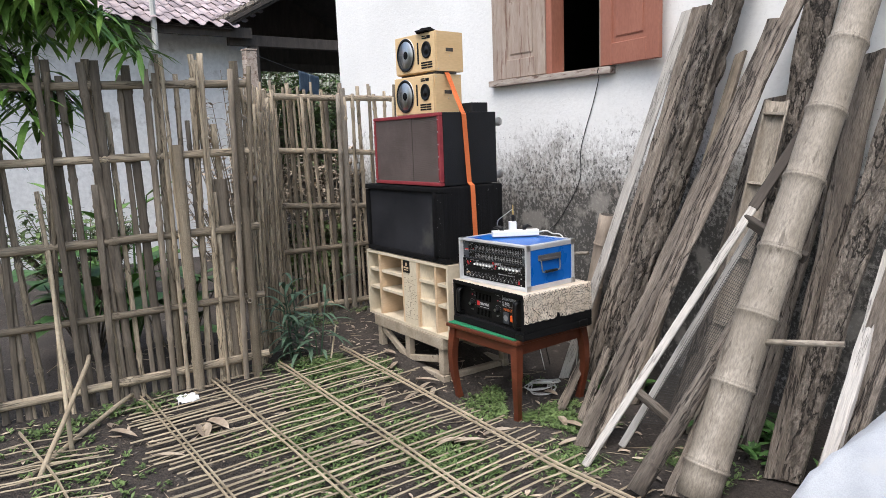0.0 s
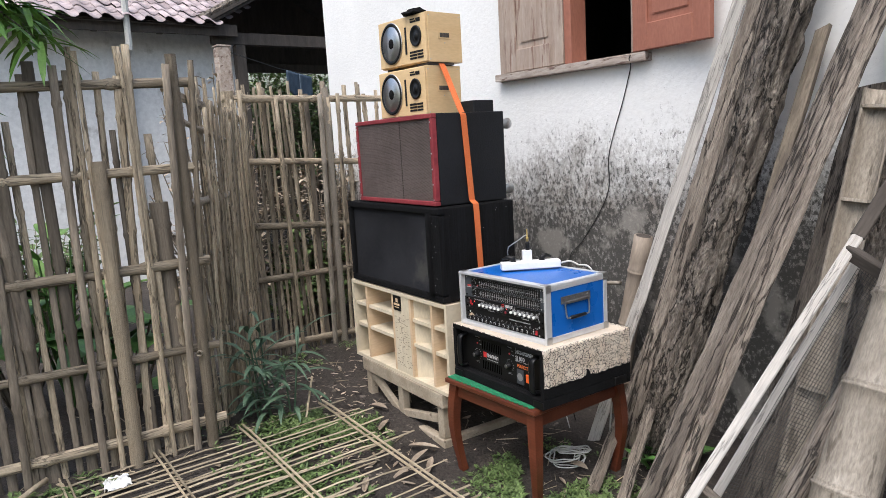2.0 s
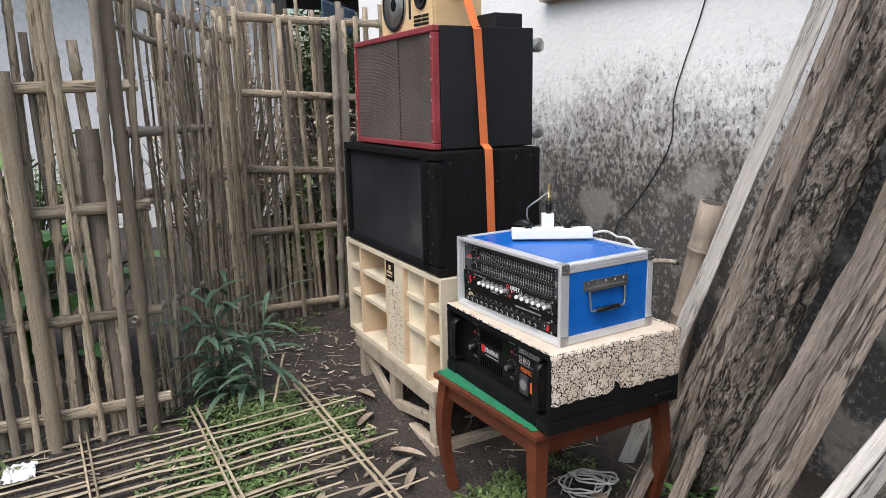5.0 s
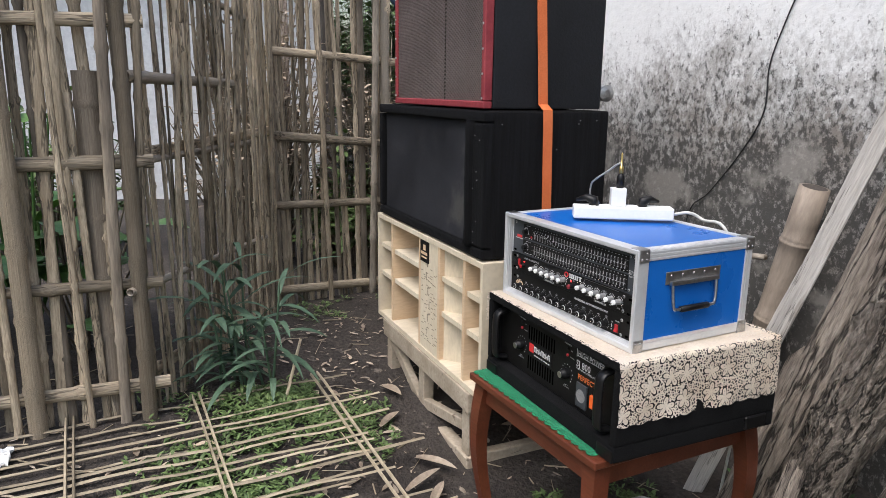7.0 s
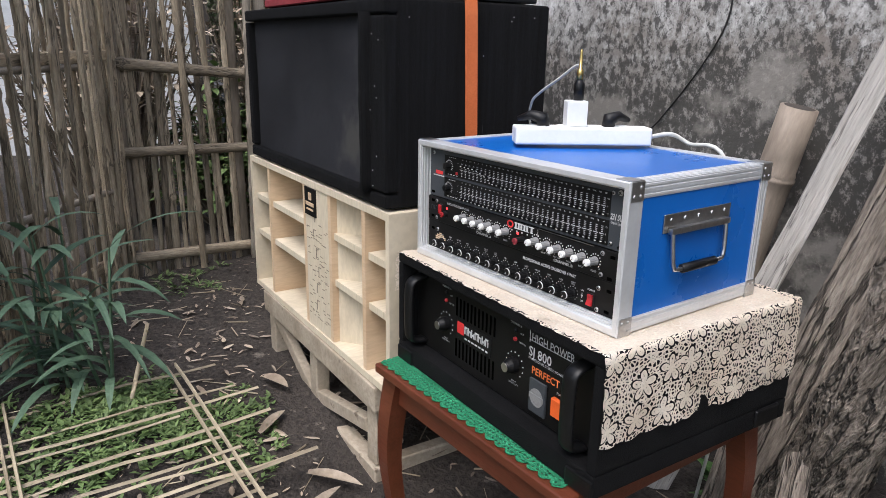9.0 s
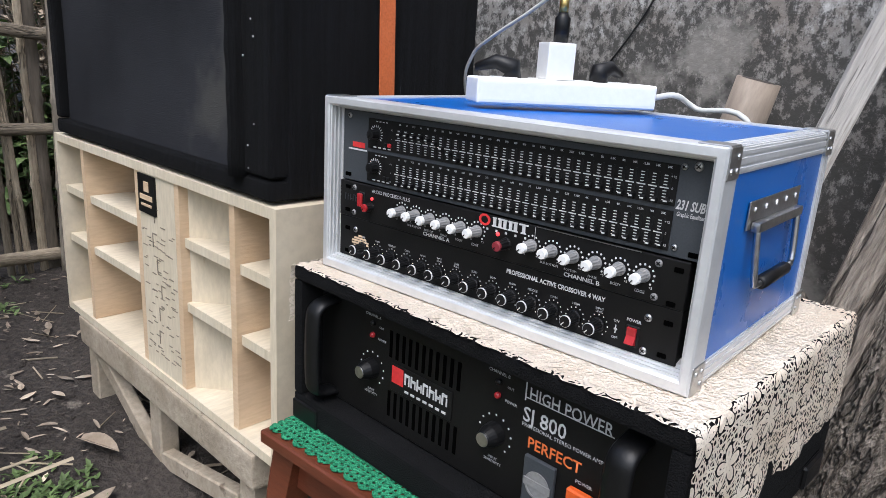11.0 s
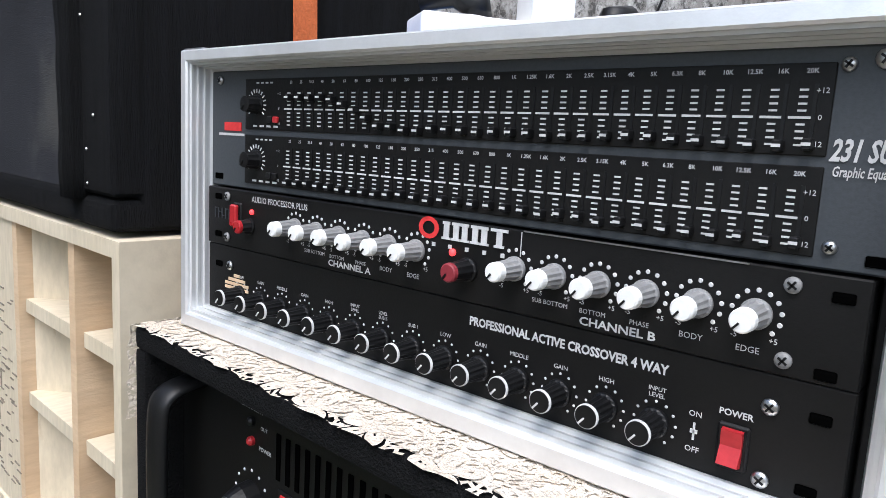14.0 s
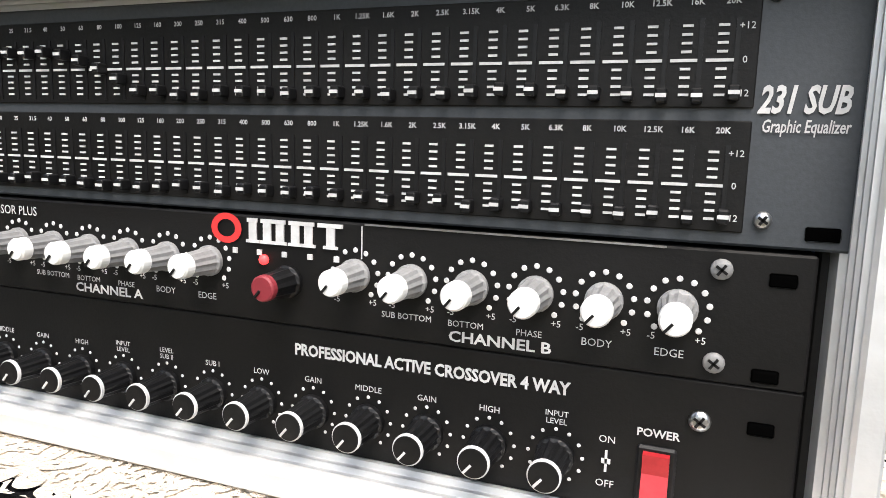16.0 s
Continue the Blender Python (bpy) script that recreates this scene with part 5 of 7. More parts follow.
def build_equalizer():
    bm = bmesh.new()
    box(bm, -0.2560, 0.2600, 0.0, 0.12, 0.8195, 0.9155, 0.001, 1)
    eq = rpart("equalizer", bm, M_PANEL_GREY, label="grey two-row graphic equalizer")
    eq.matrix_parent_inverse = RACK_INV
    eq.matrix_basis = Matrix.Translation((0.0105, -0.005, 0.0045))
    freqs = "20 25 31.5 40 50 63 80 100 125 160 200 250 315 400 500 630 800 1K 1.25K 1.6K 2K 2.5K 3.15K 4K 5K 6.3K 8K 10K 12.5K 16K 20K".split()
    r = random.Random(2)
    for row, (z0, z1) in enumerate(((0.8685, 0.9085), (0.8245, 0.8640))):
        bm = bmesh.new()
        box(bm, -0.2055, 0.2232, -0.0012, 0.001, z0, z1, 0.0004, 1)
        strip = rpart("fader_field", bm, M_PANEL, eq, "black printed fader field")
        zc = z0 + 0.0165
        ink = bmesh.new()
        for k, f in enumerate(freqs):
            x = -0.1480 + k * 0.01200
            letters(ink, f, x + 0.002, z1 - 0.0035, 0.0030, -0.0017, bold=0.00005)
            for j in range(-4, 5):
                wd = 0.0046 if j else 0.0052
                if j:
                    box(ink, x - wd / 2, x + wd / 2 - 0.001, -0.0017, -0.0012, zc + j * 0.0030 - 0.00045, zc + j * 0.0030 + 0.00045)
            box(ink, x - 0.0058, x + 0.0034, -0.0017, -0.0012, zc - 0.00055, zc + 0.00055)
        for s, dz in (("+12", 0.0115), ("0", 0.0), ("-12", -0.0115)):
            letters(ink, s, 0.2190, zc + dz, 0.0034, -0.0017)
            letters(ink, s, -0.1605, zc + dz, 0.0026, -0.0017)
        rpart("print", ink, M_INK, strip)["kind"] = "stuff"
        # black bars on the field paint the dark inside of the fader slits
        bm = bmesh.new()
        for k in range(31):
            x = -0.1480 + k * 0.01200 + 0.0042
            box(bm, x - 0.0008, x + 0.0008, -0.0016, -0.0010, zc - 0.0145, zc + 0.0145)
        rpart("slot", bm, M_PLASTIC, strip)["kind"] = "stuff"
        for k in range(31):
            x = -0.1480 + k * 0.01200 + 0.0042
            if row == 0 and k < 8:
                zz = zc + (0.0085, 0.0085, 0.008, 0.0085, 0.007, 0.004, 0.0, -0.005)[k]
            else:
                zz = zc - 0.0115 + r.uniform(-0.0012, 0.0012)
            bm = bmesh.new()
            box(bm, x - 0.0020, x + 0.0020, -0.0080, -0.0013, zz - 0.0026, zz + 0.0026, 0.0006, 1)
            fd = rpart("fader", bm, M_PLASTIC, strip)
            bm = bmesh.new()
            box(bm, x - 0.0019, x + 0.0019, -0.0085, -0.0079, zz - 0.0007, zz + 0.0007)
            rpart("mark", bm, M_INK, fd)
        zk = zc + 0.003
        knob(strip, -0.190, zk, 0.0072, 0.012, M_PLASTIC, M_PLASTIC, 0.0005, ribs=9)
        bm = bmesh.new()
        for k in range(15):
            a = radians(215 - k * 18)
            box(bm, 0.0095, 0.0125, -0.0017, -0.0012, -0.0004, 0.0004, m=Matrix.Translation((-0.190, 0, zk)) @ Matrix.Rotation(-a, 4, "Y"))
        for k in range(4):
            box(bm, -0.194 + k * 0.009, -0.189 + k * 0.009, -0.0017, -0.0012, z0 + 0.002, z0 + 0.0035)
            box(bm, -0.190 + k * 0.006, -0.187 + k * 0.006, -0.0017, -0.0012, z1 - 0.004, z1 - 0.0028)
        rpart("print", bm, M_INK, strip)["kind"] = "stuff"
        for dx, mt in ((0.0, M_PLASTIC), (0.0075, M_REDPLASTIC if row == 0 else M_PLASTIC)):
            bm = bmesh.new()
            box(bm, -0.1735 + dx, -0.1680 + dx, -0.0040, -0.0012, z0 + 0.0055, z0 + 0.0105, 0.0006, 1)
            rpart("button", bm, mt, strip)
    bm = bmesh.new()
    letters(bm, "231 SUB", 0.2245, 0.8710, 0.0130, -0.0008, "LEFT", 0.25, 0.0004, 0.62)
    letters(bm, "Graphic Equalizer", 0.2262, 0.8622, 0.0062, -0.0008, "LEFT", 0.15, 0.0001, 0.62)
    rpart("model_print", bm, M_INK, eq)
    bm = bmesh.new()
    box(bm, -0.236, -0.212, -0.0008, 0.0002, 0.8665, 0.8735)
    mk = rpart("maker_mark", bm, M_INK_RED, eq, "dark red maker's mark")
    bm = bmesh.new()
    box(bm, -0.244, -0.208, -0.0008, 0.0002, 0.8625, 0.8645)
    rpart("mark_line", bm, M_INK, mk)
    rack_holes(eq, ((0.2490, 0.8255), (-0.2440, 0.8275)), 0.0115)
    for x, z, rr in ((0.2295, 0.8295, 0.0032), (0.2275, 0.9075, 0.0032), (0.241, 0.9095, 0.0045), (-0.242, 0.9080, 0.0036)):
        screw(eq, x, z, rr)


build_equalizer()


def build_processor():
    z0, z1 = 0.7690, 0.8185
    bm = bmesh.new()
    box(bm, -0.2560, 0.2505, -0.003, 0.12, z0, z1, 0.0008, 1)
    pr = rpart("audio_processor", bm, M_PANEL, label="black audio processor with white-tipped knobs")
    pr.matrix_parent_inverse = RACK_INV
    pr.matrix_basis = Matrix.Translation((0.0085, -0.004, 0.0040))
    base = Matrix.Translation((0, -0.003, 0))

    def shift(o):
        o.matrix_basis = base
        return o

    holder = pr
    zk = 0.7955
    bodies = [-0.1335 + 0.0252 * k for k in range(6)] + [0.0705 + 0.0270 * k for k in range(6)]
    names = ["", "SUB BOTTOM", "BOTTOM", "PHASE", "BODY", "EDGE"]
    ink = bmesh.new()
    for k, x in enumerate(bodies):
        kn = knob(holder, x, zk, 0.0066, 0.017, M_GREYPLASTIC, M_WHITEPLASTIC, 0.006, "grey fluted knob with a white tip", 12)
        shift(kn)
        dots(ink, x, zk, 0.0112, 11, 0.00125)
        letters(ink, "-5", x - 0.0088, zk - 0.0115, 0.0038)
        letters(ink, "+5", x + 0.0088, zk - 0.0115, 0.0038)
        if names[k % 6]:
            letters(ink, names[k % 6], x - 0.002, zk - 0.0155 - 0.0004 * (k % 6), 0.0038 if k % 6 < 4 else 0.0044)
    letters(ink, "CHANNEL A", -0.0720, 0.7742, 0.0064, bold=0.00015, sx=1.25)
    letters(ink, "CHANNEL B", 0.1370, 0.7735, 0.0064, bold=0.00015, sx=1.25)
    letters(ink, "AUDIO PROCESSOR PLUS", -0.191, 0.8120, 0.0068, align="LEFT", sx=0.92)
    letters(ink, "CUT", 0.0585, 0.7915, 0.0034)
    box(ink, 0.0735, 0.0739, -0.0008, -0.0003, 0.803, 0.8175)
    shift(rpart("print", ink, M_INK, holder))["kind"] = "stuff"
    # maker's name as plain shapes: one red ring with a bar, and pale blocks with feet
    bm = bmesh.new()
    ring = []
    for k in range(19):
        an = radians(20 * k)
        ring.append([bm.verts.new((0.0025 + rr * math.cos(an) * 1.2, -0.0009, 0.8120 + rr * math.sin(an))) for rr in (0.0072, 0.0042)])
    for p, q in zip(ring, ring[1:]):
        bm.faces.new((p[0], p[1], q[1], q[0]))
    shift(rpart("name_mark", bm, M_INK_RED, holder, "red round mark"))
    bm = bmesh.new()
    x = 0.0135
    for wd, bars in ((0.0075, 1), (0.0150, 2), (0.0150, 2), (0.0145, 1)):
        for k in range(bars):
            c = x + wd * (0.5 if bars == 1 else 0.27 + 0.46 * k)
            box(bm, c - 0.0021, c + 0.0021, -0.0010, -0.0003, 0.8068, 0.8170)
            box(bm, c - 0.0036, c + 0.0036, -0.0011, -0.0003, 0.8060, 0.8074)
        box(bm, x + 0.0008, x + wd - 0.0012, -0.0012, -0.0003, 0.8156, 0.8174)
        x += wd
    for k in range(5):
        box(bm, 0.006 + k * 0.0135, 0.0085 + k * 0.0135, -0.0010, -0.0003, 0.8005, 0.8030)
    shift(rpart("name_bar", bm, M_INK, holder, "pale bars in place of the maker's name"))["kind"] = "stuff"
    bm = bmesh.new()
    lathe(bm, [(0.0024, 0), (0.0024, 0.0015), (0.001, 0.0026)], 12, Matrix.Translation((0.0232, 0, 0.7985)), True)
    shift(rpart("led", bm, M_LED, holder, "lit red lamp", smooth=True))
    kn = knob(holder, 0.0360, 0.7895, 0.0068, 0.017, M_PLASTIC, mat("red_cap", (0.20, 0.02, 0.03), (0.28, 0.035, 0.045), 20, 0.5, bump=0), 0.0035, "black knob with a red tip", 10)
    shift(kn)
    # lit rocker at the left end
    bm = bmesh.new()
    box(bm, -0.2170, -0.2050, -0.0015, 0.001, 0.7860, 0.8075, 0.001, 1)
    sw = shift(rpart("switch", bm, M_PLASTIC, holder))
    bm = bmesh.new()
    box(bm, -0.2155, -0.2065, -0.0055, -0.0014, 0.7875, 0.8060, 0.0012, 1, m=Matrix.Translation((0, -0.0005, 0)))
    rpart("rocker", bm, M_REDPLASTIC, sw, "red rocker")
    kn = knob(holder, -0.1935, 0.7895, 0.0062, 0.010, M_PLASTIC, M_REDPLASTIC, 0.003, "black knob with a red tip", 10)
    shift(kn)
    bm = bmesh.new()
    lathe(bm, [(0.0022, 0), (0.0022, 0.0015), (0.001, 0.0024)], 12, Matrix.Translation((-0.1905, 0, 0.8015)), True)
    shift(rpart("led", bm, M_LED, holder, "lit red lamp", smooth=True))
    bm = bmesh.new()
    for k in range(5):
        box(bm, -0.2445 + k * 0.0052, -0.2437 + k * 0.0052, -0.0009, -0.0003, 0.7920, 0.8010)
        box(bm, -0.2445 + k * 0.0052, -0.2412 + k * 0.0052, -0.0009, -0.0003, 0.8000 - 0.003 * (k % 3), 0.8008 - 0.003 * (k % 3))
    shift(rpart("scratched_mark", bm, M_PANEL_GREY, holder, "faint grey marks"))
    rack_holes(holder, ((0.2400, 0.8090), (0.2370, 0.7735), (-0.2395, 0.8105), (-0.2395, 0.7780)), m=base)
    for x, z in ((0.2195, 0.8115), (0.2195, 0.7765), (-0.2255, 0.8115), (-0.2255, 0.7765)):
        bm = bmesh.new()
        lathe(bm, [(0.0040, 0.0), (0.0038, 0.0012), (0.0018, 0.0020)], 14, Matrix.Translation((x, -0.0005, z)), True)
        s = shift(rpart("screw", bm, M_GREYPLASTIC, holder, smooth=True))
        # raised black cross paints the shaded recess of the screw
        bm = bmesh.new()
        for a in (35, 125):
            box(bm, -0.0024, 0.0024, -0.0004, 0.0004, -0.0005, 0.0005, m=Matrix.Translation((x, -0.0026, z)) @ Matrix.Rotation(radians(a), 4, "Y"))
        rpart("cross_slot", bm, M_PLASTIC, s)
    # worn bright edge on the lid above the panel
    bm = bmesh.new()
    box(bm, 0.075, 0.2, -0.0008, 0.0, 0.8178, 0.8186)
    shift(rpart("worn_edge", bm, M_STEEL, holder, "bare worn metal edge"))


build_processor()


def build_crossover():
    z0, z1 = 0.7185, 0.7765
    bm = bmesh.new()
    box(bm, -0.2560, 0.2505, 0.0, 0.12, z0, z1, 0.0008, 1)
    xo = rpart("crossover", bm, M_PANEL, label="black four-way crossover with ringed knobs")
    xo.matrix_parent_inverse = RACK_INV
    xo.matrix_basis = Matrix.Translation((0.0085, -0.006, -0.0040))
    zk = 0.7370
    names = ["INPUT\nLEVEL", "HIGH", "GAIN", "MIDDLE", "GAIN", "LOW", "SUB I", "LEVEL\nSUB II", "INPUT\nLEVEL", "HIGH", "GAIN", "MIDDLE", "GAIN", "LOW"]
    ink = bmesh.new()
    for k, nm in enumerate(names):
        x = 0.1625 - 0.0284 * k
        knob(xo, x, zk, 0.0072, 0.020, M_PLASTIC, M_INK, 0.0, "black knob with a bright ring", 14)
        dots(ink, x, zk, 0.0112, 11, 0.00085, 235, -55)
        if "\n" in nm:
            a, b = nm.split("\n")
            letters(ink, a, x, zk + 0.0178, 0.0034)
            letters(ink, b, x, zk + 0.0145, 0.0034)
        else:
            letters(ink, nm, x, zk + 0.0150, 0.0038)
    letters(ink, "PROFESSIONAL ACTIVE CROSSOVER 4 WAY", 0.0390, 0.7655, 0.0074, align="LEFT", bold=0.00025, sx=0.88)
    letters(ink, "POWER", 0.2020, 0.7530, 0.0046, bold=0.0001)
    letters(ink, "ON", 0.1830, 0.7475, 0.0042)
    letters(ink, "OFF", 0.1830, 0.7290, 0.0042)
    box(ink, 0.1825, 0.1835, -0.0008, -0.0003, 0.7340, 0.7430)
    box(ink, 0.1812, 0.1848, -0.0008, -0.0003, 0.7375, 0.7395)
    rpart("print", ink, M_INK, xo)["kind"] = "stuff"
    bm = bmesh.new()
    box(bm, 0.1945, 0.2095, -0.0018, 0.001, 0.7250, 0.7480, 0.001, 1)
    sw = rpart("power_switch", bm, M_PLASTIC, xo, "black switch bezel")
    bm = bmesh.new()
    vs = [bm.verts.new(p) for p in ((0.1970, -0.0018, 0.7275), (0.207, -0.0018, 0.7275), (0.207, -0.0075, 0.7290), (0.1970, -0.0075, 0.7290), (0.1970, -0.0035, 0.7375), (0.207, -0.0035, 0.7375), (0.207, -0.0045, 0.7455), (0.1970, -0.0045, 0.7455), (0.1970, -0.0018, 0.7460), (0.207, -0.0018, 0.7460))]
    for q in ((0, 1, 2, 3), (3, 2, 5, 4), (4, 5, 6, 7), (7, 6, 9, 8), (0, 3, 4, 7, 8), (1, 9, 6, 5, 2)):
        bm.faces.new([vs[i] for i in q])
    bmesh.ops.recalc_face_normals(bm, faces=bm.faces[:])
    rpart("rocker", bm, M_REDPLASTIC, sw, "red rocker")
    rack_holes(xo, ((0.2375, 0.7610), (0.2355, 0.7260), (-0.2395, 0.7595), (-0.2395, 0.7260)))
    for x, z in ((0.2165, 0.7610), (0.2160, 0.7250), (-0.2225, 0.7600)):
        screw(xo, x, z)
    # worn maker's emblem, unreadable
    bm = bmesh.new()
    for k in range(6):
        w = (0.010, 0.026, 0.034, 0.034, 0.024, 0.008)[k]
        box(bm, -0.2125 - w / 2, -0.2125 + w / 2, -0.0009, -0.0003, 0.7325 + k * 0.0037, 0.7350 + k * 0.0037)
    rpart("emblem", bm, M_PLY, xo, "worn pale emblem")


build_crossover()


def amp_print():
    """Readable lettering on the amplifier's front."""
    bm = bmesh.new()
    y = AMP[1] + 0.035 - 0.0012
    ox, oz = AMP[0], AMP[2]
    letters(bm, "HIGH POWER", ox + 0.409, oz + 0.190, 0.0210, y, "LEFT", 0, 0.0002, 0.82)
    letters(bm, "SJ 800", ox + 0.403, oz + 0.163, 0.0250, y, "LEFT", 0, 0.0003, 0.95)
    letters(bm, "PROFESIONAL STEREO POWER AMP", ox + 0.403, oz + 0.1505, 0.0066, y, "LEFT")
    box(bm, ox + 0.405, ox + 0.518, y, y + 0.0006, oz + 0.1835, oz + 0.1845)
    box(bm, ox + 0.4035, ox + 0.4050, y, y + 0.0006, oz + 0.180, oz + 0.206)
    for x in (0.140, 0.365):
        letters(bm, "CHANNEL " + ("A" if x < 0.2 else "B"), ox + x, oz + 0.1985, 0.0058, y)
        letters(bm, "POWER", ox + x + 0.020, oz + 0.1675, 0.0050, y)
        letters(bm, "OUT", ox + x + 0.018, oz + 0.185, 0.0045, y)
        letters(bm, "INPUT\nSENSITIVITY", ox + x, oz + 0.0850, 0.0050, y)
    letters(bm, "POWER", ox + 0.490, oz + 0.1150, 0.0060, y)
    o = part("print", bm, M_INK, AMP_OB)
    o["kind"] = "stuff"
    o.matrix_parent_inverse = Matrix.Translation([-v for v in AMP])
    bm = bmesh.new()
    letters(bm, "PERFECT", ox + 0.413, oz + 0.1310, 0.0195, y, "LEFT", 0, 0.0003, 0.95)
    o = part("print", bm, mat("orange_print", (0.7, 0.16, 0.04), (0.8, 0.22, 0.06), 20, 0.6, bump=0), AMP_OB)
    o.matrix_parent_inverse = Matrix.Translation([-v for v in AMP])


amp_print()

# power strip on the case
PS = thing("power_strip", (-0.082, 0.078, 0.9405), "white power strip lying on the blue case", "power strip", rz=57)
bm = bmesh.new()
box(bm, 0, 0.265, 0, 0.052, 0, 0.034, 0.006, 3)
part("body", bm, M_WHITEPLASTIC, PS)
bm = bmesh.new()
for k in range(4):
    lathe(bm, [(0.0195, 0.0), (0.0195, 0.001), (0.0165, 0.001), (0.0165, 0.0004)], 20, Matrix.Translation((0.045 + k * 0.055, 0.026, 0.0342)))
part("socket", bm, M_WHITEPLASTIC, PS)
bm = bmesh.new()
box(bm, 0.098, 0.138, 0.008, 0.044, 0.0345, 0.083, 0.003, 2)
ad = part("adapter", bm, M_WHITEPLASTIC, PS, "white plug adapter")
bm = bmesh.new()
lathe(bm, [(0.010, 0.0832), (0.0105, 0.115), (0.008, 0.118), (0.0065, 0.122)], 14, Matrix.Translation((0.122, 0.026, 0)))
pl = part("jack_plug", bm, M_PLASTIC, PS, "black audio plug standing up", smooth=True)
bm = bmesh.new()
lathe(bm, [(0.0062, 0.122), (0.0062, 0.140), (0.0032, 0.142), (0.0030, 0.166), (0.0022, 0.169), (0.0030, 0.173), (0.001, 0.178)], 12, Matrix.Translation((0.122, 0.026, 0)))
part("jack_tip", bm, mat("brass", (0.55, 0.40, 0.14), (0.7, 0.52, 0.2), 20, 0.3, metal=1.0, bump=0), pl, "brass plug tip", smooth=True)
for x, d in ((0.055, -1), (0.185, 1)):
    bm = bmesh.new()
    tube(bm, [(x, 0.026, 0.034), (x, 0.026, 0.048), (x + d * 0.02, 0.034, 0.054), (x + d * 0.045, 0.046, 0.045)], [0.014, 0.014, 0.010, 0.005], 10)
    part("plug", bm, M_PLASTIC, PS, "black mains plug", smooth=True)


def cable(name, ctrl, r, material, label, n=8):
    base = Vector(ctrl[0])
    t = thing(name, base, label, "cable")
    bm = bmesh.new()
    tube(bm, [Vector(p) - base for p in curve_pts(ctrl, n)], r, 6)
    part("wire", bm, material, t, smooth=True)


cable("strip_cable", [(-0.075, 0.15, 0.985), (-0.12, 0.19, 0.975), (-0.16, 0.25, 0.945), (-0.26, 0.38, 0.945), (-0.31, 0.50, 0.88), (-0.33, 0.62, 0.55), (-0.25, 0.7, 0.012)], 0.0035, M_CABLE, "black mains cable behind the case")
cable("audio_cable", [(-0.038, 0.195, 1.09), (-0.06, 0.20, 1.085), (-0.11, 0.21, 1.06), (-0.18, 0.23, 1.03), (-0.25, 0.27, 1.00), (-0.30, 0.32, 0.94), (-0.32, 0.42, 0.80), (-0.32, 0.62, 0.30), (-0.2, 0.6, 0.015)], 0.0028, M_WHITECABLE, "thin grey audio cable looping off the plug")
cable("white_cable", [(0.05, 0.31, 0.957), (0.07, 0.345, 0.962), (0.09, 0.375, 0.945), (0.18, 0.385, 0.90), (0.17, 0.50, 0.5), (0.10, 0.55, 0.015)], 0.0042, M_WHITECABLE, "white mains cable from the strip")
cable("wall_cable", [(-0.12, 1.04, 1.90), (-0.13, 1.04, 1.88), (-0.155, 1.085, 1.85), (-0.195, 1.098, 1.75), (-0.227, 1.098, 1.656), (-0.28, 1.098, 1.52), (-0.323, 1.098, 1.377), (-0.325, 1.098, 1.217), (-0.399, 1.098, 1.072), (-0.534, 1.098, 0.897), (-0.62, 1.09, 0.80), (-0.64, 1.08, 0.5), (-0.6, 1.05, 0.02)], 0.0028, M_CABLE, "black cable hanging from the window sill")
for s_ in range(3):
    r_ = random.Random(s_ + 3)
    cx_, cy_ = 0.06 + r_.uniform(-0.03, 0.03), 0.32 + r_.uniform(-0.03, 0.03)
    cable("loose_cable", [(cx_ + (0.075 + 0.02 * math.sin(k * 1.7)) * math.cos(k * 0.75), cy_ + (0.06 + 0.02 * math.cos(k * 1.3)) * math.sin(k * 0.75), 0.012 + 0.022 * s_ + 0.018 * (1 + math.sin(k * 0.75 + s_))) for k in range(19)], 0.0035, M_WHITECABLE, "coiled pale cable under the table")

# ---- timber and bamboo leaning on the wall ----


def plank(name, foot, top, w, t, material, label, seed=0, rough=0.004, twist=0.0, bow=0.0, group="leaning timber"):
    """A sawn board with worn edges, leaning from foot to top."""
    foot, top = Vector(foot), Vector(top)
    L = (top - foot).length
    e = new(name)
    e.matrix_world = between(foot, top, twist)
    tagged(e, label, "plank", group)
    bm = bmesh.new()
    n = 26
    rings = []
    for k in range(n + 1):
        z = L * k / n
        ww = w * (1 + 0.10 * noise.noise((seed * 5.1, z * 1.7, 0.2)))
        dx = bow * math.sin(math.pi * k / n) + rough * 1.2 * noise.noise((seed * 2.2, z * 3, 7))
        ring = []
        for x, y in ((-0.5, -0.42), (-0.44, -0.5), (-0.2, -0.5), (0.05, -0.5), (0.28, -0.5), (0.44, -0.5), (0.5, -0.42), (0.5, 0.42), (0.44, 0.5), (-0.44, 0.5), (-0.5, 0.42)):
            j = Vector((noise.noise((seed + x * 3, y * 3, z * 7)), noise.noise((seed + 9 + x * 5, y * 3, z * 7)), 0)) * rough
            ring.append(bm.verts.new((x * ww + dx + j.x, y * t + j.y * 1.6, z + (0.03 * x if k in (0, n) else 0))))
        rings.append(ring)
    m = len(rings[0])
    for a, b in zip(rings, rings[1:]):
        for k in range(m):
            bm.faces.new((a[k], a[(k + 1) % m], b[(k + 1) % m], b[k]))
    bm.faces.new(rings[0][::-1])
    bm.faces.new(rings[-1])
    part("board", bm, material, e)
    return e


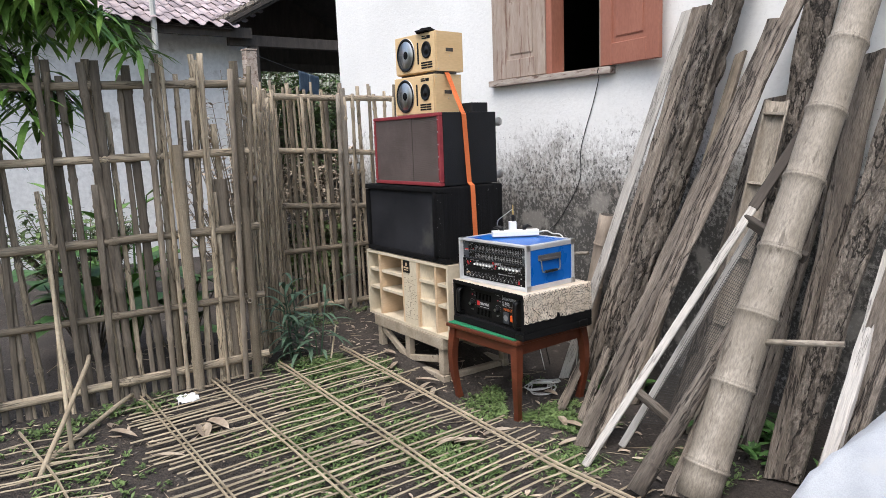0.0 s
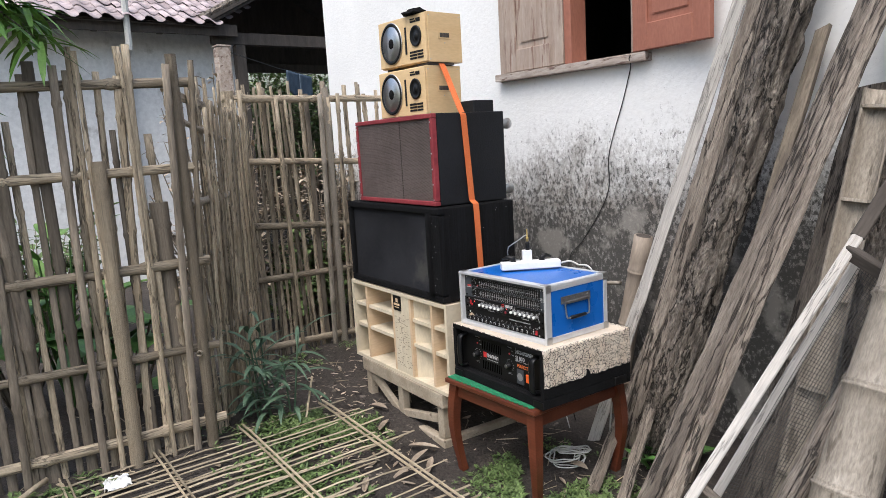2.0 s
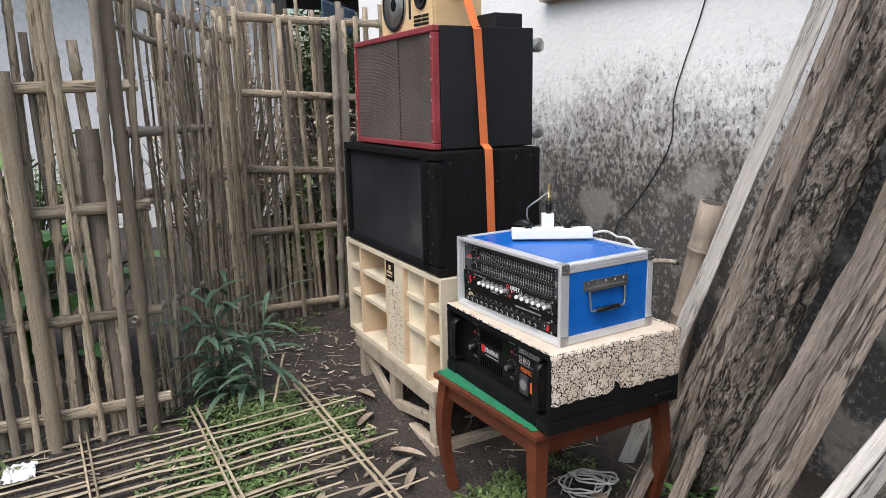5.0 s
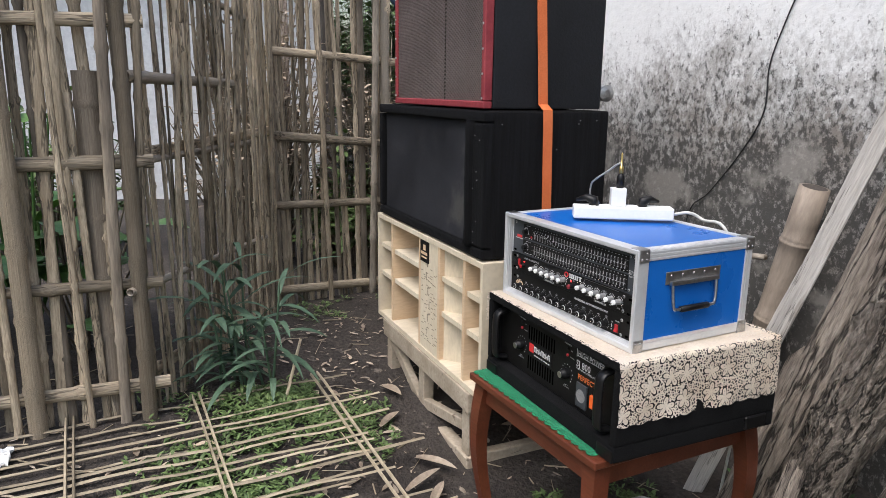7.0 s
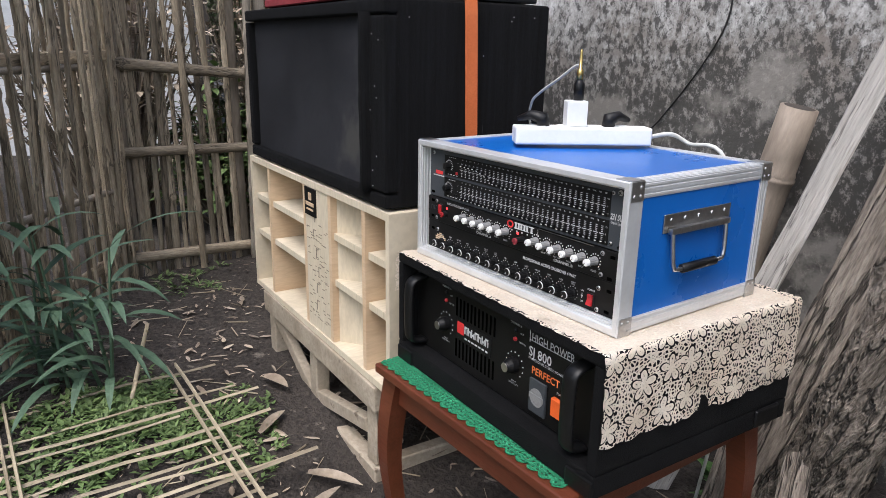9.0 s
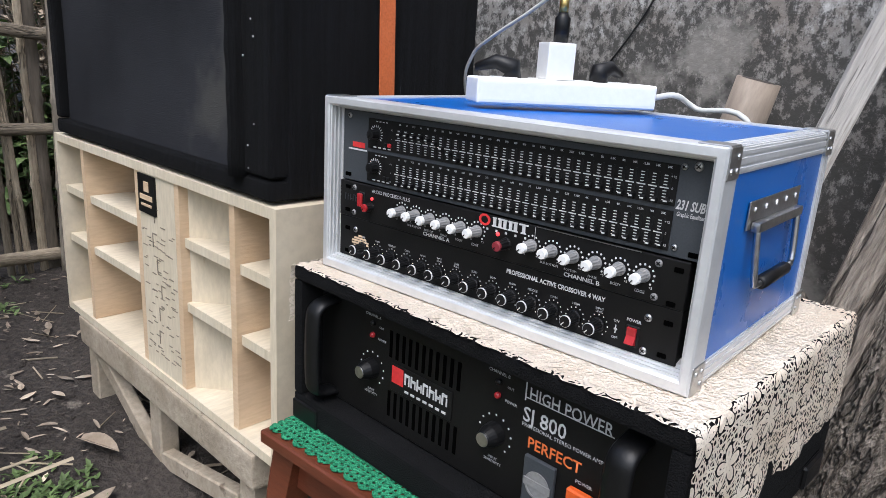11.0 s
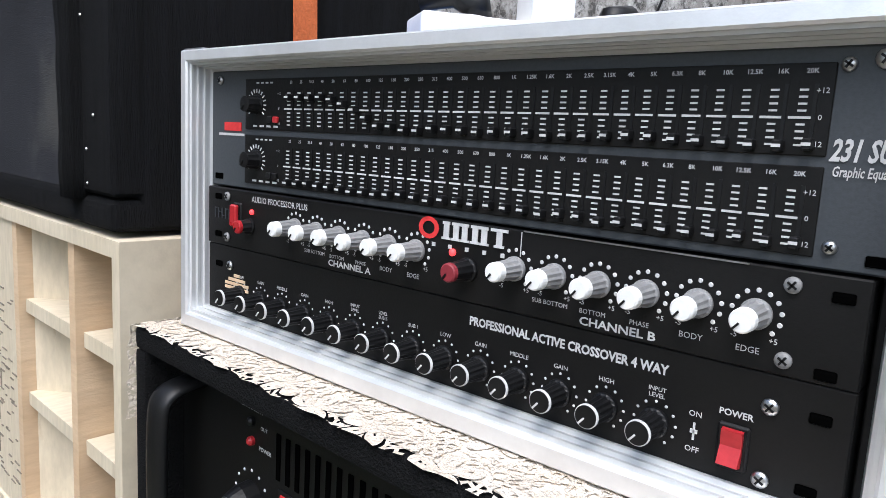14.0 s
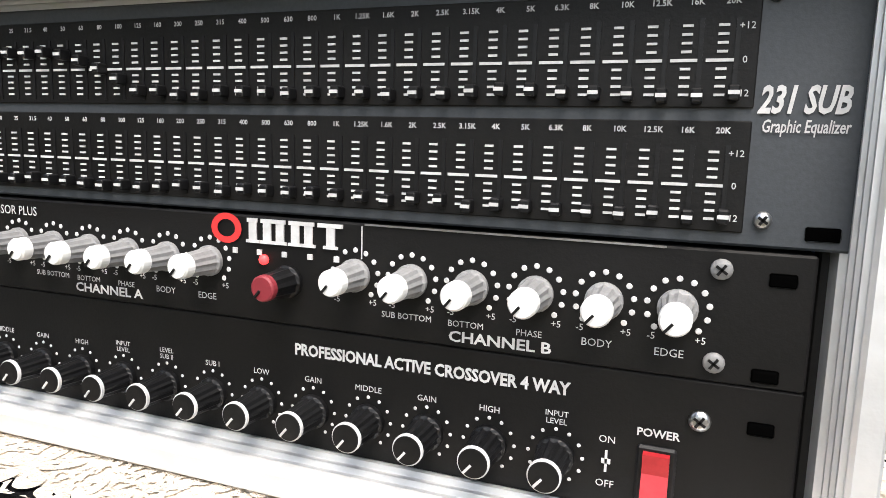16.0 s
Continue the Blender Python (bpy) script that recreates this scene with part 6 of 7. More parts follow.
def log_slab(foot, top, w, t, label, seed, twist=0.0):
    """A rough half log with furrowed bark."""
    foot, top = Vector(foot), Vector(top)
    L = (top - foot).length
    e = new("bark_slab")
    e.matrix_world = between(foot, top, twist)
    tagged(e, label, "log slab", "leaning timber")
    bm = bmesh.new()
    n, m = 150, 44
    rings = []
    for k in range(n + 1):
        z = L * k / n
        ww = w * (1.12 - 0.22 * k / n) * (1 + 0.07 * noise.noise((seed, z * 2.1, 0)))
        ring = []
        for j in range(m):
            a = 2 * math.pi * j / m
            c, s = math.cos(a), math.sin(a)
            d = 0.026 * noise.noise((c * 5 + seed, s * 5, z * 3.5)) + 0.016 * noise.noise((c * 13 + seed, s * 13, z * 7)) - 0.030 * abs(noise.noise((c * 9 + seed, s * 9, z * 2.4))) + 0.010 * noise.noise((c * 30 + seed, s * 30, z * 22))
            x, y = c * (ww / 2 + d), s * (t / 2 + d) if s < 0 else s * t * 0.3
            ring.append(bm.verts.new((x, y, z)))
        rings.append(ring)
    for a, b in zip(rings, rings[1:]):
        for j in range(m):
            bm.faces.new((a[j], a[(j + 1) % m], b[(j + 1) % m], b[j]))
    bm.faces.new(rings[0][::-1])
    bm.faces.new(rings[-1])
    part("slab", bm, M_BARK, e, smooth=True)
    return e


def whole_bamboo(foot, top, r, label, joints, seed, group="leaning bamboo", material=None):
    foot, top = Vector(foot), Vector(top)
    L = (top - foot).length
    e = new("leaning_bamboo_pole")
    e.matrix_world = between(foot, top, seed * 37)
    tagged(e, label, "bamboo", group)
    rr = random.Random(seed)
    bm = bmesh.new()
    pts, rad = [(0, 0, 0)], [r]
    for j in range(joints):
        z = L * (j + 0.5 + rr.uniform(-0.08, 0.08)) / joints
        off = 0.012 * noise.noise((seed, z, 1))
        for dz, b in ((-0.05, 0.985), (-0.012, 1.0), (-0.005, 1.075), (0.003, 1.085), (0.007, 1.0), (0.013, 1.05), (0.02, 0.98), (0.06, 0.975)):
            pts.append((off, 0, z + dz))
            rad.append(r * b * (1 - 0.12 * z / L))
    pts.append((0, 0, L))
    rad.append(r * 0.86)
    tube(bm, pts, rad, 20)
    # top end is capped; a dark disc on it paints the shaded inside
    part("stem", bm, material or M_BAMBOO_PALE, e, smooth=True)
    bm = bmesh.new()
    lathe(bm, [(r * 0.70, L + 0.0005), (r * 0.70, L + 0.001)], 16)
    part("hollow", bm, M_DARKWOOD_AND_SHADE, e)
    return e


plank("leaning_plank", (-0.04, 0.60, 0.0), (0.49, 1.06, 2.15), 0.055, 0.022, M_PLANK_PALE, "narrow pale sawn batten leaning on the wall", 1, 0.002, 25)
plank("leaning_plank", (0.17, 0.55, 0.0), (0.60, 1.03, 2.15), 0.09, 0.03, M_PLANK, "rough bark-edged plank leaning on the wall", 2, 0.006, 15)
plank("leaning_plank", (0.21, 0.60, 0.0), (0.668, 1.0, 2.115), 0.06, 0.03, M_PLANK, "grey sawn plank leaning on the wall", 3, 0.003, 20)
log_slab((0.27, 0.60, -0.02), (0.83, 1.02, 2.35), 0.175, 0.14, "thick furrowed bark slab leaning on the wall", 4)
plank("leaning_plank", (0.52, 0.55, 0.0), (0.829, 1.03, 1.879), 0.05, 0.03, M_BAMBOO_DARK, "thin dark plank leaning on the wall", 6, 0.003)
plank("leaning_plank", (0.677, -0.061, 0.0), (1.056, 0.95, 2.008), 0.075, 0.035, M_PLANK, "split grey plank leaning on the wall", 5, 0.005, 10)
plank("leaning_plank", (0.73, -0.02, 0.0), (1.13, 1.0, 2.12), 0.07, 0.03, M_PLANK, "cracked grey plank leaning on the wall", 7, 0.005, 20)
plank("leaning_plank", (1.10, 0.62, 0.0), (1.22, 1.07, 2.2), 0.15, 0.03, M_BARK, "wide rough board leaning on the wall", 8, 0.006)
plank("leaning_plank", (1.45, 0.30, 0.0), (1.46, 1.02, 1.80), 0.10, 0.035, M_PLANK, "grey board leaning behind the bamboo", 9, 0.005)
plank("leaning_plank", (1.486, 0.311, 0.000), (1.729, 1.020, 2.271), 0.11, 0.035, M_BARK, "grey weathered board leaning behind the bamboo", 10, 0.006)
plank("leaning_plank", (1.672, 0.226, 0.000), (1.970, 1.020, 2.273), 0.12, 0.035, M_PLANK, "grey board leaning on the wall", 11, 0.006)
plank("leaning_plank", (1.194, 0.473, 0.000), (1.365, 1.040, 1.848), 0.12, 0.03, M_PLANK, "dark grey board leaning on the wall", 12, 0.006)
plank("leaning_plank", (0.857, 0.467, 0.000), (1.009, 1.050, 1.638), 0.12, 0.03, M_PLANK, "dark grey board leaning on the wall", 13, 0.006)
plank("leaning_plank", (1.25, -0.148, 0.0), (1.30, 0.45, 0.80), 0.10, 0.03, M_PLANK, "short grey board beside the bamboo", 14, 0.006)
plank("leaning_plank", (1.715, 0.0, 0.0), (1.712, 0.66, 0.98), 0.05, 0.03, M_PLANK_PALE, "short pale board leaning forwards", 15, 0.004)
plank("leaning_plank", (0.314, 0.168, 0.000), (0.003, 1.000, 0.429), 0.07, 0.025, M_PLANK, "short grey board under the table edge", 16, 0.004)
plank("leaning_plank", (0.490, 0.135, 0.000), (0.131, 1.020, 0.500), 0.06, 0.025, M_PLANK, "short grey board beside the table", 17, 0.004)
whole_bamboo((1.312, -0.093, 0.0), (1.47, 1.0, 2.25), 0.088, "thick pale bamboo stem leaning on the wall", 8, 1)
whole_bamboo((-0.22, 0.98, 0.0), (-0.025, 1.0, 0.985), 0.055, "short brown bamboo stump against the wall", 3, 2, material=mat("brown_bamboo", (0.24, 0.195, 0.155), (0.40, 0.335, 0.27), 3, 0.7, stretch=(4, 4, 1), fine=20, bump=0.3))
whole_bamboo((-0.42, 0.93, 0.70), (-0.14, 0.94, 0.735), 0.012, "thin bamboo stick behind the case", 3, 3)
whole_bamboo((1.143, -0.267, 0.02), (1.33, 0.55, 0.98), 0.040, "crooked grey pole leaning among the planks", 5, 5, material=M_PLANK)
whole_bamboo((1.43, 0.20, 0.625), (1.714, 0.24, 0.667), 0.013, "bamboo peg stuck through the stem", 1, 4)
# split half bamboo with its inner joints showing
e = new("split_bamboo")
e.matrix_world = between((0.99, 0.42, 0.0), (1.12, 0.84, 1.62), 0)
tagged(e, "wide split bamboo trough leaning on the wall", "bamboo", "leaning bamboo")
bm = bmesh.new()
rings = []
for k in range(15):
    z = 1.68 * k / 14
    rings.append([bm.verts.new((0.06 * math.cos(a) * q, 0.045 * math.sin(a) * q, z)) for q, aa in ((1.0, range(9)), (0.85, range(8, -1, -1))) for a in [math.pi * i / 8 for i in aa]])
for a, b in zip(rings, rings[1:]):
    for k in range(18):
        bm.faces.new((a[k], a[(k + 1) % 18], b[(k + 1) % 18], b[k]))
bm.faces.new(rings[0][::-1])
bm.faces.new(rings[-1])
part("trough", bm, M_BAMBOO_PALE, e, smooth=True)
for z in (0.25, 0.58, 0.92, 1.28, 1.62):
    bm = bmesh.new()
    vs = [bm.verts.new((0.056 * math.cos(math.pi * i / 8), 0.042 * math.sin(math.pi * i / 8), z)) for i in range(9)]
    bm.faces.new(vs)
    thicken(bm, 0.012)
    part("joint", bm, M_BAMBOO_PALE, e)

# wooden frame with wire netting
fr = thing("netting_frame", (0.85, -0.08, 0.0), "broken wooden frame with sagging wire netting", "frame", "leaning timber")
FR_INV = Matrix.Translation((-0.85, 0.08, 0.0))


def bar(a, b, w, t, material, name="rail", seed=0):
    bm = bmesh.new()
    L = (Vector(b) - Vector(a)).length
    box(bm, -w / 2, w / 2, -t / 2, t / 2, 0, L, 0.004, 1)
    o = part(name, bm, material, fr)
    o.matrix_basis = FR_INV @ between(a, b, 20)
    return o


bar((0.821, -0.209, 0.0), (1.189, 0.53, 1.142), 0.036, 0.028, M_PLANK_PALE)
bar((1.185, 0.522, 1.13), (1.31, 0.78, 1.52), 0.045, 0.03, M_DARKWOOD_AND_SHADE)
bar((0.831, 0.043, 0.02), (1.17, 0.60, 1.06), 0.034, 0.028, M_PLANK_PALE)
bar((0.91, 0.02, 0.34), (1.13, 0.06, 0.20), 0.045, 0.03, M_PLANK, "cross_bar")
bar((1.16, 0.50, 1.09), (1.44, 0.50, 0.93), 0.05, 0.03, M_DARKWOOD_AND_SHADE, "cross_bar")
bm = bmesh.new()
A, B, C, D = Vector((0.92, 0.06, 0.16)), Vector((1.08, 0.06, 0.20)), Vector((1.30, 0.55, 0.97)), Vector((1.18, 0.58, 1.04))
for i in range(15):
    u = i / 14
    tube(bm, [A.lerp(B, u).lerp(D.lerp(C, u), k / 8) + Vector((0, -0.03 * math.sin(math.pi * k / 8), 0)) for k in range(9)], 0.0011, 3)
for i in range(70):
    v = i / 69
    tube(bm, [A.lerp(D, v).lerp(B.lerp(C, v), k / 4) + Vector((0, -0.03 * math.sin(math.pi * v), 0.003 * math.sin(i * 1.7 + k))) for k in range(5)], 0.0011, 3)
o = part("netting", bm, M_WIRE, fr)
o.matrix_basis = FR_INV
o["kind"] = "stuff"

# grey sheet thrown over a heap
tp = thing("grey_tarpaulin", (2.16, -0.02, 0.0), "crumpled pale grey plastic sheet over a heap", "tarpaulin")
bm = bmesh.new()
n = 44
g = []
for j in range(n + 1):
    row = []
    for i in range(n + 1):
        u, v = i / n * 2 - 1, j / n * 2 - 1
        r2 = max(abs(u), abs(v)) ** 2.2
        z = 0.66 * (1 - r2) + 0.10 * noise.noise((u * 1.7, v * 1.7, 3)) * (1 - r2) + 0.035 * abs(noise.noise((u * 5 + v * 2, v * 5, 6))) * (1.2 - r2)
        row.append(bm.verts.new((u * 0.42 * (1 + 0.1 * noise.noise((v * 3, 0, 1))), v * 0.62, max(0.005, z))))
    g.append(row)
for r0, r1 in zip(g, g[1:]):
    for i in range(n):
        bm.faces.new((r0[i], r0[i + 1], r1[i + 1], r1[i]))
part("sheet", bm, M_TARP, tp, smooth=True)

# ---- fence details ----
extra = [o for o in scene.objects if o.name.startswith("bamboo_fence")]
near, mid, far = extra[0], extra[1], extra[2]


def local(parent, m):
    return parent.matrix_world.inverted() @ m


# round bamboo rails and short stubs tied to the bowed fence
for a, b, r_ in (((-1.02, -0.99, 0.61), (-2.2, -0.24, 0.52), 0.014), ((-1.04, -0.95, 1.305), (-1.80, -0.48, 1.29), 0.020), ((-1.05, -0.97, 1.69), (-1.95, -0.38, 1.58), 0.014), ((-1.05, -0.97, 1.03), (-2.05, -0.34, 1.02), 0.013)):
    L = (Vector(b) - Vector(a)).length
    put(CULMS[int(L * 10) % 3], "rail", mid, local(mid, between(a, b)), 1.0, 1.0).matrix_basis = local(mid, between(a, b)) @ Matrix.Diagonal((r_, r_, L, 1))
# stout posts
for parent, x, y, h, r_, mt in ((far, -2.34, 0.47, 1.98, 0.026, M_BAMBOO_PALE), (near, -1.05, -0.96, 2.0, 0.026, M_BAMBOO), (near, -1.08, -1.30, 1.55, 0.030, M_BAMBOO), (near, -1.14, -1.06, 1.35, 0.045, M_BAMBOO_DARK), (mid, -2.30, -0.26, 1.95, 0.045, M_BAMBOO)):
    me = culm_mesh("post", mt, 7, int(h * 100))
    put(me, "post", parent, local(parent, pose(x, y, -0.03)), 1.0, 1.0).matrix_basis = local(parent, pose(x, y, -0.03)) @ Matrix.Diagonal((r_, r_, h, 1))
put(PALE_SLAT, "slat", far, local(far, pose(-2.30, 0.37, -0.02, 0, 1, 90)), 1.1, 1.92)
# squared timber post beyond the fence
gp = thing("timber_post", (-3.45, 0.16, 0.04), "pale squared post standing behind the fence", "post")
bm = bmesh.new()
box(bm, -0.05, 0.05, -0.055, 0.055, 0, 2.33, 0.008, 1)
part("shaft", bm, M_SILL, gp)
bm = bmesh.new()
box(bm, -0.054, 0.054, -0.06, 0.06, 2.3305, 2.345, 0.004, 1)
part("cap", bm, M_SILL, gp)

# ---- the fence panel lying on the ground ----
pn = thing("fallen_bamboo_fence", (-1.05, -1.70, 0.0), "woven bamboo fence panel lying on the weeds", "fence")
r_ = random.Random(11)
STRIP = []
for s_ in range(4):
    bm = bmesh.new()
    pts = [(0.008 * noise.noise((s_ * 7, k * 0.5, 0)), 0.012 * noise.noise((s_ * 7, k * 0.45, 5)), k / 12) for k in range(13)]
    tube(bm, pts, [0.0065 * (1.1 - 0.3 * k / 12) for k in range(13)], 5, 0.6)
    me = bpy.data.meshes.new("strip")
    bm.to_mesh(me)
    bm.free()
    me.materials.append(M_STRAW)
    STRIP.append(me)


def panel_rise(x):
    """The panel follows the soil, which rises towards the fence."""
    return 0.13 * min(1.0, max(0.0, (1.80 - x) / 1.75))


x = 0.0
while x < 3.3:
    y0, y1 = r_.uniform(-0.10, 0.02), 1.46 + r_.uniform(-0.10, 0.10)
    if r_.random() < 0.1:
        y1 -= r_.uniform(0.1, 0.7)
    z_ = 0.022 + 0.008 * r_.random() + panel_rise(x)
    o = new("strip", r_.choice(STRIP))
    o.parent = pn
    o.matrix_basis = Matrix.Translation((x, y0, z_)) @ pose(0, 0, 0, -90 + r_.gauss(0, 0.3), 0, r_.gauss(0, 1.1)) @ Matrix.Diagonal((r_.uniform(0.7, 1.4), 1.0, y1 - y0, 1))
    x += 0.052 * r_.uniform(0.65, 1.4)
for y_ in (0.09, 0.48, 0.89, 1.34):
    for dy, dz in ((0.0, 0.034), (0.024, 0.038)):
        bm = bmesh.new()
        ph = r_.uniform(0, 9)
        tube(bm, [(x_ * 0.1 - 0.08, y_ + dy + 0.005 * noise.noise((x_ * 0.13, ph, 1)), dz + panel_rise(x_ * 0.1 - 0.08)) for x_ in range(35)], 0.0075, 5, 0.6)
        part("long_strip", bm, M_STRAW, pn)
pn2 = thing("fallen_bamboo_fence", (-1.0, -2.95, 0.0), "second torn bamboo panel lying by the fence", "fence")
x = 0.0
while x < 1.7:
    o = new("strip", r_.choice(STRIP))
    o.parent = pn2
    o.matrix_basis = Matrix.Translation((x, r_.uniform(-0.1, 0.05), 0.022 + panel_rise(x))) @ pose(0, 0, 0, -90, 0, r_.gauss(-14, 3)) @ Matrix.Diagonal((1, 1, 1.05, 1))
    x += 0.05 * r_.uniform(0.6, 1.5)
for y_ in (0.35, 0.75):
    o = new("long_strip", STRIP[1])
    o.parent = pn2
    o.matrix_basis = Matrix.Translation((0.0, y_, 0.17)) @ pose(0, 0, 0, 0, 94, 6) @ Matrix.Diagonal((1.4, 1.4, 1.8, 1))

# loose sticks
for a, b, rr_ in (((-0.55, -2.25, 0.10), (-1.08, -1.66, 0.20), 0.013), ((-0.68, -2.03, 0.11), (-1.22, -1.95, 1.03), 0.011), ((-0.48, -2.22, 0.08), (-1.0, -1.86, 0.48), 0.012), ((-1.02, -0.50, 0.10), (-1.06, -0.42, 0.32), 0.006)):
    s = whole_bamboo(a, b, rr_, "thin grey bamboo stick leaning by the fence", 3, int(rr_ * 1000) + 5, "loose sticks", M_STRAW)


# ---- plants and litter ----


def leaf(bm, base, direction, length, width, droop, up=Vector((0, 0, 1)), steps=4, fold=0.15):
    """One curved, pointed leaf blade with a folded midrib."""
    d = Vector(direction).normalized()
    side = d.cross(up)
    if side.length < 0.05:
        side = Vector((1, 0, 0))
    side.normalize()
    p = Vector(base)
    prev = None
    for k in range(steps + 1):
        u = k / steps
        w = width * math.sin(math.pi * min(1, 0.12 + 0.88 * u)) ** 0.8 * 0.5 if k < steps else 0.0
        nrm = side.cross(d).normalized()
        row = (bm.verts.new(p - side * w + nrm * w * fold), bm.verts.new(p), bm.verts.new(p + side * w + nrm * w * fold))
        if prev:
            bm.faces.new((prev[0], prev[1], row[1], row[0]))
            bm.faces.new((prev[1], prev[2], row[2], row[1]))
        prev = row
        p = p + d * (length / steps)
        d = (d + Vector((0, 0, -droop / steps))).normalized()


def build_clump():
    """The broad-bladed grass clump growing at the fence corner."""
    t = thing("grass_clump", (-1.22, -0.58, 0.125), "tall blue-green broad-bladed grass clump by the fence", "plant")
    r = random.Random(4)
    for k in range(9):
        bm = bmesh.new()
        a, lean_ = r.uniform(0, 6.28), r.uniform(0.05, 0.25)
        h = r.uniform(0.22, 0.5)
        root = Vector((r.uniform(-0.10, 0.14), r.uniform(-0.12, 0.12), 0))
        tip = root + Vector((math.cos(a) * lean_ * h, math.sin(a) * lean_ * h, h))
        tube(bm, [root, root.lerp(tip, 0.5), tip], [0.006, 0.005, 0.003], 5)
        part("stalk", bm, M_LEAF_BLUE, t)
        for i in range(8):
            bm = bmesh.new()
            u = 0.15 + 0.85 * i / 7
            b = r.uniform(0, 6.28)
            leaf(bm, root.lerp(tip, u), (math.cos(b), math.sin(b), 0.9 - 0.4 * (1 - u)), r.uniform(0.16, 0.32), r.uniform(0.020, 0.034), r.uniform(0.9, 1.9), steps=6)
            part("blade", bm, M_LEAF_BLUE, t)


build_clump()


def weeds(name, label, areas, n, size, material, seed, category="weeds"):
    r = random.Random(seed)
    bm = bmesh.new()
    for k in range(n):
        x0, x1, y0, y1 = r.choice(areas)
        x, y = r.triangular(x0, x1, (x0 + x1) / 2), r.triangular(y0, y1, (y0 + y1) / 2)
        if noise.noise((x * 2.3, y * 2.3, seed)) < -0.12:
            continue
        z = ground_height(x, y)
        for i in range(r.randint(4, 8)):
            a = r.uniform(0, 6.28)
            s = size * r.uniform(0.5, 1.3)
            leaf(bm, (x + r.uniform(-0.012, 0.012), y + r.uniform(-0.012, 0.012), z + r.uniform(0, size * 0.6)), (math.cos(a), math.sin(a), r.uniform(0.1, 1.0)), s, s * r.uniform(0.28, 0.5), 0.6, steps=2)
    ob = part(name, bm, material)
    tagged(ob, label, category, kind="stuff")


weeds("low_weeds", "low green weeds growing through the bamboo panel", [(-0.6, 0.5, -1.5, -0.8), (-0.9, -0.1, -1.1, -0.5), (-0.2, 0.9, -0.9, -0.4), (0.1, 0.9, -1.6, -1.0), (-1.2, -0.7, -0.8, -0.2)], 2600, 0.026, M_LEAF_WEED, 1)
weeds("low_weeds", "dark low weeds under the table and by the timber", [(-0.3, 0.3, 0.0, 0.5), (0.2, 0.7, -0.2, 0.4), (0.9, 1.4, -0.2, 0.3), (-0.25, 0.35, -0.15, 0.35), (-0.2, 0.4, -0.3, 0.3)], 2000, 0.024, M_LEAF_WEED, 2)
weeds("low_weeds", "weeds along the foot of the fence", [(-1.3, -0.9, -1.0, -0.3), (-1.15, -0.85, -2.4, -1.2), (-1.0, 0.2, -2.5, -1.7), (-2.3, -1.9, -0.3, 0.8)], 600, 0.030, M_LEAF_WEED, 3)


weeds("fern_weeds", "dark green ferns growing between the leaning planks", [(0.7, 1.3, 0.35, 0.8), (0.1, 0.5, 0.5, 0.85), (1.3, 1.9, 0.3, 0.8)], 160, 0.11, M_LEAF, 6)
weeds("low_weeds", "fresh weeds spreading past the panel edge", [(-1.05, -0.55, -0.5, -0.1), (0.5, 1.0, -0.5, 0.0)], 500, 0.022, M_LEAF_WEED, 7)


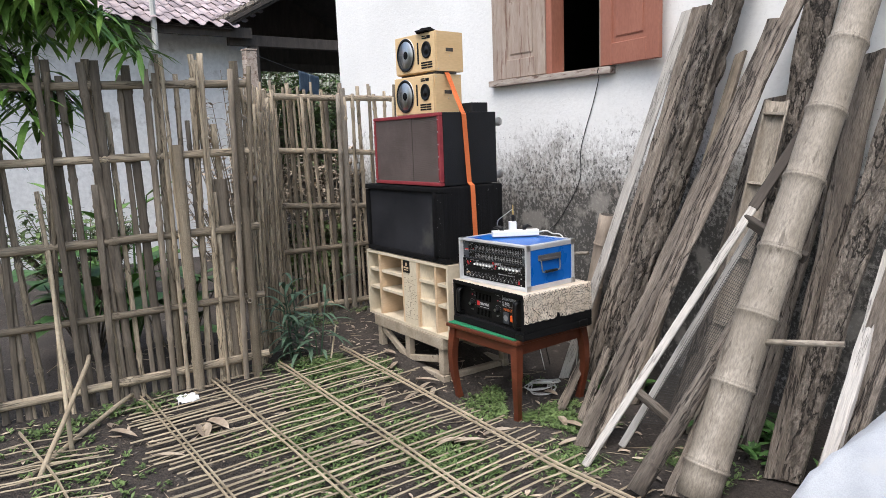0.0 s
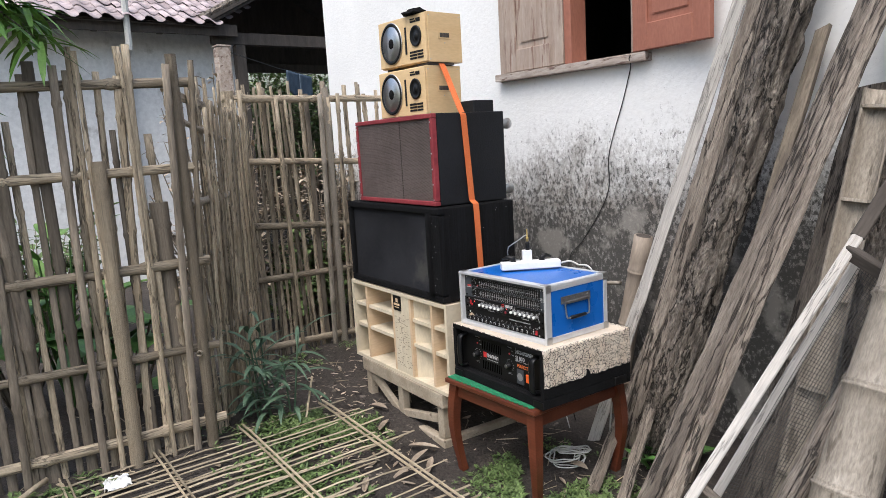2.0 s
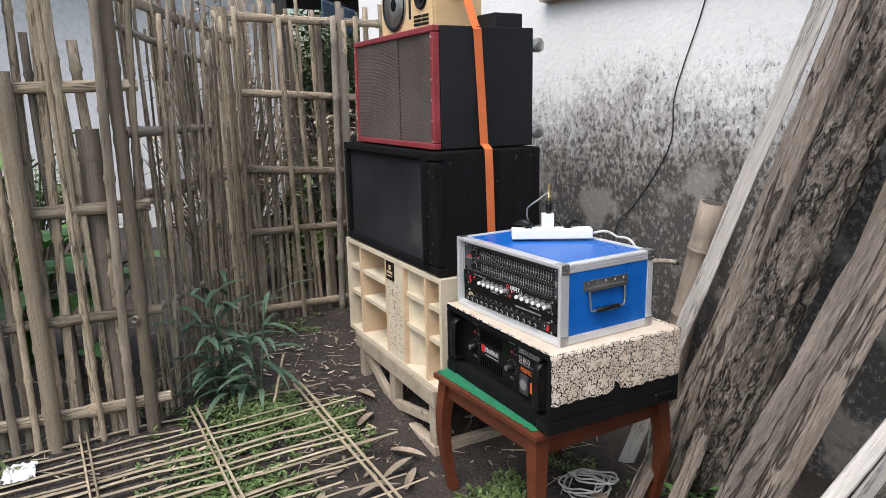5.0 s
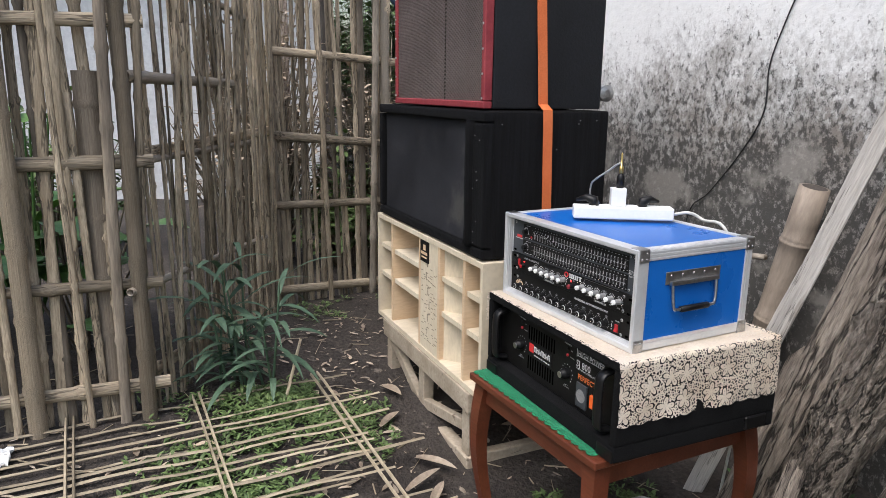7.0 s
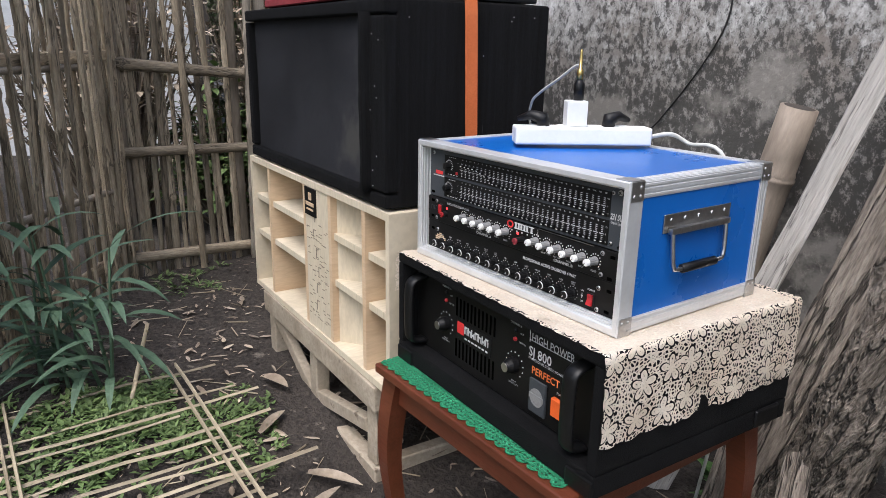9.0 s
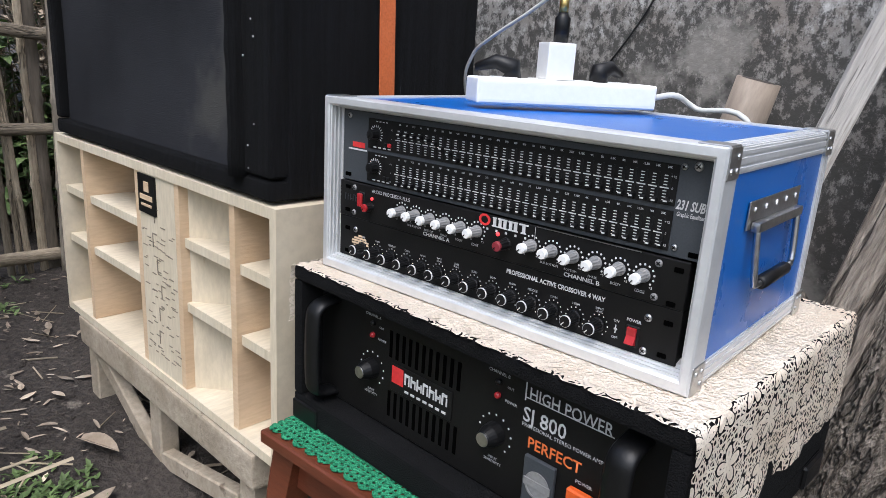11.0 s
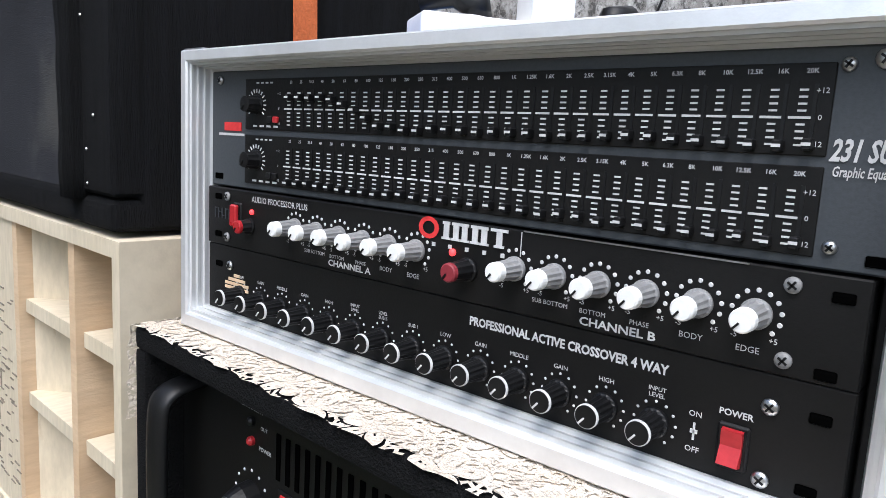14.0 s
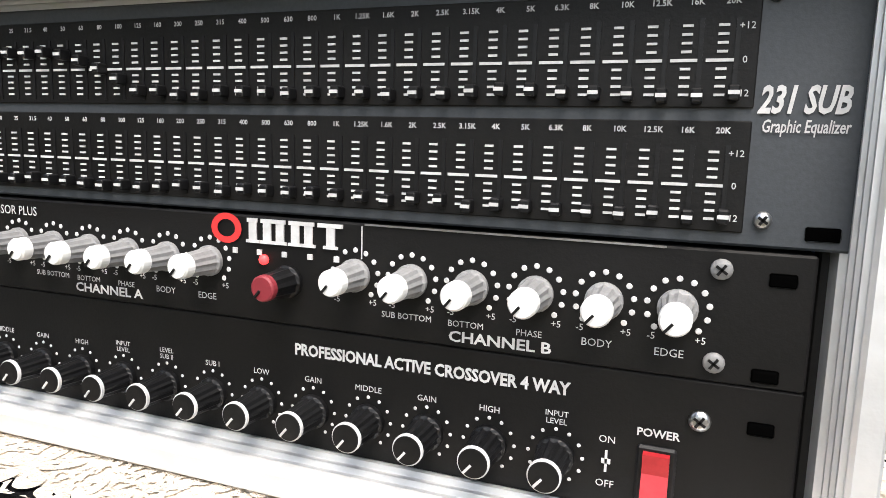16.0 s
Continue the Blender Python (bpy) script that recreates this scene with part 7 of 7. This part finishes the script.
def litter():
    """Fallen bamboo sheaths and dry leaves, curled, on the soil."""
    r = random.Random(9)
    bm = bmesh.new()
    areas = [(-1.9, -0.3, -0.6, 0.3, 260), (-1.1, 1.0, -2.2, -0.2, 420), (0.1, 1.4, -0.5, 0.5, 200), (-2.3, -1.0, -0.2, 0.8, 120), (-1.2, 0.2, -2.8, -1.7, 200)]
    for x0, x1, y0, y1, n in areas:
        for k in range(n):
            x, y, a = r.uniform(x0, x1), r.uniform(y0, y1), r.uniform(0, 6.28)
            s = r.choice((0.018, 0.025, 0.04, 0.06)) * r.uniform(0.6, 1.3)
            leaf(bm, (x, y, ground_height(x, y) + 0.004 + r.uniform(0, 0.01)), (math.cos(a), math.sin(a), r.uniform(-0.02, 0.15)), s, s * r.uniform(0.15, 0.4), 0.15, steps=3, fold=r.uniform(-0.6, 0.8))
    tagged(part("leaf_litter", bm, M_LEAF_DRY), "dry leaf litter scattered on the soil", "litter", kind="stuff")
    bm = bmesh.new()
    for k in range(420):
        x, y, a = r.uniform(-2.2, 1.4), r.uniform(-2.6, 0.6), r.uniform(0, 6.28)
        L = r.uniform(0.03, 0.16)
        z = ground_height(x, y) + 0.004
        d = Vector((math.cos(a), math.sin(a), r.uniform(-0.03, 0.08))) * L
        tube(bm, [(x, y, z), Vector((x, y, z)) + d], r.uniform(0.001, 0.0028), 4)
    tagged(part("twig_litter", bm, M_STRAW), "broken straw-coloured twigs on the soil", "litter", kind="stuff")
    bm = bmesh.new()
    for k in range(700):
        x, y = r.uniform(-2.2, 1.4), r.uniform(-2.6, 0.7)
        s = r.uniform(0.003, 0.011)
        z = ground_height(x, y)
        vs = bmesh.ops.create_icosphere(bm, subdivisions=1, radius=s, matrix=Matrix.Translation((x, y, z + s * 0.2)) @ Matrix.Diagonal((1, r.uniform(0.7, 1.2), 0.6, 1)))
    tagged(part("soil_crumbs", bm, M_SOIL), "loose crumbs of dark soil", "soil", kind="stuff")
    # larger pale sheaths, each a thing
    for k, (x, y, a, L, w) in enumerate(((-0.55, -0.17, 0.6, 0.16, 0.035), (-0.74, -0.22, 2.2, 0.13, 0.03), (-0.38, -0.28, 2.0, 0.17, 0.03), (0.30, -0.55, 1.0, 0.16, 0.03), (-0.62, -1.42, 0.2, 0.2, 0.06), (0.0, -0.95, 0.5, 0.10, 0.045), (0.62, -0.16, 1.3, 0.16, 0.03), (-1.02, -0.10, 0.3, 0.12, 0.04), (0.5, 0.02, 2.6, 0.12, 0.04), (-0.3, -0.42, 1.8, 0.14, 0.028), (-0.45, -1.49, 2.9, 0.17, 0.075), (-0.25, -0.60, 2.5, 0.13, 0.03), (0.26, -0.62, 1.2, 0.15, 0.035), (0.47, 0.04, 0.2, 0.12, 0.04), (-0.29, -0.24, 2.4, 0.15, 0.03), (0.31, -0.37, 1.2, 0.17, 0.04), (0.09, 0.29, 0.1, 0.10, 0.04), (-0.43, -1.75, 0.9, 0.16, 0.03), (-0.78, -1.84, 0.4, 0.2, 0.035))):
        t = thing("bamboo_sheath", (x, y, ground_height(x, y) + 0.006), "curled pale dry bamboo sheath on the soil", "dry leaf", "fallen sheaths")
        bm = bmesh.new()
        leaf(bm, (0, 0, 0.012), (math.cos(a), math.sin(a), 0.08), L, w, 0.12, steps=6, fold=0.7)
        thicken(bm, 0.0012)
        part("sheath", bm, M_LEAF_DRY, t)


litter()


def build_tree():
    """A tree overhanging the fence with long narrow drooping leaves."""
    t = thing("mango_tree", (-1.55, -2.36, 0.15), "tree with long narrow drooping green leaves", "tree")
    bm = bmesh.new()
    tube(bm, [(-0.30, -1.55, -0.05), (-0.22, -1.15, 0.8), (-0.08, -0.40, 1.7), (0.05, 0.0, 2.6)], [0.07, 0.06, 0.05, 0.03], 10)
    part("trunk", bm, M_BARK, t, smooth=True)
    r = random.Random(21)
    bl = bmesh.new()
    for k in range(64):
        base = Vector((0.02, 0.03, r.uniform(1.6, 2.55)))
        # tips spread over the fence, lower ones closer in
        z = r.uniform(1.35, 2.75)
        reach = 0.55 + 0.50 * min(1, max(0, (z - 1.3) / 0.7))
        tip = Vector((r.uniform(-0.1, 0.75), r.uniform(-0.5, 1) * reach, z))
        mid_ = base.lerp(tip, 0.5) + Vector((0, 0, 0.12))
        bm = bmesh.new()
        tube(bm, [base, mid_, tip], [0.012, 0.008, 0.003], 5)
        part("limb", bm, M_BARK, t)
        for i in range(5):
            c = mid_.lerp(tip, i / 4)
            for j in range(13):
                b = r.uniform(0, 6.28)
                leaf(bl, c + Vector((r.uniform(-0.05, 0.05), r.uniform(-0.05, 0.05), r.uniform(-0.04, 0.04))), (math.cos(b), math.sin(b), r.uniform(-0.9, 0.25)), r.uniform(0.16, 0.28), r.uniform(0.024, 0.040), r.uniform(0.5, 1.2), steps=4)
    part("crown", bl, M_LEAF_FRESH, t)["kind"] = "stuff"


build_tree()


def build_bush(name, loc, h, w, n, size, label, material, seed, big=False):
    t = thing(name, loc, label, "bush")
    r = random.Random(seed)
    st = bmesh.new()
    lf = bmesh.new()
    for k in range(n):
        a = r.uniform(0, 6.28)
        rad = w * math.sqrt(r.random())
        tip = Vector((math.cos(a) * rad, math.sin(a) * rad, h * r.uniform(0.35, 1.0) * (1 - 0.4 * (rad / w) ** 2)))
        tube(st, [(tip.x * 0.15, tip.y * 0.15, 0), tip * 0.6, tip], [0.008, 0.006, 0.003], 4)
        for i in range(1 if big else 9):
            b = r.uniform(0, 6.28)
            leaf(lf, tip * r.uniform(0.7, 1.0), (math.cos(b), math.sin(b), r.uniform(0.0, 0.8)), size * r.uniform(0.6, 1.3), size * (0.55 if big else 0.35), 1.0, steps=4)
    part("stem", st, M_BAMBOO_DARK, t)["kind"] = "stuff"
    part("foliage", lf, material, t)["kind"] = "stuff"


build_bush("broadleaf_plant", (-2.30, -1.63, 0.1), 1.0, 0.38, 22, 0.38, "broad-leaved green plant behind the fence", M_LEAF, 1, True)
build_bush("broadleaf_plant", (-1.91, -1.15, 0.1), 0.9, 0.3, 14, 0.34, "broad-leaved green plant behind the fence", M_LEAF, 2, True)
build_bush("dry_bush", (-3.27, -0.06, 0.05), 2.35, 0.55, 170, 0.09, "dry pale twiggy bush behind the fence", M_LEAF_DRY, 3)
build_bush("dry_bush", (-3.31, 0.87, 0.05), 1.7, 0.55, 130, 0.10, "brown and green bush behind the fence", M_LEAF_DRY, 4)
build_bush("green_bush", (-4.03, -1.32, 0.1), 1.3, 0.6, 110, 0.12, "green bush in the neighbour's yard", M_LEAF_WEED, 5)
build_bush("green_bush", (-3.03, 0.5, 0.05), 1.0, 0.4, 90, 0.12, "green bush behind the fence", M_LEAF_WEED, 6)
build_bush("hedge", (-14.0, 6.4, 0), 5.0, 2.6, 420, 0.26, "tall green hedge beyond the shed", M_LEAF_WEED, 7)
build_bush("hedge", (-12.4, 4.4, 0), 4.4, 2.0, 420, 0.24, "tall yellow-green hedge beyond the shed", M_LEAF_WEED, 8)

# washing on a line from the post to the shed
wl = thing("washing_line", (-3.45, 0.16, 2.32), "cord with dark blue wet jeans hung over it", "washing")
A_, B_ = Vector((0, 0.05, 0.02)), Vector((-2.40, 2.0, 0.12))
bm = bmesh.new()
tube(bm, [A_, A_.lerp(B_, 0.5) - Vector((0, 0, 0.03)), B_], 0.004, 5)
part("cord", bm, M_CABLE, wl)
for u0, u1, zl in ((0.58, 0.76, -0.24), (0.77, 0.97, -0.26)):
    bm = bmesh.new()
    g = []
    for j in range(9):
        row = []
        for i in range(13):
            u, v = i / 12, j / 8
            p = A_.lerp(B_, u0 + (u1 - u0) * u) + Vector((0.03 * math.sin(u * 19) * v + 0.01, 0.0, -0.03 + zl * v + 0.04 * math.sin(u * 9) * v))
            row.append(bm.verts.new(p))
        g.append(row)
    for r0, r1 in zip(g, g[1:]):
        for i in range(12):
            bm.faces.new((r0[i], r0[i + 1], r1[i + 1], r1[i]))
    thicken(bm, 0.008)
    part("jeans", bm, M_JEANS, wl, smooth=True)


def plastic_scrap():
    """A crumpled bit of white film on the soil."""
    x, y = -0.93, -1.42
    t = thing("plastic_scrap", (x, y, ground_height(x, y) + 0.004), "crumpled scrap of white plastic film on soil", "litter")
    bm = bmesh.new()
    bmesh.ops.create_grid(bm, x_segments=14, y_segments=12, size=0.5)
    for v in bm.verts:
        u, w = v.co.x, v.co.y
        v.co = (u * 0.13 + 0.02 * noise.noise((u * 4, w * 4, 7)), w * 0.10 + 0.02 * noise.noise((u * 4, w * 4, 9)), 0.016 + 0.028 * noise.noise((u * 6, w * 6, 3)))
    thicken(bm, 0.0006)
    part("film", bm, M_WHITEPLASTIC, t)


plastic_scrap()


def broad_plant():
    """A plant with broad fresh leaves on upright stalks beyond the fence."""
    x, y = -2.23, -1.38
    t = thing("broad_leaf_plant", (x, y, 0.1), "plant with broad fresh green leaves beyond the fence", "plant")
    r = random.Random(31)
    for k in range(15):
        a, h = r.uniform(0, 6.28), r.uniform(0.45, 1.15)
        d = Vector((math.cos(a), math.sin(a), 0))
        top = d * r.uniform(0.06, 0.28) + Vector((0, 0, h))
        bm = bmesh.new()
        tube(bm, [(0, 0, -0.02), top * 0.5 + d * 0.02, top], [0.012, 0.009, 0.005], 6)
        part("stalk", bm, M_LEAF, t)
        bm = bmesh.new()
        leaf(bm, top, (d.x, d.y, r.uniform(0.2, 0.9)), r.uniform(0.22, 0.36), r.uniform(0.07, 0.11), 0.5, steps=7, fold=0.3)
        thicken(bm, 0.001)
        part("leaf", bm, M_LEAF_FRESH, t)


broad_plant()
